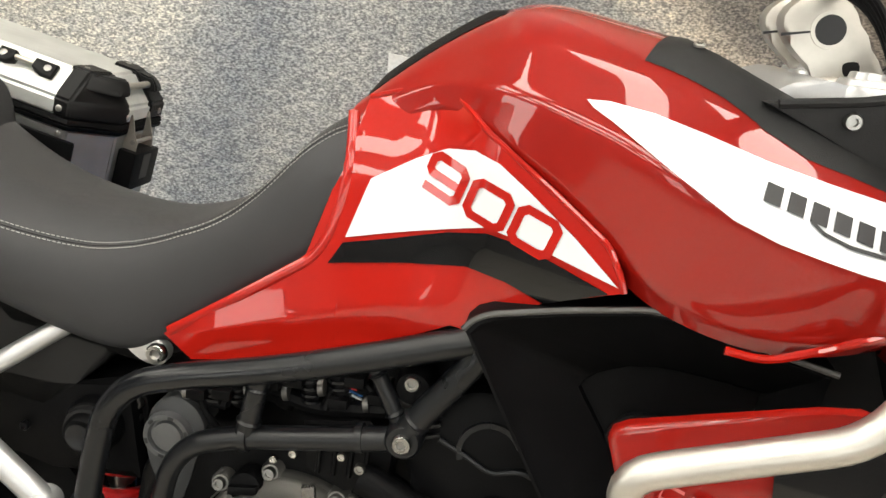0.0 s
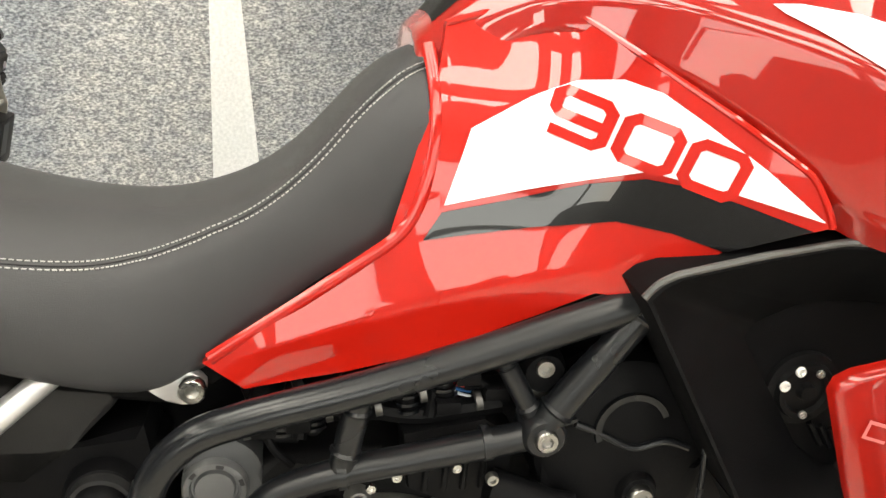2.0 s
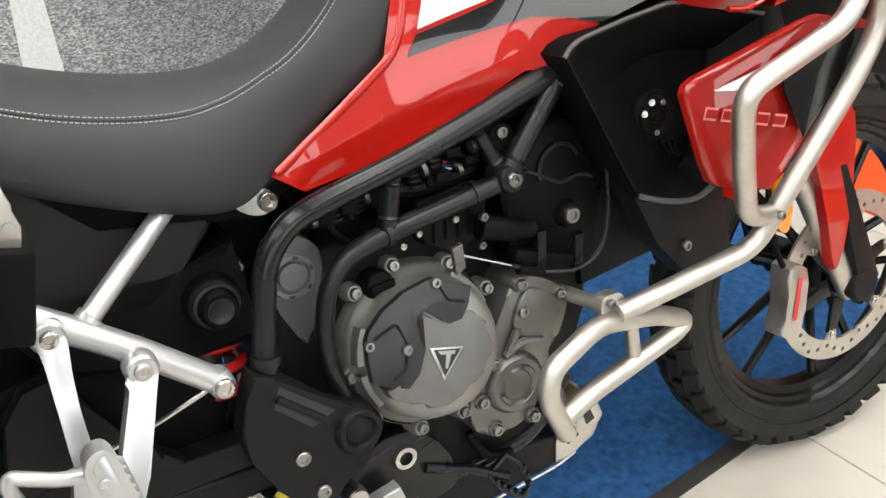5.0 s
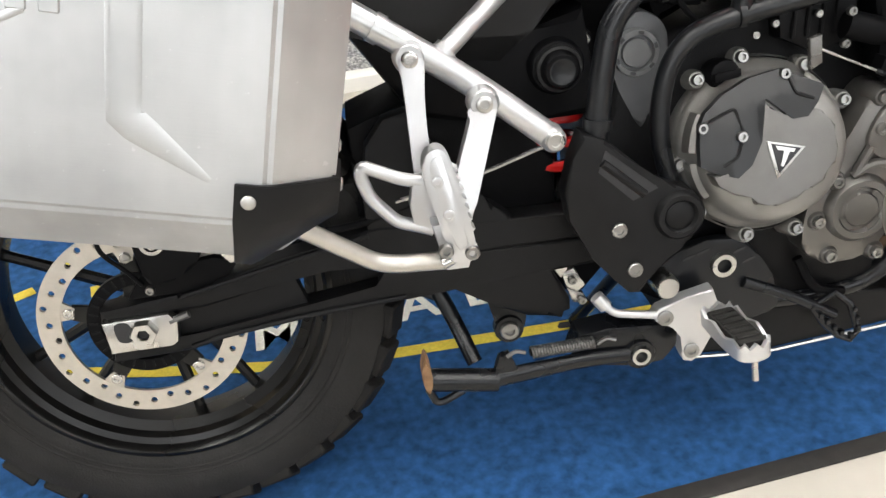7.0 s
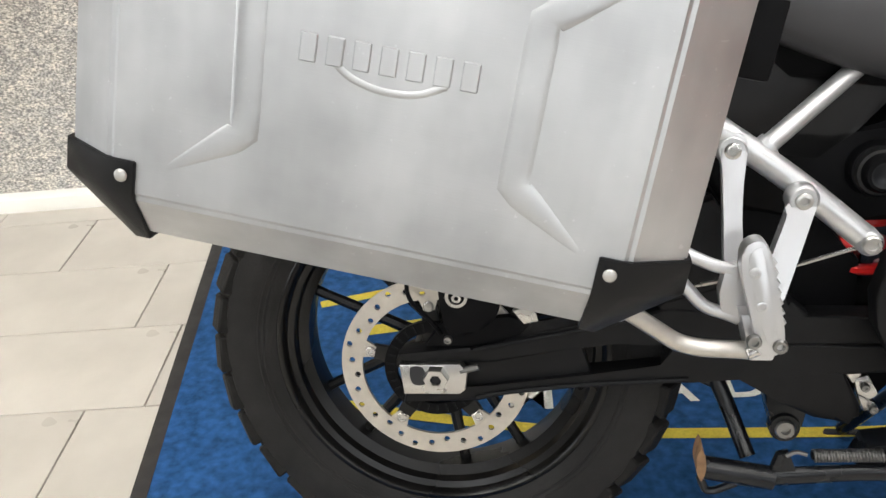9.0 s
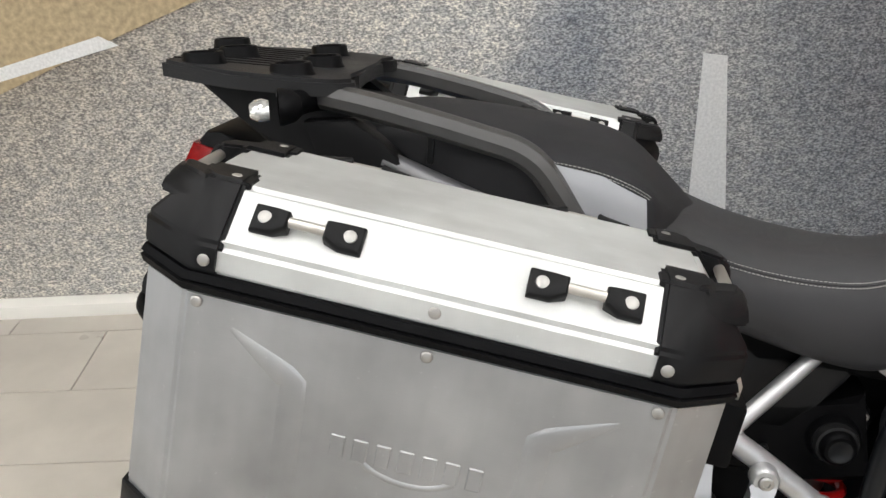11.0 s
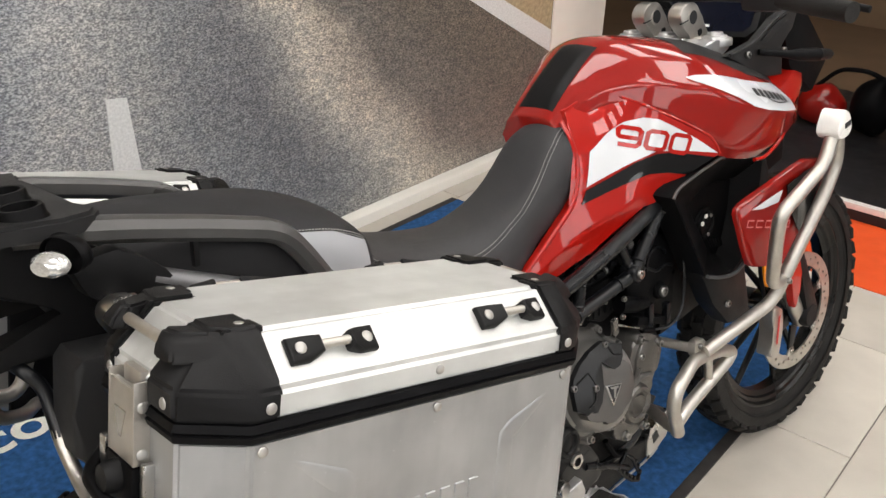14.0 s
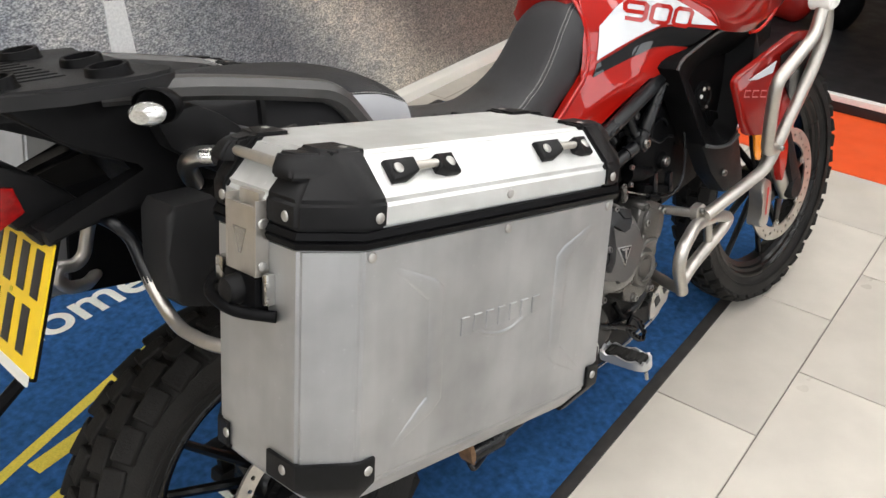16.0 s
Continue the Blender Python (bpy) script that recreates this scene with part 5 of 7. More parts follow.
for x, z in ((0.478, 0.258), (0.604, 0.259)):
    b("spring_hook", tube([(x - 0.012, -0.158, z - 0.006), (x, -0.158, z + 0.002), (x + 0.014, -0.158, z - 0.003)], 0.003, 0.006, 8), SPRINGSTEEL)
b("linkage", slab(curve_poly([(0.460, 0.31), (0.52, 0.31), (0.518, 0.245), (0.505, 0.208), (0.482, 0.206), (0.470, 0.24)], 3), -0.034, 0.03, 0.005), FRAME, "black suspension linkage")
bolts([(0.490, -0.036, 0.227)], r=0.015, h=0.010)
b("bolt_collar", lathe([(0.0145, -0.040), (0.021, -0.040), (0.0225, -0.036), (0.0225, -0.02)], 0.490, 0.227, 24), FRAME)
b("side_stand", tube([(0.72, 0.10, 0.25), (0.66, 0.26, 0.06)], 0.012, 0, 10), FRAME, "black side stand leg")
b("side_stand_foot", box(0.625, 0.70, 0.25, 0.31, 0.035, 0.055, 0.008, m=None), FRAME, "flat side stand foot")

# wheels
def wheel(name, x, y, z, R, w, rim_r, turn, knobs, label):
    wb = part(name, lathe([(0, -0.05), (0.030, -0.05), (0.042, -0.035), (0.042, 0.035), (0.030, 0.05), (0, 0.05)], 0, 0, 32), RIM, bike, label)
    wb.matrix_basis = pose(x, y, z, 0, 0, turn)
    h = w / 2
    prof = [(rim_r - 0.004, -h * 0.70), (rim_r + 0.010, -h * 0.80), (rim_r + 0.014, -h * 0.83), (rim_r + 0.018, -h * 0.84), (rim_r + 0.035, -h * 0.94), (R - 0.055, -h), (R - 0.030, -h * 0.97), (R - 0.018, -h * 0.72), (R - 0.012, 0)]
    prof = prof + [(r, -y_) for r, y_ in prof[-2::-1]]
    part("tyre", lathe(prof, 0, 0, 80), RUBBER, wb, "dusty black knobbly tyre")
    rp = [(rim_r, -h * 0.72), (rim_r - 0.007, -h * 0.75), (rim_r - 0.010, -h * 0.70), (rim_r - 0.013, -h * 0.60), (rim_r - 0.022, -h * 0.55), (rim_r - 0.026, -h * 0.40), (rim_r - 0.040, -h * 0.30), (rim_r - 0.042, 0)]
    rp = rp + [(r, -y_) for r, y_ in rp[-2::-1]]
    rim = part("rim", lathe(rp, 0, 0, 80), RIM, wb, "black cast alloy rim")
    part("rim_edge", lathe([(rim_r + 0.001, -h * 0.745), (rim_r - 0.002, -h * 0.765), (rim_r - 0.006, -h * 0.765), (rim_r - 0.008, -h * 0.74)], 0, 0, 80), RIM, rim)
    for rr in (0.019, 0.026, 0.042):
        yb = -h * (0.84 + 0.10 * min(1.0, (rr - 0.018) / 0.017))
        part("bead_line", lathe([(rim_r + rr - 0.0022, yb), (rim_r + rr - 0.0008, yb - 0.0014), (rim_r + rr + 0.0008, yb - 0.0016), (rim_r + rr + 0.0024, yb - 0.0004)], 0, 0, 80), RUBBER, wb)
    for k in range(10):
        a = 2 * math.pi * (k // 2) / 5 + (0.227 if k % 2 else -0.227) + 0.0175
        d = Vector((math.cos(a), 0, math.sin(a)))
        a2 = 2 * math.pi * (k // 2) / 5 + 0.0175 + (0.40 if k % 2 else -0.40)
        p0 = Vector((math.cos(a2), 0, math.sin(a2))) * 0.045
        bm = tube([p0, p0.lerp(d * (rim_r - 0.03), 0.85), d * (rim_r - 0.036)], lambda u: 0.0105 - 0.0045 * u if u < 0.9 else 0.009, 0, 8)
        part("spoke", bm, RIM, wb)
    me = mesh_of("tread_block", box(-0.0275, 0.0275, -0.0185, 0.0185, -0.012, 0.009, 0.003, seg=1), RUBBERDUST)
    me2 = mesh_of("tread_block", box(-0.0195, 0.0195, -0.0155, 0.0155, -0.012, 0.0062, 0.0025, seg=1), RUBBERDUST)
    for k in range(knobs):
        a = 360 * k / knobs
        for j, (yy, ra, tilt) in enumerate(((-h * 0.78, R - 0.017, 34), (-h * 0.27, R - 0.009, 8), (h * 0.27, R - 0.009, -8), (h * 0.78, R - 0.017, -34))):
            o = new("tread_block", me if w > 0.12 else me2)
            o.parent = wb
            o.matrix_basis = pose(0, 0, 0, 0, a + (180 / knobs if j % 2 else 0), 0) @ pose(0, yy, ra, tilt, 0, (9 if j < 2 else -9) if w > 0.12 else 6 * (-1) ** k)
    return wb


rear = wheel("rear_wheel", -0.010, 0.0, 0.351, 0.352, 0.156, 0.250, 0, 32, "rear wheel with black rim and knobbly tyre")
front = wheel("front_wheel", 1.685, -0.08, 0.358, 0.366, 0.104, 0.285, -3, 42, "front wheel with black rim and knobbly tyre")


def brake_disc(parent, r, ri, yy, holes, arms):
    bm = bmesh.new()
    grid = {}

    def at(rr, a, y_):
        key = (round(rr, 5), round(a % (2 * math.pi), 5), y_)
        if key not in grid:
            grid[key] = bm.verts.new((rr * math.cos(a), yy + y_, rr * math.sin(a)))
        return grid[key]

    step = 2 * math.pi / holes
    for k in range(holes):
        a0 = k * step
        rc, ac = ri + (r - ri) * (0.28, 0.50, 0.72, 0.50)[k % 4], a0 + step / 2
        edge = [(r, a0), (r, ac), (r, a0 + step), ((r + ri) / 2, a0 + step), (ri, a0 + step), (ri, ac), (ri, a0), ((r + ri) / 2, a0)]
        rings = {}
        for y_ in (-0.0025, 0.0025):
            outer_ = [at(rr, a if k < holes - 1 or a < ac + 1e-6 else 2 * math.pi, y_) for rr, a in edge]
            hole_ = []
            for q in range(8):
                t_ = math.pi * (3 - q) / 4
                du, dv = 0.0046 * math.sin(t_), 0.0046 * math.cos(t_)
                hole_.append(bm.verts.new(((rc + du) * math.cos(ac + dv / rc), yy + y_, (rc + du) * math.sin(ac + dv / rc))))
            for q in range(8):
                bm.faces.new((outer_[q], outer_[(q + 1) % 8], hole_[(q + 1) % 8], hole_[q]))
            rings[y_] = (outer_, hole_)
        (o0, h0), (o1, h1) = rings[-0.0025], rings[0.0025]
        for q in range(8):
            bm.faces.new((h0[q], h0[(q + 1) % 8], h1[(q + 1) % 8], h1[q]))
        for q in (0, 1, 4, 5):
            bm.faces.new((o0[q], o0[(q + 1) % 8], o1[(q + 1) % 8], o1[q]))
    d = part("brake_disc", bm, DISC, parent, "drilled steel brake disc")
    for k in range(arms):
        a = 2 * math.pi * k / arms + 0.35
        c, s_ = math.cos(a), math.sin(a)
        pts = [(ri + 0.006, 0.016), (ri * 0.93, 0.011), (ri * 0.84, 0.008), (ri * 0.84, -0.008), (ri * 0.93, -0.011), (ri + 0.006, -0.016)]
        part("carrier_arm", slab([(c * u - s_ * v, s_ * u + c * v) for u, v in pts], yy - 0.0015, yy + 0.003), DISC, d)
        part("carrier_spoke", slab([(c * u - s_ * v, s_ * u + c * v) for u, v in ((ri * 0.88, 0.010), (0.040, 0.016), (0.040, -0.016), (ri * 0.88, -0.010))], yy - 0.001, yy + 0.006, 0.001), RIM, d, "black carrier spoke")
        part("carrier_bolt", bolt(c * ri * 0.90, yy - 0.002, s_ * ri * 0.90, 0.0075, 0.004), STEEL, d)
    return d


brake_disc(rear, 0.1365, 0.106, -0.105, 32, 5)
brake_disc(front, 0.163, 0.125, -0.075, 40, 6)
ring = part("sensor_ring", lathe([(0.056, -0.100), (0.056, -0.109), (0.073, -0.109), (0.073, -0.100)], 0, 0, 48, closed=True), DARKPL, rear, "black sensor ring")
slot = mesh_of("ring_slot", box(-0.0016, 0.0016, -0.0006, 0.0, -0.006, 0.006), ENGDARK)
for k in range(30):
    o = new("ring_slot", slot)
    o.parent = ring
    o.matrix_basis = pose(0, -0.109, 0, 0, 12 * k, 0) @ pose(0, 0, 0.0645)

b("linkage_guard", slab([(0.44, 0.43), (0.62, 0.43), (0.64, 0.33), (0.60, 0.285), (0.50, 0.30), (0.42, 0.345)], -0.055, 0.05, 0.006), DARKPL, "black suspension linkage guard")
# swingarm with a pocket, slotted end and chain adjuster
UPPER = [(-0.059, 0.381), (0.045, 0.393), (0.074, 0.385), (0.098, 0.406), (0.171, 0.4223), (0.258, 0.4381), (0.314, 0.4523), (0.42, 0.4408), (0.60, 0.4403), (0.60, 0.4003), (0.36, 0.3986), (0.315, 0.3943), (0.28, 0.4028), (0.244, 0.4043), (0.197, 0.3929), (0.075, 0.369), (-0.05, 0.369)]
LOWER = [(-0.056, 0.305), (0.049, 0.309), (0.088, 0.321), (0.171, 0.3333), (0.281, 0.3417), (0.346, 0.3428), (0.60, 0.3603), (0.60, 0.4003), (0.36, 0.3986), (0.315, 0.3943), (0.306, 0.3634), (0.208, 0.3528), (0.073, 0.334), (0.04, 0.327), (-0.05, 0.325)]
for s in (1, -1):
    bm = slab(UPPER, -0.126, -0.088, 0.005)
    slab(LOWER, -0.126, -0.088, 0.005, bm)
    slab([(-0.04, 0.317), (0.073, 0.329), (0.210, 0.3507), (0.196, 0.3959), (0.07, 0.373), (-0.04, 0.375)], -0.116, -0.098, 0.002, bm)
    arm = b("swingarm", flip(bm) if s < 0 else bm, SATIN, "black alloy swingarm")
    if s > 0:
        b("arm_rib", tube([(0.05, -0.126, 0.389), (0.095, -0.127, 0.399), (0.20, -0.127, 0.4209), (0.30, -0.127, 0.4425)], 0.004, 0.03, 8), SATIN, parent=arm)
        b("arm_rib", tube([(0.05, -0.126, 0.315), (0.09, -0.127, 0.325), (0.20, -0.127, 0.3389), (0.34, -0.127, 0.3479)], 0.004, 0.03, 8), SATIN, parent=arm)
adj = b("chain_adjuster", slab([(-0.056, 0.369), (0.030, 0.371), (0.040, 0.359), (0.036, 0.331), (0.028, 0.325), (-0.053, 0.324), (-0.050, 0.337)], -0.136, -0.12, 0.002), STEEL, "bright steel chain adjuster")
# slot and axle hole are painted dark for their shade
b("adjuster_slot_shade", slab(curve_poly([(-0.040, 0.365), (-0.022, 0.365), (-0.020, 0.341), (-0.038, 0.341)], 4), -0.1368, -0.13), INK_AND_SHADE, parent=adj)
b("axle_nut", lathe([(0.0085, -0.150), (0.0165, -0.150), (0.018, -0.147), (0.018, -0.13)], -0.003, 0.352, 6), STEEL, "steel axle nut")
b("axle_hole_shade", lathe([(0, -0.143), (0.009, -0.143)], -0.003, 0.352, 16), INK_AND_SHADE)
b("adjuster_screw", tube([(0.03, -0.132, 0.359), (0.056, -0.132, 0.366)], 0.005, 0, 8), SPRINGSTEEL, "steel adjuster screw")
# rear caliper and hoses
cal = b("brake_caliper", slab(curve_poly([(0.008, 0.495), (0.03, 0.507), (0.070, 0.495), (0.088, 0.462), (0.075, 0.432), (0.022, 0.412), (0.010, 0.447)], 3), -0.140, -0.075, 0.008), DARKPL, "black rear brake caliper")
b("caliper_mark", lathe([(0.011, -0.1412), (0.0155, -0.1412)], 0.031, 0.473, 28), STEEL, "plain pale ring mark", parent=cal)
b("caliper_mark", lathe([(0.003, -0.1412), (0.0065, -0.1412)], 0.031, 0.471, 20), STEEL, parent=cal)
bolts([(0.016, -0.135, 0.409)], cal, r=0.006)
b("caliper_bracket", slab([(0.005, 0.427), (0.10, 0.437), (0.13, 0.4269), (0.10, 0.392), (-0.02, 0.392)], -0.122, -0.11, 0.003), DARKPL, parent=cal)
b("brake_pin", slab([(0.105, 0.447), (0.135, 0.4548), (0.14, 0.4317), (0.12, 0.427)], -0.125, -0.118, 0.002), STEEL, parent=cal)
b("brake_hose", tube([(0.075, -0.14, 0.495), (0.125, -0.14, 0.4689), (0.18, -0.13, 0.4522), (0.30, -0.12, 0.4565), (0.42, -0.12, 0.4928)], 0.0055, 0.03, 8), DARKPL, "black rear brake hose")
b("hose_end", tube([(0.072, -0.142, 0.497), (0.095, -0.142, 0.481), (0.125, -0.141, 0.4669)], 0.0068, 0.01, 8), STEEL, "plated hose end")
b("sensor_cable", tube([(0.02, -0.12, 0.537), (-0.035, -0.125, 0.522), (-0.04, -0.13, 0.467), (-0.01, -0.13, 0.437), (0.005, -0.125, 0.412)], 0.0032, 0.04, 8), DARKPL, "black sensor cable")
# hugger and inner guard
b("hugger", slab(curve_poly([(0.31, 0.56), (0.365, 0.60), (0.41, 0.52), (0.45, 0.47), (0.49, 0.442), (0.565, 0.31), (0.55, 0.292), (0.505, 0.291), (0.408, 0.347), (0.336, 0.389), (0.30, 0.44)], 2), -0.125, -0.100, 0.008), SATIN, "black plastic chain guard")
b("hugger", shell([[(0.345 * math.cos(a) * 1.06 , 0, 0.338 + 0.345 * math.sin(a) * 1.06), (0.345 * math.cos(a) * 1.06, -0.07, 0.338 + 0.345 * math.sin(a) * 1.05), (0.345 * math.cos(a) * 1.03, -0.09, 0.338 + 0.345 * math.sin(a) * 1.0)] for a in (radians(v) for v in range(8, 92, 12))]), DARKPL, "black rear mudguard", sub=1)
b("chain", tube([(0.0, 0.09, 0.385), (0.62, 0.09, 0.43)], 0.010, 0, 6), ENGDARK, "dark drive chain")

# subframe, passenger pegs and carrier
b("subframe_tube", tube([(0.05, -0.18, 0.905), (0.20, -0.18, 0.808), (0.324, -0.18, 0.724), (0.409, -0.178, 0.664), (0.460, -0.176, 0.625), (0.536, -0.174, 0.560)], 0.0160, 0.03, 14), SILVER, "silver painted subframe tube")
b("subframe_tube", tube([(0.411, -0.170, 0.672), (0.490, -0.126, 0.728), (0.570, -0.078, 0.784)], 0.0120, 0, 12), SILVER, "silver painted subframe strut")
b("weld_collar", tube([(0.335, -0.180, 0.716), (0.345, -0.180, 0.709)], 0.0180, 0, 14), SILVER)
b("weld_collar", tube([(0.407, -0.171, 0.669), (0.420, -0.169, 0.679)], 0.0155, 0, 14), SILVER)
b("tube_end", lathe([(0, -0.191), (0.012, -0.191), (0.0155, -0.187), (0.0165, -0.16)], 0.537, 0.559, 24), SILVER)
bolts([(0.537, -0.191, 0.559)], None, STEEL, r=0.012, h=0.007)
def y_splay(x, z):
    """The hanger arms spread outwards towards the peg."""
    return -0.194 - 0.32 * max(0.0, 0.672 - z)


def splayed(poly, t, bev=0.004):
    return slab(curve_poly(poly, 3), 0.0, t, bev, top=y_splay)


hanger = b("passenger_hanger", splayed([(0.357, 0.684), (0.366, 0.698), (0.382, 0.697), (0.391, 0.683), (0.386, 0.640), (0.384, 0.598), (0.386, 0.555), (0.392, 0.500), (0.372, 0.495), (0.364, 0.540), (0.363, 0.600), (0.362, 0.655)], 0.020), SILVER, "silver passenger peg hanger")
b("hanger_arm", splayed([(0.436, 0.622), (0.445, 0.637), (0.461, 0.635), (0.469, 0.620), (0.462, 0.600), (0.445, 0.552), (0.424, 0.497), (0.408, 0.485), (0.402, 0.515), (0.413, 0.550), (0.434, 0.604)], 0.020), SILVER, parent=hanger)
for x, y, z in ((0.373, -0.194, 0.677), (0.452, -0.211, 0.620)):
    b("eye_boss", lathe([(0, 0.0), (0.015, 0.0), (0.0185, 0.004), (0.019, 0.022)], x, z, 26, at=y - 0.002), SILVER, parent=hanger)
    bolts([(x, y - 0.002, z)], hanger, STEEL, r=0.010, h=0.004)
b("hinge_block", slab([(0.372, 0.515), (0.395, 0.515), (0.418, 0.480), (0.410, 0.458), (0.385, 0.458)], -0.300, -0.245, 0.005), SILVER, parent=hanger)
b("guard_loop", tube([(x, -0.268, z) for x, z in ((0.368, 0.556), (0.345, 0.562), (0.304, 0.582), (0.302, 0.568), (0.310, 0.543), (0.336, 0.512), (0.362, 0.503), (0.376, 0.497))], 0.0078, 0.010, 10), SILVER, "silver boot guard loop", parent=hanger)
b("loop_web", slab([(0.358, 0.560), (0.380, 0.566), (0.385, 0.495), (0.356, 0.500), (0.352, 0.530)], -0.275, -0.255, 0.003), SILVER, parent=hanger)
fold = b("folded_peg", slab(curve_poly([(0.368, 0.590), (0.374, 0.602), (0.386, 0.606), (0.395, 0.599), (0.401, 0.580), (0.410, 0.538), (0.417, 0.500), (0.416, 0.478), (0.404, 0.471), (0.391, 0.476), (0.386, 0.495), (0.377, 0.534), (0.369, 0.567)], 3), -0.316, -0.292, 0.003), SILVER, "folded silver passenger peg")
b("peg_groove", slab(curve_poly([(0.376, 0.590), (0.385, 0.598), (0.392, 0.588), (0.408, 0.505), (0.404, 0.492), (0.396, 0.494), (0.378, 0.568)], 3), -0.3168, -0.312, 0.0006), SILVER, parent=fold)
bolts([(0.382, -0.3168, 0.570), (0.391, -0.3168, 0.531)], fold, SILVER, r=0.0065, h=0.0022)
for k in range(7):
    x, z = 0.401 + 0.0022 * k, 0.580 - 0.0115 * k
    b("peg_tooth", slab([(x - 0.001, z + 0.004), (x + 0.0045, z), (x + 0.001, z - 0.004)], -0.314, -0.296, 0.0005), SILVER, parent=fold)
bolts([(0.384, -0.318, 0.492), (0.413, -0.312, 0.484)], fold, r=0.0085, h=0.008)
b("hinge_pin", tube([(0.380, -0.306, 0.470), (0.420, -0.300, 0.486)], 0.0065, 0, 12), STEEL, parent=fold)
b("carrier_tube", tube([(0.13, -0.37, 0.625), (0.235, -0.315, 0.535), (0.306, -0.29, 0.476), (0.330, -0.29, 0.470), (0.398, -0.288, 0.466)], 0.0105, 0.03, 12), STAINLESS, "satin silver pannier carrier tube")
# upper end of the silver carrier tube; its shade is put in as black
b("carrier_tube_shaded", tube([(-0.205, -0.09, 0.955), (-0.200, -0.115, 0.950), (-0.184, -0.122, 0.925), (-0.185, -0.135, 0.896), (-0.1885, -0.157, 0.866)], 0.0092, 0.03, 12), FRAME, "upper end of the silver carrier tube, coloured black for shade")
b("carrier_tube", tube([(-0.1875, -0.150, 0.875), (-0.189, -0.160, 0.862), (-0.190, -0.185, 0.835), (-0.193, -0.220, 0.819), (-0.194, -0.300, 0.822), (-0.15, -0.37, 0.815)], 0.0092, 0.03, 12), STAINLESS, "satin silver pannier carrier tube")
b("carrier_tube", tube([(-0.10, 0.20, 0.87), (-0.111, 0.22, 0.829), (-0.130, 0.22, 0.785), (-0.150, 0.22, 0.773), (-0.176, 0.22, 0.782), (-0.186, 0.22, 0.765), (-0.172, 0.225, 0.738), (-0.13, 0.25, 0.719), (-0.05, 0.34, 0.71)], 0.0115, 0.02, 12), STAINLESS, "satin silver pannier carrier tube")
b("under_seat_fairing", slab([(0.20, 0.90), (0.335, 0.835), (0.464, 0.795), (0.60, 0.755), (0.572, 0.712), (0.535, 0.676), (0.495, 0.632), (0.370, 0.650), (0.22, 0.745)], -0.100, 0.10, 0.010), COVERPL, "black under-seat side cover")
b("mudguard_front", slab([(0.29, 0.45), (0.29, 0.575), (0.36, 0.600), (0.50, 0.57), (0.56, 0.50), (0.56, 0.43), (0.42, 0.42)], -0.085, 0.06, 0.012), DARKPL, "black mudguard before the rear wheel")
b("inner_guard", slab([(0.55, 0.55), (0.52, 0.76), (0.72, 0.80), (0.72, 0.52)], -0.02, 0.08, 0.01), DARKPL, "black inner panel")
b("radiator", slab([(1.10, 0.50), (1.06, 0.84), (1.10, 0.92), (1.30, 0.90), (1.26, 0.52)], -0.13, 0.02, 0.01), ENGDARK, "black radiator core")
b("battery_box", slab([(0.30, 0.70), (0.51, 0.66), (0.60, 0.70), (0.62, 0.56), (0.50, 0.56), (0.38, 0.58)], -0.10, 0.08, 0.012), DARKPL, "black inner fairing")
bolts([(0.47, -0.103, 0.612)], r=0.006, material=FRAME)

b("seat_base", slab([(0.30, 0.88), (0.60, 0.80), (0.70, 0.84), (0.84, 0.93), (0.84, 0.86), (0.70, 0.755), (0.63, 0.715), (0.45, 0.74)], -0.100, 0.03, 0.006), DARKPL, "black seat pan")

# radiator scoop and front panel
OUT = [(1.003, 0.866), (1.012, 0.877), (1.027, 0.885), (1.10, 0.900), (1.17, 0.911), (1.21, 0.908), (1.281, 0.889), (1.346, 0.875), (1.33, 0.78), (1.262, 0.650), (1.225, 0.632), (1.169, 0.642), (1.119, 0.660)]
INN = [(1.120, 0.808), (1.125, 0.818), (1.135, 0.826), (1.165, 0.838), (1.20, 0.842), (1.23, 0.840), (1.27, 0.835), (1.30, 0.831), (1.29, 0.76), (1.262, 0.680), (1.245, 0.660), (1.225, 0.665), (1.195, 0.690)]
cx, cz = 1.19, 0.77
bm = bmesh.new()
rows = []
for pts, k, y in ((OUT, 1.0, -0.165), (OUT, 1.0, -0.222), (OUT, 0.988, -0.229), (OUT, 0.962, -0.229), (OUT, 0.945, -0.224), (INN, 1.0, -0.186), (INN, 0.96, -0.176)):
    rows.append([bm.verts.new((cx + (x - cx) * k, y, cz + (z - cz) * k)) for x, z in pts])
for a_, c_ in zip(rows, rows[1:]):
    for i in range(len(OUT)):
        bm.faces.new((a_[i], a_[(i + 1) % len(OUT)], c_[(i + 1) % len(OUT)], c_[i]))
bm.faces.new(rows[-1])
scoop = b("scoop", bm, DARKPL, "matt black hollow radiator scoop", smooth=50)
# paler grey than the scoop: the lip's highlight line, put in as colour
b("scoop_lip_highlight", tube([(x, -0.2285, z) for x, z in OUT[:8]], 0.0032, 0.01, 8), GREYPL, parent=scoop)
b("scoop_mouth", slab([(cx + (x - cx) * 0.95, cz + (z - cz) * 0.95) for x, z in INN], -0.1775, -0.17), DARKPL, parent=scoop)
fan = b("radiator_fan", lathe([(0, -0.192), (0.007, -0.192), (0.009, -0.186), (0.020, -0.185), (0.022, -0.190), (0.027, -0.190), (0.029, -0.184), (0.036, -0.183), (0.037, -0.178)], 1.190, 0.752, 30), ENGDARK, "black fan motor", parent=scoop)
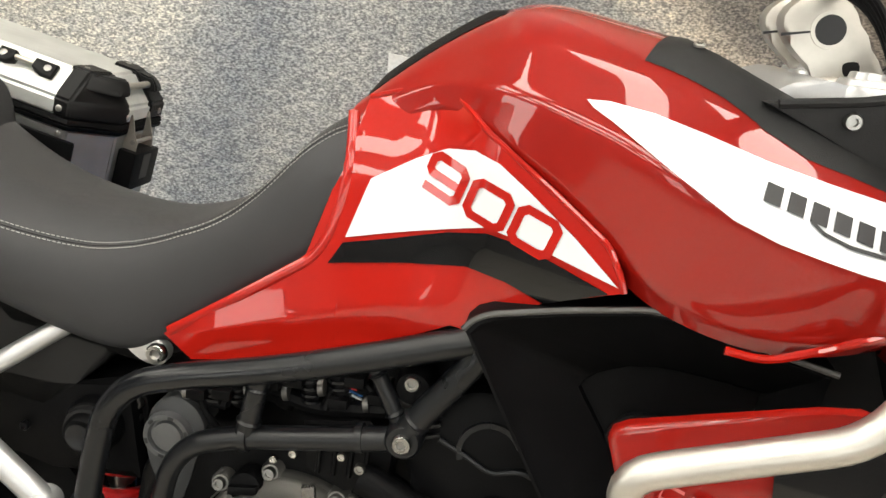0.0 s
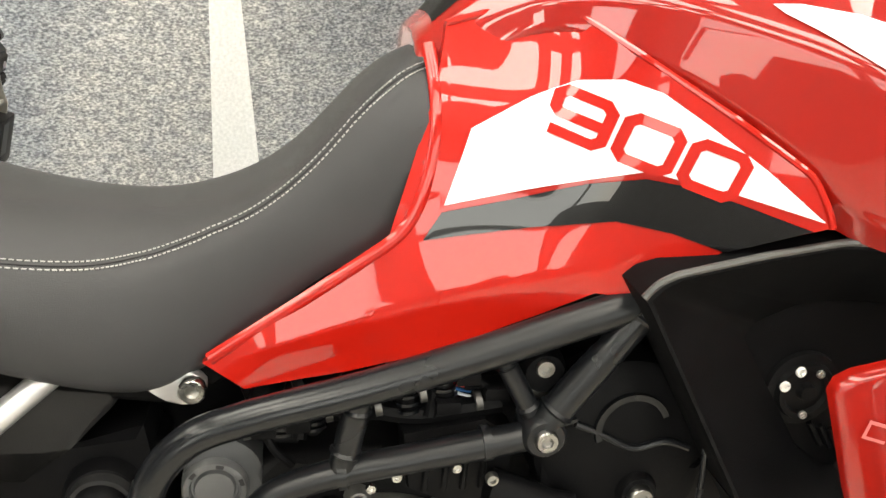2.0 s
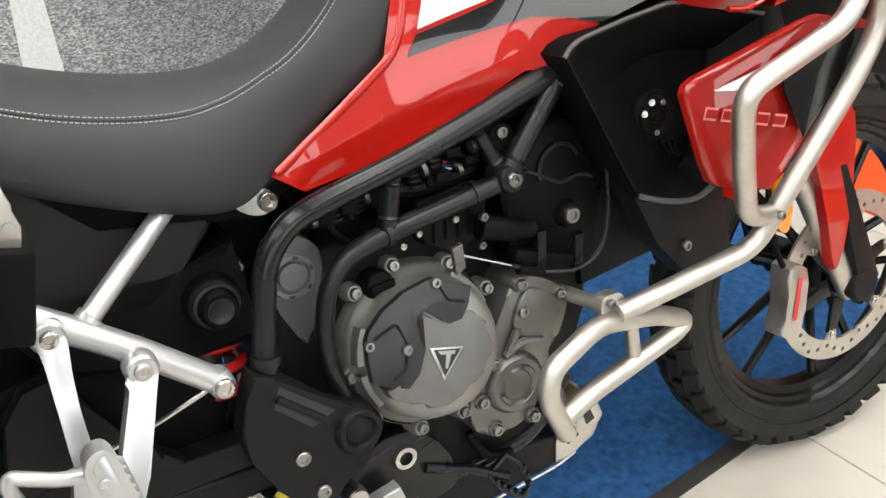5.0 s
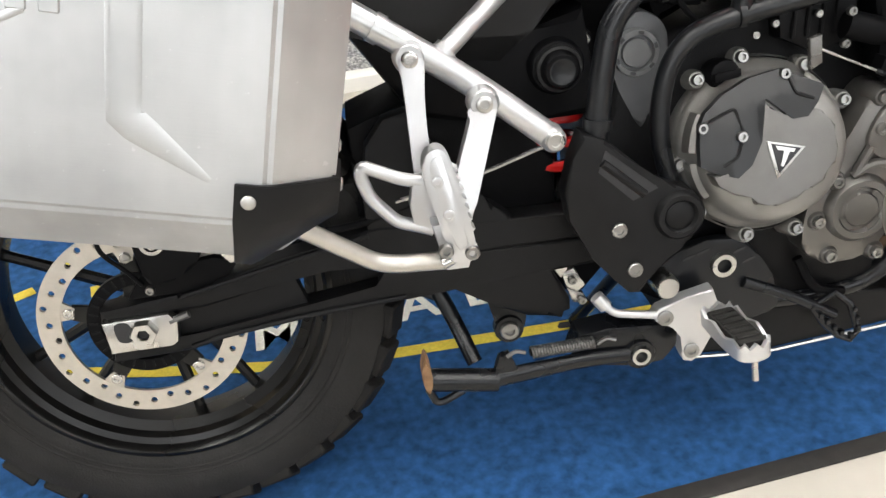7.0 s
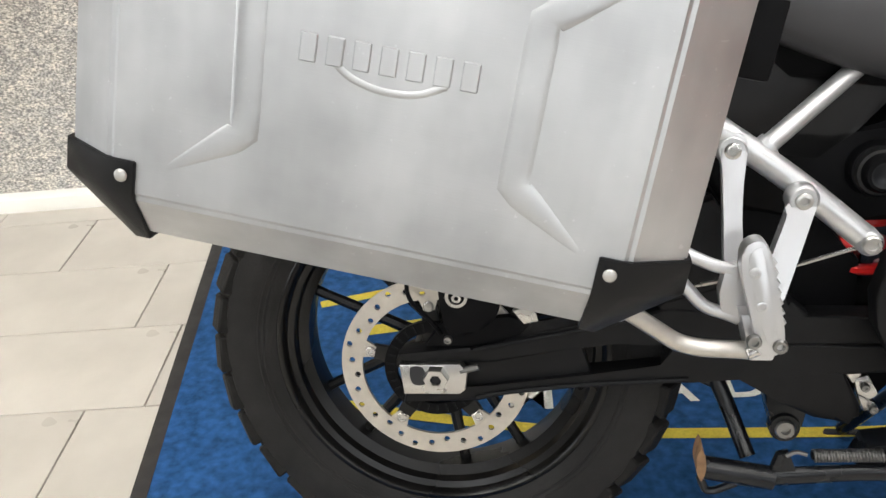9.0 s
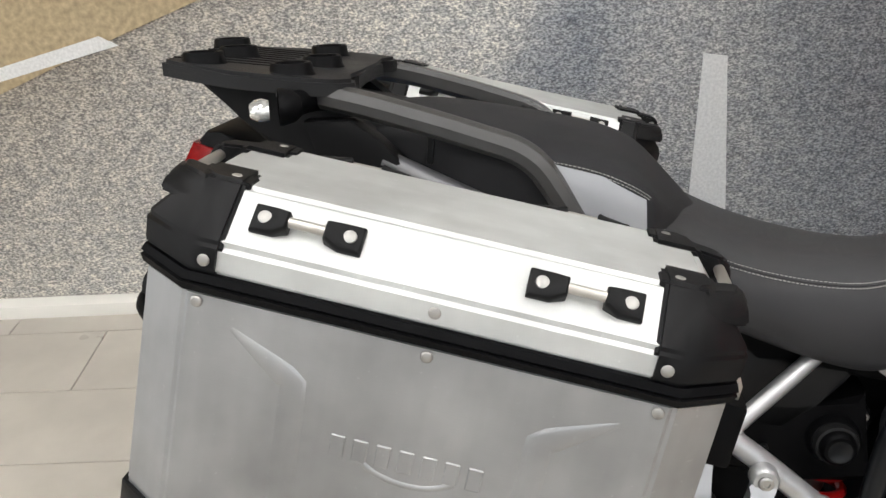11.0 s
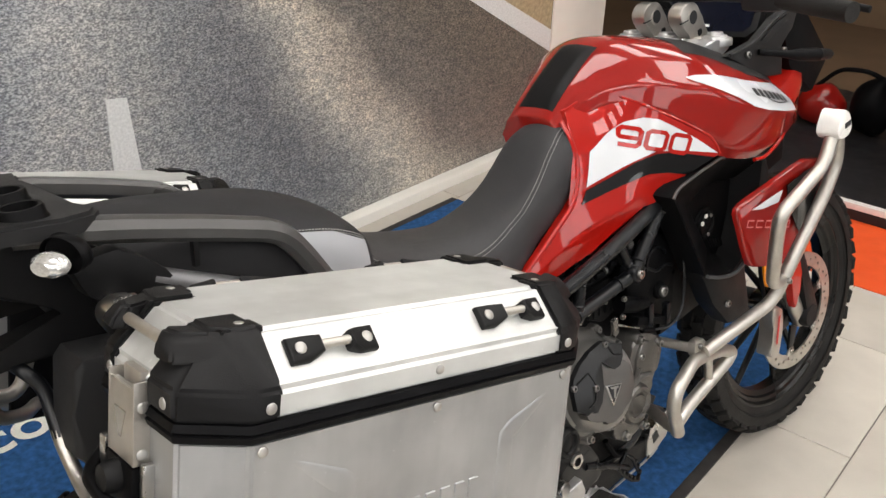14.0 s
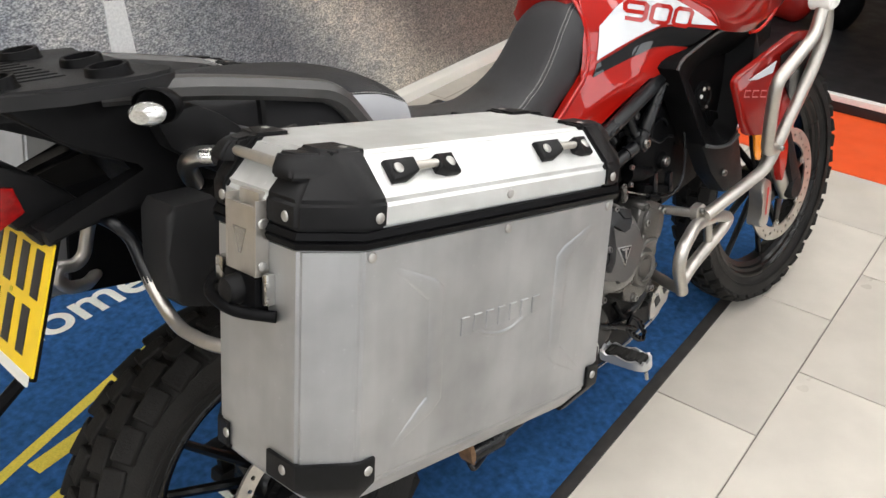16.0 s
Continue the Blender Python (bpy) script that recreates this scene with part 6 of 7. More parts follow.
bolts([(1.179, -0.190, 0.774), (1.166, -0.190, 0.760)], fan, PAPERWHITE, r=0.005, h=0.003)
bolts([(1.199, -0.190, 0.771), (1.189, -0.190, 0.730)], fan, RIVET, r=0.004, h=0.003)
for k in range(5):
    b("fan_fin", tube([(1.205 + 0.012 * k, -0.180, 0.715 - 0.004 * k), (1.222 + 0.010 * k, -0.180, 0.690 - 0.003 * k)], 0.003, 0, 6), ENGDARK, parent=scoop)
b("scoop_trim", tube([(1.122, -0.232, 0.662), (1.165, -0.234, 0.645), (1.205, -0.236, 0.637), (1.228, -0.240, 0.640), (1.246, -0.245, 0.655)], 0.0042, 0.02, 8), BRACKET, parent=scoop)
b("lower_shroud", slab([(1.115, 0.665), (1.20, 0.632), (1.285, 0.650), (1.32, 0.49), (1.225, 0.51), (1.16, 0.58)], -0.225, -0.18, 0.008), SATIN, "matt black lower shroud")
bolts([(1.212, -0.227, 0.566)], r=0.008)
def y_front(x, z):
    return -0.284 - 0.30 * min(0.16, max(0.0, x - 1.160))


fp = b("front_panel", slab([(1.148, 0.802), (1.152, 0.813), (1.165, 0.821), (1.308, 0.877), (1.338, 0.882), (1.437, 0.862), (1.431, 0.822), (1.300, 0.690), (1.276, 0.656), (1.203, 0.671), (1.190, 0.680), (1.178, 0.712)], 0.0, 0.014, 0.006, top=y_front), DEEPRED, "glossy red radiator side panel")
b("white_decal", slab([(1.190, 0.803), (1.268, 0.830), (1.258, 0.806), (1.215, 0.800)], 0.0, 0.003, top=lambda x, z: y_front(x, z) - 0.0015), WHITE, parent=fp)
b("black_decal", slab([(1.280, 0.838), (1.34, 0.860), (1.420, 0.853), (1.415, 0.828), (1.318, 0.725), (1.285, 0.79)], 0.0, 0.003, top=lambda x, z: y_front(x, z) - 0.0015), GLOSSBLACK, parent=fp)
marks("badge", (1.172, 0.777), (1.292, 0.750), 5, 0.017, lambda x, z: y_front(x, z) - 0.0026, 0.0, mat("pale_red_print", (0.62, 0.16, 0.15), 0.3, 0, 0.05, 20), "pale outline lettering mark", fp)
marks("badge_face", (1.174, 0.7765), (1.290, 0.7505), 5, 0.011, lambda x, z: y_front(x, z) - 0.0032, 0.0, DEEPRED, "", fp)
# added dark filler, keeps the gap under the nose dark
b("nose_filler", slab([(1.30, 0.93), (1.46, 0.955), (1.60, 0.93), (1.58, 0.80), (1.40, 0.76), (1.31, 0.80)], -0.150, 0.06, 0.01), DARKPL, "black filler added to darken the gap under the nose")
# crash bars
CR = 0.0145
b("crash_bar", tube([(1.366, -0.369, 0.950), (1.362, -0.370, 0.925), (1.330, -0.372, 0.876), (1.152, -0.375, 0.818), (1.178, -0.355, 0.74), (1.222, -0.327, 0.632), (1.284, -0.318, 0.621)], CR, 0.032, 16), STAINLESS, "satin stainless crash bar")
b("crash_bar", tube([(1.392, -0.366, 0.945), (1.415, -0.362, 0.870), (1.385, -0.352, 0.797), (1.290, -0.320, 0.630), (1.264, -0.306, 0.573), (1.115, -0.286, 0.542), (1.045, -0.276, 0.528)], CR, 0.035, 16), STAINLESS, "satin stainless lower crash bar")
b("crash_bar", tube([(0.958, -0.271, 0.372), (0.917, -0.287, 0.450), (0.924, -0.289, 0.490), (1.014, -0.272, 0.519), (1.130, -0.262, 0.494), (1.184, -0.259, 0.468), (1.160, -0.260, 0.453), (1.0, -0.268, 0.416), (0.955, -0.271, 0.397)], CR, 0.028, 16), STAINLESS, "satin stainless lower crash bar loop")
b("crash_bar", tube([(1.075, -0.266, 0.505), (1.085, -0.263, 0.436)], 0.010, 0, 12), STAINLESS, "satin stainless crash bar brace")
b("crash_bar", tube([(0.957, -0.270, 0.378), (0.99, -0.22, 0.36), (1.03, -0.15, 0.35)], 0.013, 0.03, 14), STAINLESS, "satin stainless crash bar mount")
b("bar_clamp", slab(curve_poly([(1.026, 0.550), (1.056, 0.551), (1.068, 0.528), (1.048, 0.512), (1.026, 0.522)], 3), -0.268, -0.250, 0.003), STAINLESS, "clamp plate")
b("clamp_stem", tube([(1.045, -0.262, 0.530), (1.03, -0.12, 0.520)], 0.011, 0, 12), STAINLESS, "crash bar mounting stem")
bolts([(1.279, -0.334, 0.624), (1.037, -0.270, 0.542), (1.056, -0.270, 0.528)], r=0.0065)
lampc = b("bar_end_cap", slab(curve_poly([(1.344, 0.946), (1.366, 0.984), (1.394, 0.978), (1.410, 0.946), (1.396, 0.928), (1.362, 0.926)], 3), -0.392, -0.345, 0.008), PAPERWHITE, "white plastic crash bar end")
# black sheet on the cap for the slot's shade
b("cap_slot_shade", slab([(1.372, 0.958), (1.398, 0.962), (1.396, 0.951), (1.374, 0.947)], -0.3935, -0.385), INK_AND_SHADE, parent=lampc)

# front end: forks, mudguard, caliper, reflector
for s in (1, -1):
    dy = -0.085 * s
    yc = mid(1.5)
    f = b("fork_leg", tube([(1.345, yc + dy, 1.09), (1.53, yc + dy, 0.62)], 0.027, 0, 18), SATIN, "black upside-down fork leg")
    b("fork_slider", tube([(1.520, yc + dy, 0.62), (1.560, yc + dy - 0.002, 0.555), (1.685, -0.08 + dy, 0.33)], 0.021, 0, 16), STAINLESS if s > 0 else SATIN, parent=f)
    b("fork_guard", slab([(1.585, 0.60), (1.61, 0.60), (1.73, 0.36), (1.69, 0.31)], yc + dy - 0.045 if s > 0 else yc + dy + 0.02, yc + dy - 0.02 if s > 0 else yc + dy + 0.045, 0.008), SATIN, parent=f)
    b("axle_clamp", lathe([(0, -0.03), (0.03, -0.03), (0.034, -0.024), (0.034, 0.03)], 1.69, 0.352, 22, at=-0.08 + dy), SATIN, parent=f)
b("reflector", slab(curve_poly([(1.450, 0.592), (1.474, 0.600), (1.486, 0.575), (1.490, 0.52), (1.478, 0.502), (1.452, 0.528)], 3), -0.185, -0.170, 0.004), AMBER, "amber side reflector")
b("brake_caliper", slab(curve_poly([(1.478, 0.442), (1.520, 0.434), (1.524, 0.385), (1.514, 0.312), (1.470, 0.320), (1.480, 0.37)], 3), -0.200, -0.160, 0.006), STAINLESS, "silver front brake caliper with red lettering mark")
b("caliper_mark", band([(1.503, 0.422), (1.495, 0.345)], 0.010, lambda x, z: -0.2015, 0.0), SHOCKRED)
b("front_hose", tube([(1.44, -0.17, 0.66), (1.44, -0.18, 0.54), (1.46, -0.185, 0.47), (1.49, -0.18, 0.43)], 0.005, 0.03, 8), DARKPL, "black front brake hose")
b("front_mudguard", shell([[(1.69 + 0.385 * math.cos(a), -0.08 + 0.0, 0.355 + 0.385 * math.sin(a)), (1.69 + 0.383 * math.cos(a), -0.135, 0.355 + 0.383 * math.sin(a)), (1.69 + 0.365 * math.cos(a), -0.15, 0.355 + 0.365 * math.sin(a))] for a in (radians(v) for v in range(104, 152, 8))]), RED, "red front mudguard", sub=1)
b("fork_shield", slab(curve_poly([(1.50, 0.705), (1.60, 0.705), (1.625, 0.64), (1.627, 0.50), (1.614, 0.41), (1.592, 0.425), (1.553, 0.57), (1.503, 0.66)], 2), -0.192, -0.172, 0.006), RED, "red fork shield")

# handlebar end: cowl, clamps, bar
cow = b("cowl", slab([(1.242, 1.106), (1.30, 1.114), (1.353, 1.122), (1.428, 1.160), (1.485, 1.174), (1.532, 1.162), (1.515, 1.128), (1.462, 1.100), (1.475, 1.030), (1.410, 1.035), (1.337, 1.066)], -0.195, -0.178, 0.005), COVERPL, "dark grey instrument cowl")
b("cowl_rib", tube([(1.255, -0.194, 1.106), (1.35, -0.195, 1.119), (1.426, -0.195, 1.156), (1.484, -0.195, 1.169)], 0.0045, 0.03, 8), COVERPL, parent=cow)
b("cowl_step", slab([(1.372, 1.118), (1.432, 1.150), (1.478, 1.160), (1.488, 1.148), (1.445, 1.138), (1.395, 1.112)], -0.199, -0.192, 0.002), COVERPL, parent=cow)
bolts([(1.318, -0.197, 1.098), (1.47, -0.197, 1.085)], cow, r=0.008)
b("top_yoke", slab(curve_poly([(1.255, 1.105), (1.295, 1.128), (1.355, 1.118), (1.365, 1.10), (1.285, 1.085)], 3), -0.125, 0.15, 0.006), SILVER, "silver top yoke")
for x, y in ((1.353, -0.097), (1.330, 0.014), (1.345, 0.124)):
    b("fork_cap", lathe([(0, 0.010), (0.010, 0.010), (0.011, 0.016), (0.017, 0.016), (0.019, 0.010), (0.026, 0.009), (0.028, 0.004), (0.036, 0.003), (0.038, 0.0), (0.038, -0.012)], 0, 0, 28), SILVER, "silver fork cap").matrix_basis = pose(x, y, 1.122, 90, 0, 0)
for yy in (-0.060, 0.036):
    ri = b("bar_riser", slab(curve_poly([(1.271, 1.184), (1.283, 1.200), (1.302, 1.207), (1.325, 1.206), (1.341, 1.193), (1.350, 1.170), (1.370, 1.150), (1.381, 1.128), (1.378, 1.110), (1.330, 1.110), (1.313, 1.130), (1.292, 1.147), (1.276, 1.165)], 2), yy - 0.004, yy + 0.030, 0.005), STAINLESS, "silver handlebar riser")
    # bore, split and pocket: dark sheets on the solid riser paint their shade
    b("riser_bore_shade", lathe([(0, -0.0046), (0.0152, -0.0046), (0.0156, -0.003)], 1.3175, 1.1745, 28, at=yy), INK_AND_SHADE, parent=ri)
    b("bore_rim", lathe([(0.0150, -0.0052), (0.0190, -0.0052), (0.0195, -0.002)], 1.3175, 1.1745, 28, at=yy), STAINLESS, parent=ri)
    b("riser_split_shade", slab([(1.272, 1.164), (1.300, 1.170), (1.300, 1.172), (1.272, 1.167)], yy - 0.0048, yy), INK_AND_SHADE, parent=ri)
    b("riser_pocket_shade", slab(curve_poly([(1.336, 1.143), (1.350, 1.146), (1.352, 1.134), (1.340, 1.131)], 3), yy - 0.0046, yy), ENGDARK, parent=ri)
    b("riser_foot", slab(curve_poly([(1.318, 1.128), (1.345, 1.128), (1.384, 1.124), (1.392, 1.105), (1.315, 1.105)], 2), yy - 0.014, yy + 0.038, 0.005), STAINLESS, parent=ri)
    bolts([(1.356, yy - 0.015, 1.116)], ri, r=0.007, h=0.004)
b("handlebar", tube([(1.19, -0.46, 1.208), (1.240, -0.28, 1.228), (1.318, -0.12, 1.222), (1.318, 0.12, 1.222), (1.28, 0.24, 1.262), (1.22, 0.42, 1.258)], 0.014, 0.06, 12), SATIN, "black tapered handlebar")
b("grip", tube([(1.232, -0.315, 1.224), (1.188, -0.475, 1.206)], 0.0195, 0, 14), RUBBER, "black rubber grip")
b("switch_box", box(1.215, 1.275, -0.32, -0.235, 1.200, 1.256, 0.014), COVERPL, "black switch housing")
b("brake_lever", tube([(1.28, -0.235, 1.228), (1.32, -0.30, 1.221), (1.295, -0.46, 1.198)], 0.007, 0.03, 10, flat=0.6), SATIN, "black brake lever")
for k in range(4):
    b("control_cable", tube([(1.29, 0.26 + 0.01 * k, 1.25), (1.36, 0.20, 1.262 - 0.008 * k), (1.40, 0.08, 1.215 - 0.006 * k), (1.42, -0.02 + 0.012 * k, 1.12)], 0.004, 0.05, 8), DARKPL, "black control cable" if k == 0 else "")
ir = b("front_indicator", tube([(1.36, -0.20, 1.098), (1.42, -0.25, 1.085), (1.50, -0.262, 1.074)], lambda u: 0.007 + 0.008 * u, 0.02, 10), DARKPL, "black front indicator")
b("lens", tube([(1.50, -0.262, 1.074), (1.545, -0.266, 1.068), (1.560, -0.267, 1.066)], lambda u: 0.014 - 0.009 * u * u, 0, 10), SATIN, "smoked indicator lens", parent=ir)
dash = b("dashboard", slab([(0.0, 0.0), (0.25, 0.0), (0.27, 0.02), (0.25, 0.155), (0.02, 0.155), (-0.01, 0.03)], -0.022, 0.0, 0.005), SATIN, "black dash housing")
dash.matrix_basis = pose(1.43, 0.115, 1.105, 0, 0, -90) @ pose(0, 0, 0, -42, 0, 0)
b("dash_screen", slab([(0.012, 0.014), (0.240, 0.014), (0.252, 0.03), (0.238, 0.145), (0.026, 0.145), (0.008, 0.04)], -0.0228, -0.020), mat("navy_glass", (0.003, 0.004, 0.010), 0.25, 0, 0.1, 8, spec=0.15), "glossy navy dash screen", parent=dash)
b("dash_mark", slab([(0.105, 0.024), (0.150, 0.024), (0.147, 0.031), (0.108, 0.031)], -0.0234, -0.0222), PAPERWHITE, "plain pale mark", parent=dash)
b("screen_frame", slab([(1.55, 1.14), (1.62, 1.20), (1.80, 1.02), (1.72, 0.94), (1.60, 1.02)], -0.15, 0.02, 0.02), DARKPL, "black headlight shell")
b("windscreen_bracket", tube([(1.50, -0.17, 1.12), (1.55, -0.17, 1.25), (1.50, -0.15, 1.40)], 0.010, 0.03, 8), DARKPL)

# tail: rack, grab rails, lights, plate
def plan(poly, z0, z1, tilt=0.0, bev=0.0):
    """A plate from a polygon in x, y; tilt raises it towards the rear."""
    bm = bmesh.new()
    lo_ = [bm.verts.new((x, y, z0 - tilt * x)) for x, y in poly]
    hi_ = [bm.verts.new((x, y, z1 - tilt * x)) for x, y in poly]
    top_ = bm.faces.new(hi_)
    bm.faces.new(lo_[::-1])
    for i in range(len(poly)):
        bm.faces.new((lo_[i], lo_[(i + 1) % len(poly)], hi_[(i + 1) % len(poly)], hi_[i]))
    if bev:
        bmesh.ops.bevel(bm, geom=list(top_.edges), offset=bev, segments=2, affect="EDGES")
    return bm


rack = b("luggage_rack", plan([(-0.345, -0.125), (-0.30, -0.150), (-0.235, -0.178), (-0.13, -0.182), (-0.092, -0.168), (-0.078, -0.146), (-0.084, -0.120), (-0.098, -0.112), (-0.098, -0.092), (-0.088, -0.080), (-0.092, -0.02), (-0.092, 0.05), (-0.088, 0.078), (-0.100, 0.090), (-0.100, 0.110), (-0.084, 0.125), (-0.080, 0.150), (-0.13, 0.165), (-0.235, 0.155), (-0.30, 0.120), (-0.345, 0.100)], 1.104, 1.126, 0.10, 0.005), COVERPL, "black ribbed plastic luggage plate")
for yy in range(9):
    b("rack_rib", tube([(-0.34, -0.096 + 0.024 * yy, 1.1585), (-0.20, -0.096 + 0.024 * yy, 1.1445)], 0.003, 0, 6), DARKPL, parent=rack)
for x, y in ((-0.163, -0.138), (-0.150, -0.035), (-0.177, 0.105), (-0.292, -0.110), (-0.280, -0.010), (-0.325, 0.085)):
    o = b("rack_boss", lathe([(0.032, 0.0), (0.0285, 0.005), (0.0272, 0.015), (0.0255, 0.0172), (0.0210, 0.0168), (0.0195, 0.005), (0, 0.005)], 0, 0, 28), DARKPL, "black round mounting boss", parent=rack)
    o.matrix_basis = pose(x, y, 1.122 - 0.10 * x, 90, 0, 0)
def sweep(pts, section, fillet=0.03, n=5):
    """Carries a closed outline (across, up) along a path, upright."""
    path = smooth_path(pts, fillet, n)
    bm, rings = bmesh.new(), []
    for i, p in enumerate(path):
        d = (path[min(i + 1, len(path) - 1)] - path[max(i - 1, 0)]).normalized()
        side = Vector((0, 1, 0))
        side = (side - d * side.dot(d)).normalized()
        up = side.cross(d) * (-1 if side.cross(d).dot(Vector((0.4, 0, 1))) < 0 else 1)
        rings.append([bm.verts.new(p + side * u + up * v) for u, v in section])
    for a, c in zip(rings, rings[1:]):
        for i in range(len(section)):
            bm.faces.new((a[i], a[(i + 1) % len(section)], c[(i + 1) % len(section)], c[i]))
    bm.faces.new(rings[0][::-1])
    bm.faces.new(rings[-1])
    return bm


RAIL = [(-0.020, -0.010), (-0.021, 0.002), (-0.013, 0.013), (-0.002, 0.016), (0.012, 0.015), (0.019, 0.008), (0.019, -0.008), (0.010, -0.016), (-0.010, -0.017)]
for s in (1, -1):
    bm = sweep([(-0.175, -0.128, 1.122), (-0.122, -0.150, 1.116), (-0.06, -0.163, 1.104), (0.04, -0.170, 1.077), (0.131, -0.174, 1.049), (0.158, -0.175, 1.030), (0.182, -0.175, 0.995), (0.212, -0.174, 0.945), (0.238, -0.172, 0.905)], RAIL, 0.03)
    rl = b("grab_rail", flip(bm) if s < 0 else bm, GREYPL, "dark grey moulded grab rail", smooth=35)
    if s > 0:
        bm = slab([(0.02, 1.070), (0.028, 1.068), (0.024, 1.03), (0.016, 1.03)], -0.178, -0.168, 0.002)
        b("rail_stay", bm, SATIN, parent=rl)
b("tail_unit", shell([[(x, mid(x), z), (x, -w, z - 0.008), (x, -w - 0.008, z - 0.03), (x, -w + 0.02, z - d)] for x, z, w, d in ((-0.30, 1.128, 0.03, 0.03), (-0.24, 1.124, 0.06, 0.05), (-0.12, 1.105, 0.085, 0.12), (0.0, 1.08, 0.105, 0.20), (0.16, 1.0, 0.11, 0.22))]), COVERPL, "black tail fairing", sub=1)
for s in (1, -1):
    bm = slab([(-0.305, 1.136), (-0.25, 1.146), (-0.129, 1.115), (-0.074, 1.071), (-0.029, 1.033), (0.06, 0.99), (0.03, 0.94), (-0.06, 0.949), (-0.094, 0.967), (-0.223, 0.963), (-0.287, 0.950), (-0.291, 0.974), (-0.122, 1.005), (-0.149, 1.017), (-0.213, 1.051), (-0.246, 1.083)], -0.122, -0.085, 0.006)
    b("tail_arm", flip(bm) if s < 0 else bm, SATIN, "black moulded tail arm")
    bm = slab([(-0.300, 0.968), (-0.239, 0.978), (-0.112, 1.000), (0.0, 0.985), (0.0, 0.93), (-0.081, 0.955), (-0.208, 0.952), (-0.290, 0.948)], -0.104, -0.066, 0.006)
    b("plate_arm", flip(bm) if s < 0 else bm, SATIN, "black number plate arm")
b("light_housing", slab(curve_poly([(-0.334, 1.040), (-0.299, 1.052), (-0.257, 1.024), (-0.212, 0.975), (-0.245, 0.950), (-0.300, 0.962)], 2), -0.062, 0.072, 0.008), SATIN, "black light housing")
b("tail_light", slab([(-0.340, 1.038), (-0.292, 1.022), (-0.286, 0.986), (-0.324, 0.972), (-0.358, 0.984), (-0.360, 1.004)], -0.068, 0.078, 0.005), REDLENS, "red tail light")
b("tail_inner", slab([(-0.20, 1.09), (0.10, 1.05), (0.16, 0.92), (0.02, 0.86), (-0.10, 0.93), (-0.15, 1.02)], -0.075, 0.085, 0.01), DARKPL, "black inner tail shell")
npm = pose(-0.279, -0.118, 0.949, 0, 0, 0) @ pose(0, 0, 0, 0, 25.5, -2)
pl = b("number_plate", box(-0.003, 0.0, 0.0, 0.23, -0.178, 0.0, 0.0), PLATE, "yellow number plate with dark bars")
pl.matrix_basis = npm
for y0, y1, z0, z1 in [(0.022 + 0.050 * k, 0.048 + 0.050 * k, -0.080, -0.016) for k in range(4)] + [(0.040 + 0.055 * k, 0.066 + 0.055 * k, -0.160, -0.096) for k in range(3)]:
    b("plate_bar", box(-0.0042, -0.003, y0, y1, z0, z1), INK_AND_SHADE, parent=pl)
b("plate_strip", box(-0.004, -0.001, 0.012, 0.23, -0.194, -0.178), PAPERWHITE, "white strip below the plate", parent=pl)
b("plate_rivet", box(-0.005, -0.003, 0.108, 0.114, -0.091, -0.085), MATYELLOW, parent=pl)
b("plate_backing", box(0.001, 0.010, 0.01, 0.22, -0.188, 0.01, 0.003), DARKPL, "black plate backing", parent=pl)
b("rear_reflector", slab([(-0.415, 0.708), (-0.404, 0.710), (-0.402, 0.684), (-0.413, 0.682)], -0.040, 0.045, 0.003), REDLENS, "dark red rear reflector")
b("reflector_arm", tube([(-0.33, 0.0, 0.74), (-0.404, 0.0, 0.696)], 0.010, 0, 8), DARKPL)
ind = b("indicator", tube([(-0.105, -0.11, 1.105), (-0.132, -0.150, 1.110), (-0.148, -0.200, 1.110)], 0.016, 0.02, 12), DARKPL, "black indicator stalk with clear lens")
o = b("indicator_cover", lathe([(0, -0.020), (0.012, -0.019), (0.021, -0.010), (0.024, 0.002), (0.023, 0.006)], 0, 0, 20), DARKPL, "black indicator cover", parent=ind)
o.matrix_basis = pose(-0.150, -0.220, 1.110, 0, 0, 110) @ Matrix.Diagonal((1.5, 1.1, 0.95, 1))
o = b("lens", lathe([(0, -0.016), (0.012, -0.015), (0.019, -0.008), (0.021, 0.0), (0.018, 0.008), (0, 0.012)], 0, 0, 20), CLEARLENS, "clear indicator lens", parent=ind)
o.matrix_basis = pose(-0.172, -0.236, 1.108, 0, 0, -70) @ Matrix.Diagonal((1.25, 1.0, 0.70, 1))
# silencer
sil = b("silencer", tube([(0.36, -0.172, 0.825), (0.155, -0.168, 0.938), (0.06, -0.168, 0.985), (0.0, -0.168, 1.014), (-0.04, -0.168, 1.034)], lambda u: 0.0185 - 0.004 * u, 0.03, 24), SILENCER, "satin stainless exhaust silencer")
b("tailpipe", tube([(-0.085, -0.140, 0.972), (-0.104, -0.166, 1.006), (-0.104, -0.182, 1.020), (-0.096, -0.198, 1.025), (-0.085, -0.212, 1.024)], 0.0135, 0.016, 22), STEEL, "polished curved tailpipe", parent=sil)
# black disc over the closed pipe end paints the shade in its mouth
b("pipe_mouth_shade", tube([(-0.0855, -0.2115, 1.024), (-0.0842, -0.2132, 1.0238)], 0.0115, 0, 18), INK_AND_SHADE, parent=sil)
b("tail_side_panel", slab(curve_poly([(-0.140, 1.085), (-0.078, 1.086), (-0.045, 1.064), (-0.022, 1.042), (-0.006, 1.016), (0.002, 0.990), (-0.020, 0.970), (-0.070, 0.990), (-0.125, 1.040)], 1), -0.182, -0.150, 0.006), SATIN, "black tail side panel over the silencer")
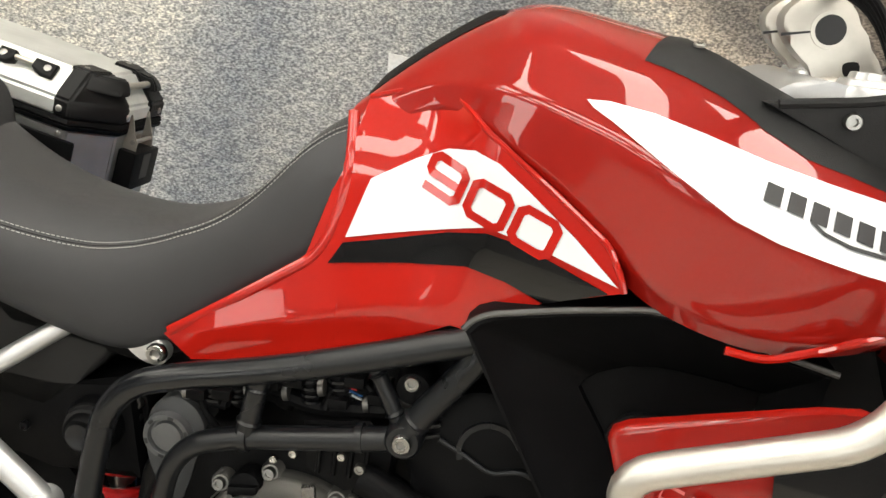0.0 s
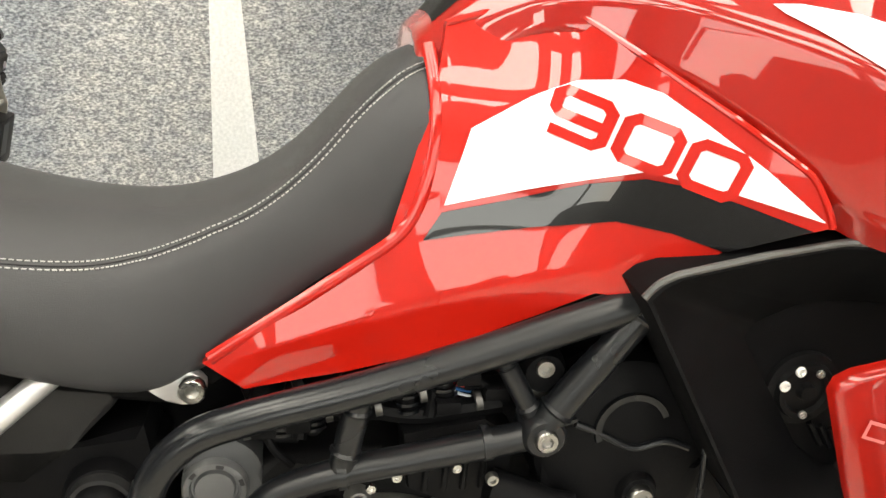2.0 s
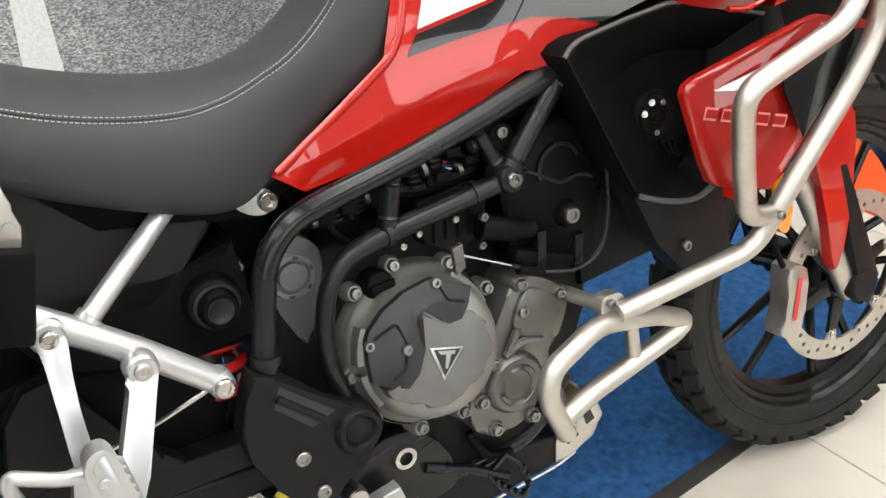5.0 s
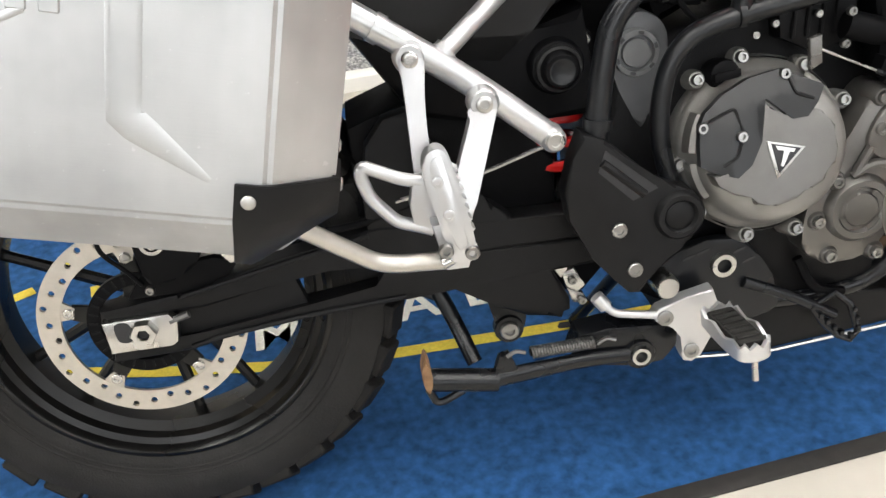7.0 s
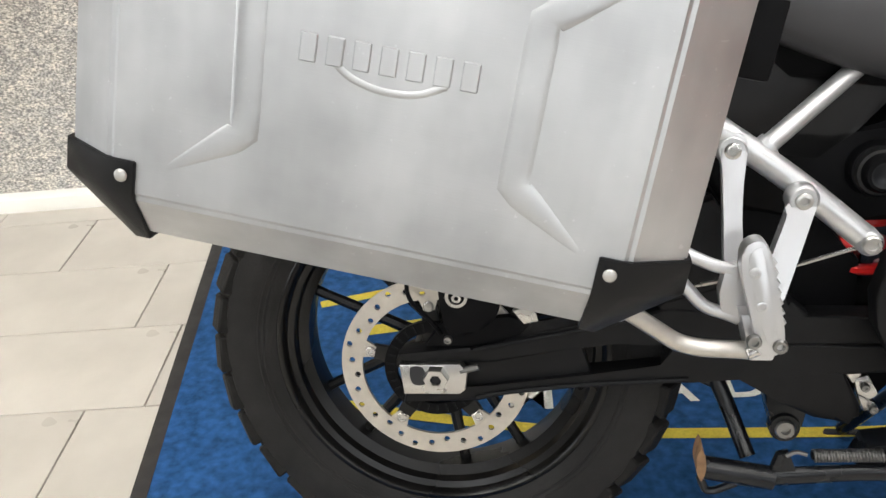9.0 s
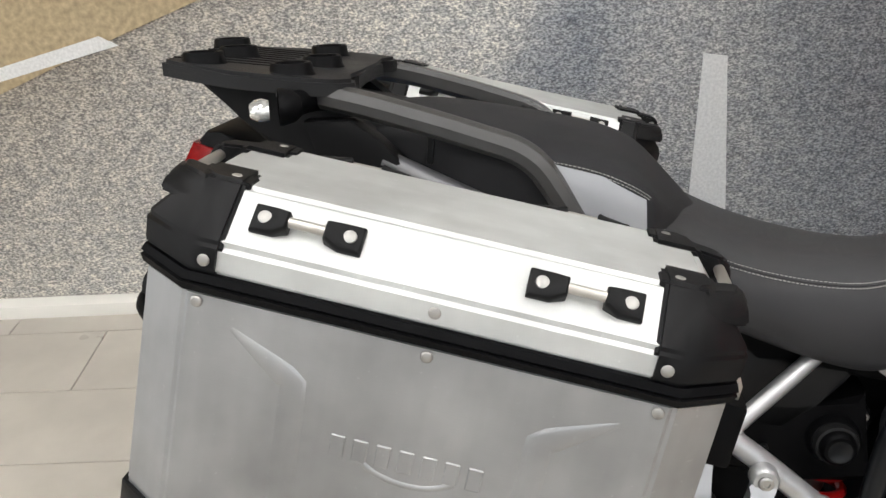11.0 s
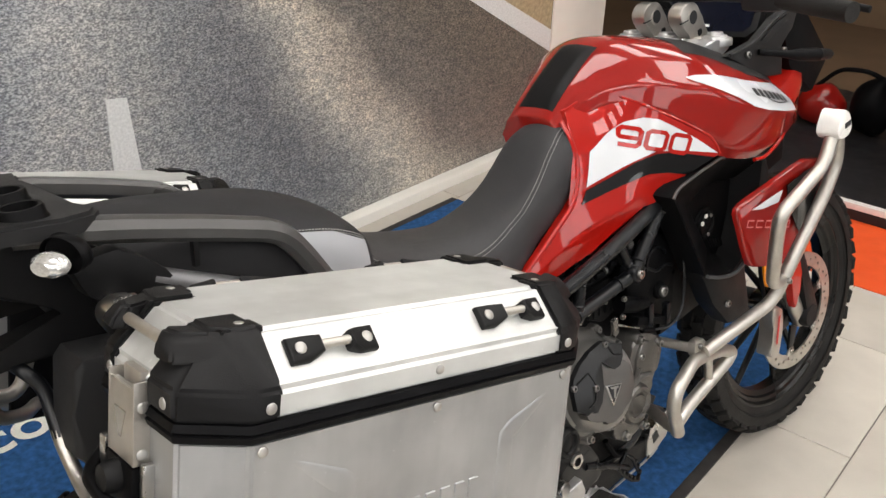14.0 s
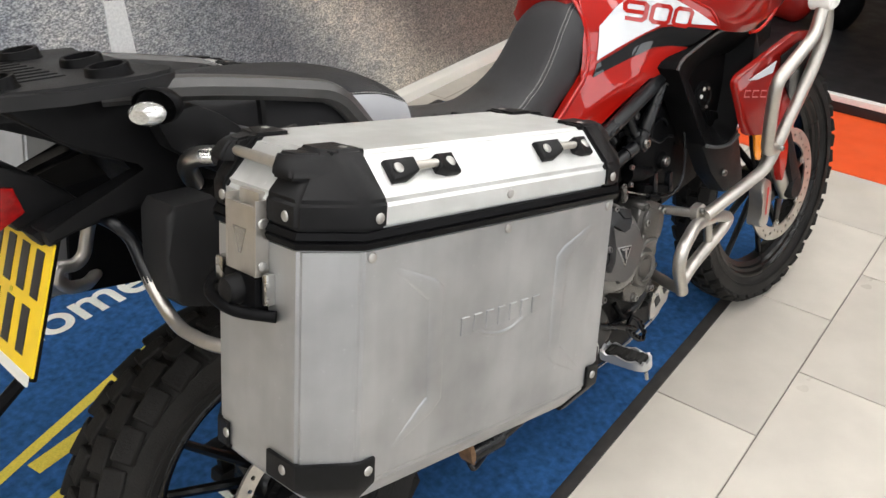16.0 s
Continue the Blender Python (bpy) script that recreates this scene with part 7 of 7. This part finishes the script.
b("heat_box", slab([(-0.170, 0.968), (-0.158, 0.980), (-0.098, 0.972), (-0.060, 0.90), (-0.100, 0.805), (-0.175, 0.840), (-0.190, 0.860), (-0.182, 0.915)], -0.215, -0.145, 0.010), COVERPL, "black plastic guard box")

# ---- panniers ----
FACE0, FACE1, END0, END1, OUTER, INNER = -0.339, 0.100, -0.392, 0.151, -0.567, -0.316


def pannier(s):
    """An aluminium side case; s = -1 on the bike's right, 1 on its left."""
    case = base("pannier_box", "brushed aluminium pannier with black corner guards, hung beside the rear wheel", "pannier", LEANT @ pose(0, 0, 0, 0, 11.5, 0) @ pose(-0.115, 0, 0.82, 0, 1.3, 0) @ pose(0.115, 0, -0.82), "panniers")

    def fy(y):
        return y if s < 0 else -y - 0.02

    def p(name, bm, material, label="", parent=None, smooth=40, mirrored=True):
        if mirrored and s > 0:
            for v in bm.verts:
                v.co.y = fy(v.co.y)
            bmesh.ops.reverse_faces(bm, faces=bm.faces[:])
        return part(name, bm, material, parent or case, label, smooth)

    def prism(levels, bev=0.004):
        bm = bmesh.new()
        rows = [[bm.verts.new((u, y, w)) for u, y in pts] for w, pts in levels]
        for a, c in zip(rows, rows[1:]):
            for i in range(len(a)):
                bm.faces.new((a[i], a[(i + 1) % len(a)], c[(i + 1) % len(a)], c[i]))
        bm.faces.new(rows[0][::-1])
        bm.faces.new(rows[-1])
        if bev:
            bmesh.ops.bevel(bm, geom=bm.edges[:], offset=bev, segments=2, affect="EDGES")
        return bm

    def two(pts):
        """The outer half of an outline and its mirror image across the case's middle."""
        return pts + [(u, OUTER + INNER - y) for u, y in pts[::-1]]

    def ring(o):
        outer = [(END0 - o, -0.530 - o * 0.4), (FACE0 - o * 0.4, OUTER - o), (FACE1 + o * 0.4, OUTER - o), (END1 + o, -0.530 - o * 0.4)]
        return outer + [(END1 + o, -0.384 + o * 0.4), (FACE1 + o * 0.4, INNER + o), (FACE0 - o * 0.4, INNER + o), (END0 - o, -0.384 + o * 0.4)]

    low = two([(-0.352, -0.510), (-0.328, -0.530), (0.089, -0.530), (0.114, -0.510)])
    top = two([(-0.352, -0.500), (-0.330, -0.524), (0.090, -0.524), (0.112, -0.500)])
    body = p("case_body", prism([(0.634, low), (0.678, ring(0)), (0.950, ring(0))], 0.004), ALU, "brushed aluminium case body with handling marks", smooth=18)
    p("gasket", prism([(0.949, ring(0.003)), (0.956, ring(0.006)), (0.958, ring(0.003)), (0.960, ring(0.006)), (0.967, ring(0.003))], 0), DARKPL, "black rubber lid gasket")
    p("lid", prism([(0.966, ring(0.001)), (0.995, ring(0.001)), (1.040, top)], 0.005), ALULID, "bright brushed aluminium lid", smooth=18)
    # pressed ribs and mark on the outer face
    for k, pts in enumerate(([(-0.292, 0.920), (-0.229, 0.882), (-0.225, 0.752), (-0.288, 0.710)], [(0.060, 0.919), (-0.003, 0.883), (-0.003, 0.752), (0.058, 0.710)])):
        path = []
        for a, c in zip(pts, pts[1:]):
            path += [Vector((a[0] + (c[0] - a[0]) * q / 8, OUTER + 0.0003, a[1] + (c[1] - a[1]) * q / 8)) for q in range(8)]
        path.append(Vector((pts[-1][0], OUTER + 0.0003, pts[-1][1])))
        p("pressed_rib", tube(path, lambda t: 0.003 + 0.010 * min(1.0, 3.6 * t, 3.6 * (1 - t)), 0, 14, flat=0.15), ALU, parent=body)
    for k in range(7):
        u = -0.187 + 0.0215 * k
        p("embossed_bar", box(u, u + 0.014, OUTER - 0.0016, OUTER + 0.002, 0.819, 0.842, 0.0010, seg=1), ALU, "plain embossed mark", parent=body, smooth=10)
    p("embossed_bar", tube([(-0.160, OUTER, 0.824), (-0.146, OUTER, 0.813), (-0.120, OUTER, 0.806), (-0.090, OUTER, 0.808), (-0.068, OUTER, 0.820)], 0.0030, 0.02, 8, flat=0.35), ALU, parent=body)
    # lid corner caps
    for sg, e, f, inner in ((1, END1, FACE1, 0), (-1, END0, FACE0, 0), (1, END1, FACE1, 1), (-1, END0, FACE0, 1)):
        def my(y):
            return OUTER + INNER - y if inner else y

        def pq(name, bm, material, label="", parent=None):
            if inner:
                for v in bm.verts:
                    v.co.y = my(v.co.y)
                bmesh.ops.reverse_faces(bm, faces=bm.faces[:])
            return p(name, bm, material, label, parent)


        yb = -0.499 if inner else -0.530

        def cap(o, inset=0.0):
            a = f - sg * 0.030
            return [(a, OUTER - o + inset), (f, OUTER - o + inset), (e + sg * o - sg * inset * 0.9, yb - o * 0.4 + inset * (0.2 if inner else 0.45)), (e + sg * o - sg * inset * 0.9, -0.478), (a, -0.478)]
        g = pq("corner_guard", prism([(0.9675, cap(0.004)), (0.997, cap(0.005)), (1.044, cap(0.004, 0.045))], 0.004), SATIN, "black plastic lid corner guard")
        pq("guard_horn", prism([(1.016, [(f + sg * 0.002, -0.545), (e + sg * 0.001, -0.518), (e + sg * 0.004, -0.488), (e - sg * 0.01, -0.478), (f - sg * 0.012, -0.50)]), (1.030, [(f + sg * 0.002, -0.536), (e - sg * 0.003, -0.512), (e + sg * 0.001, -0.486), (e - sg * 0.01, -0.478), (f - sg * 0.012, -0.50)]), (1.0405, [(f - sg * 0.002, -0.526), (e - sg * 0.014, -0.505), (e - sg * 0.008, -0.484), (e - sg * 0.014, -0.478), (f - sg * 0.012, -0.50)])], 0.003), SATIN, parent=g)
        pq("top_guard", prism([(1.036, [(f - sg * 0.034, -0.525), (f + sg * 0.010, -0.525), (f + sg * 0.016, -0.488), (f - sg * 0.034, -0.498)]), (1.0425, [(f - sg * 0.034, -0.524), (f + sg * 0.008, -0.524), (f + sg * 0.014, -0.490), (f - sg * 0.034, -0.500)])], 0.001), SATIN, parent=g)
        if not inner:
            p("tie_bar", tube([(e - sg * 0.012, -0.380, 1.028), (e - sg * 0.012, -0.502, 1.026)], 0.0058, 0, 12), STAINLESS, "silver tie-down bar")
        # lower guards
        a = f - sg * 0.024
        lg = [(a, OUTER - 0.004), (f + sg * 0.001, OUTER - 0.004), (e + sg * 0.004, yb - 0.002), (e + sg * 0.004, -0.480), (a, -0.480)]
        ll = [(a, -0.530), (f - sg * 0.010, -0.530), (f - sg * 0.004, -0.520), (f - sg * 0.004, -0.500), (a, -0.500)]
        pq("foot_guard", prism([(0.628, ll), (0.680, lg), (0.710, lg)], 0.0008), SATIN, "black plastic lower corner guard")
        for u, y, w in ((f - sg * 0.013, OUTER - 0.005, 0.697), (f - sg * 0.012, OUTER - 0.001, 0.939), (f - sg * 0.016, OUTER - 0.006, 0.981)):
            pq("rivet", lathe([(0, -0.0018), (0.0042, -0.0017), (0.0055, -0.0008), (0.0058, 0.0)], u, w, 16, at=y), RIVET, "round steel rivet")
        for y in (-0.511,):
            o = p("rivet", lathe([(0, -0.0018), (0.0042, -0.0017), (0.0055, -0.0008), (0.0058, 0.0)], 0, 0, 16), RIVET, mirrored=False)
            o.matrix_basis = pose(f - sg * 0.016, fy(my(y)), 1.0428, -90, 0, 0)
        for y, w in ((yb + 0.016, 0.981), (yb + 0.018, 0.698)):
            o = p("rivet", lathe([(0, -0.0018), (0.0042, -0.0017), (0.0055, -0.0008), (0.0058, 0.0)], 0, 0, 16), RIVET, mirrored=False)
            o.matrix_basis = pose(e + sg * 0.005, fy(my(y)), w, 0, 0, 90 * sg)
    for w, u in ((0.939, -0.116), (0.981, -0.117)):
        p("rivet", lathe([(0, -0.0018), (0.0042, -0.0017), (0.0055, -0.0008), (0.0058, 0.0)], u, w, 16, at=OUTER - 0.001), RIVET)
    # tie-down loops on the sloping face and along the inner edge
    slope = math.degrees(math.atan2(0.043, 0.045))
    spots = [(-0.242, -0.5440, 1.0180, 90 - slope), (0.005, -0.5440, 1.0180, 90 - slope), (-0.238, -0.3430, 1.0225, slope - 90), (0.000, -0.3430, 1.0225, slope - 90)]
    for n, (u, y, w, tilt) in enumerate(spots):
        h = 0.0375
        loop = part("tie_loop", tube([(-h + 0.020, 0, 0.010), (h - 0.020, 0, 0.010)], 0.0048, 0, 12), STAINLESS, case, "silver tie-down bar between black feet")
        loop.matrix_basis = pose(u, fy(y), w, tilt if s < 0 else -tilt, 0, 0)
        for sg in (1, -1):
            fb = bmesh.new()
            q = [(h + 0.013, 0.0135), (h + 0.013, -0.0135), (h - 0.008, -0.0135), (h - 0.0215, -0.0085), (h - 0.0215, 0.0085), (h - 0.008, 0.0135)]
            rows_ = [[fb.verts.new((sg * a_, c_, -0.001)) for a_, c_ in q]]
            for k_, hh in ((1.0, 0.0055), (0.90, 0.0085)):
                rows_.append([fb.verts.new((sg * (h + (a_ - h) * k_), c_ * k_, hh if a_ > h - 0.015 else hh + 0.0085)) for a_, c_ in q])
            for r0, r1 in zip(rows_, rows_[1:]):
                for i in range(6):
                    fb.faces.new((r0[i], r0[(i + 1) % 6], r1[(i + 1) % 6], r1[i]))
            fb.faces.new(rows_[-1])
            fb.faces.new(rows_[0][::-1])
            bmesh.ops.bevel(fb, geom=[e for e in fb.edges if len(e.link_faces) == 2], offset=0.0014, segments=2, affect="EDGES", profile=0.6)
            part("loop_foot", fb, SATIN, loop, "black plastic foot")
            o = part("rivet", lathe([(0, -0.0016), (0.0050, -0.0016), (0.0060, -0.0010), (0.0063, 0.0)], 0, 0, 18), RIVET, loop)
            o.matrix_basis = pose(sg * (h + 0.001), 0.0, 0.0100, -90, 0, 0)
    # hinge and stop block on the front end, mounting plate on the inner side
    hg = p("hinge", box(END1 + 0.0005, END1 + 0.003, -0.470, -0.413, 0.905, 0.943, 0.001), STAINLESS, "folded steel hinge bracket")
    for y in (-0.472, -0.413):
        p("hinge_prong", slab([(END1 + 0.002, 0.925), (END1 + 0.026, 0.925), (END1 + 0.026, 0.940), (END1 + 0.018, 0.955), (END1 + 0.008, 0.985), (END1 + 0.005, 0.985), (END1 + 0.005, 0.940)], y, y + 0.003, 0.0008), STAINLESS, parent=hg)
    p("hinge_pin", tube([(END1 + 0.018, -0.474, 0.940), (END1 + 0.018, -0.408, 0.940)], 0.004, 0, 10), RIVET, parent=hg)
    blk = p("stop_block", box(END1 + 0.0005, END1 + 0.034, -0.486, -0.398, 0.858, 0.926, 0.005), DARKPL, "black plastic stop block")
    # black box set in the block's face paints the slot's shade
    p("block_slot_shade", box(END1 + 0.030, END1 + 0.0345, -0.455, -0.428, 0.876, 0.920), INK_AND_SHADE, parent=blk)
    p("mounting_plate", box(END0 + 0.11, END1 - 0.03, INNER + 0.002, INNER + 0.014, 0.650, 0.935, 0.004), DARKPL, "black mounting plate")
    # latch and lock on the rear end
    def bar(w0, w1, d0, d1, y0, y1, bev=0.002):
        return box(END0 - d1, END0 - d0, y0, y1, w0, w1, bev)

    y0, y1 = -0.480, -0.424
    lat = p("latch", bar(0.909, 0.983, 0.013, 0.016, y0, y1, 0.001), STAINLESS, "folded steel latch plate")
    for y in (y0, y1 - 0.003):
        p("latch_side", bar(0.909, 0.990, 0.0, 0.0165, y, y + 0.003, 0.001), STAINLESS, parent=lat)
    p("latch_hook", bar(0.972, 0.996, -0.004, 0.006, y0 + 0.010, y1 - 0.010), STAINLESS, parent=lat)
    p("latch_pin", tube([(END0 - 0.009, y0 + 0.002, 0.978), (END0 - 0.009, y1 - 0.002, 0.978)], 0.0035, 0, 10), RIVET, parent=lat)
    for w in (0.966, 0.920):
        o = p("rivet", lathe([(0, -0.0018), (0.0042, -0.0017), (0.0055, -0.0008), (0.0058, 0.0)], 0, 0, 16), RIVET, parent=lat, mirrored=False)
        o.matrix_basis = pose(END0 - 0.008, fy(y0 - 0.0005), w, 0, 0, 0 if s < 0 else 180)
    p("latch_mark", prism([(0.930, [(END0 - 0.0172, -0.453), (END0 - 0.0155, -0.453), (END0 - 0.0155, -0.449), (END0 - 0.0172, -0.449)]), (0.958, [(END0 - 0.0172, -0.463), (END0 - 0.0155, -0.463), (END0 - 0.0155, -0.439), (END0 - 0.0172, -0.439)])], 0), STEEL, "plain triangular mark", parent=lat)
    p("lock_body", bar(0.862, 0.908, -0.002, 0.018, -0.480, -0.420, 0.006), DARKPL, "black lock body")
    o = p("lock_knob", lathe([(0, -0.020), (0.013, -0.018), (0.016, -0.012), (0.017, 0.0)], 0, 0, 28), SATIN, "black lock knob", mirrored=False)
    o.matrix_basis = pose(END0 - 0.015, fy(-0.448), 0.890, 0, 0, -90)
    p("lock_lip", tube([(END0 - 0.004, -0.388, 0.892), (END0 - 0.034, -0.412, 0.880), (END0 - 0.034, -0.462, 0.871), (END0 - 0.002, -0.496, 0.868)], 0.0065, 0.02, 10), DARKPL, "black carry handle")
    p("catch", bar(0.880, 0.914, 0.0, 0.012, -0.492, -0.484), STEEL, "steel catch")
    p("catch", bar(0.884, 0.916, 0.0, 0.016, -0.416, -0.402), STEEL, "steel catch")
    return case


pannier(-1)
pannier(1)

# ---- things beyond the bike, at the room's far end ----
def far(name, bm, material, label, category, m=None):
    return thing(name, bm, material, label, category, ROOM if m is None else ROOM @ m)


tagged(room("floor_strip", box(2.68, 3.27, -2.2, 1.45, -0.004, 0.003), ORANGE), "bright orange vinyl floor strip", "floor strip")
dark = far("display_plinth", box(3.27, 5.04, -2.2, 2.6, 0.0, 0.05, 0.01), INK_AND_SHADE, "low black display plinth with a pale metal edge", "plinth")
part("edge_trim", box(3.262, 3.30, -2.2, 2.6, 0.05, 0.078, 0.004), PAPERWHITE, dark, "pale grey metal edge trim")
tagged(room("floor_strip", box(5.04, 7.0, -2.2, 4.2, -0.004, 0.02), TAN), "brown carpeted floor beyond the plinth", "floor strip")
desk = base("reception_desk", "desk with an orange beech top and white edge board", "desk", ROOM @ pose(3.45, 0.115, 0.05))
part("worktop", box(0.0, 0.80, -1.30, 0.0, 0.675, 0.700, 0.006), WOODTOP, desk)
part("front_board", box(0.01, 0.03, -1.29, -0.005, 0.625, 0.674, 0.003), PAPERWHITE, desk)
for x, y in ((0.06, -1.24), (0.74, -1.24), (0.06, -0.80), (0.74, -0.80)):
    part("desk_leg", box(x - 0.02, x + 0.02, y - 0.02, y + 0.02, 0.0, 0.675, 0.003), DIM, desk)
bag = base("kit_bag", "black kit bag with a red panel on the plinth", "bag", ROOM @ pose(4.3, 0.45, 0.05, 0, 0, 8))


def pouch(rx, ry, rz, cy, cz, seg=20):
    bm = bmesh.new()
    bmesh.ops.create_uvsphere(bm, u_segments=seg, v_segments=12, radius=1.0)
    for v in bm.verts:
        k = 1 + 0.06 * math.sin(5 * v.co.y + 3 * v.co.z)
        v.co = Vector((v.co.x * rx * k, cy + v.co.y * ry * k, cz + max(-0.92, v.co.z) * rz * k))
    return bm


part("bag_body", pouch(0.12, 0.115, 0.155, -0.13, 0.142), DARKPL, bag)
part("red_panel", pouch(0.10, 0.125, 0.115, 0.12, 0.106), DEEPRED, bag, "dark red fabric panel")
part("carry_strap", tube([(0.0, -0.20, 0.27), (-0.02, -0.08, 0.325), (-0.02, 0.06, 0.315), (0.0, 0.16, 0.20)], 0.012, 0.05, 8), DARKPL, bag, "black carry strap")
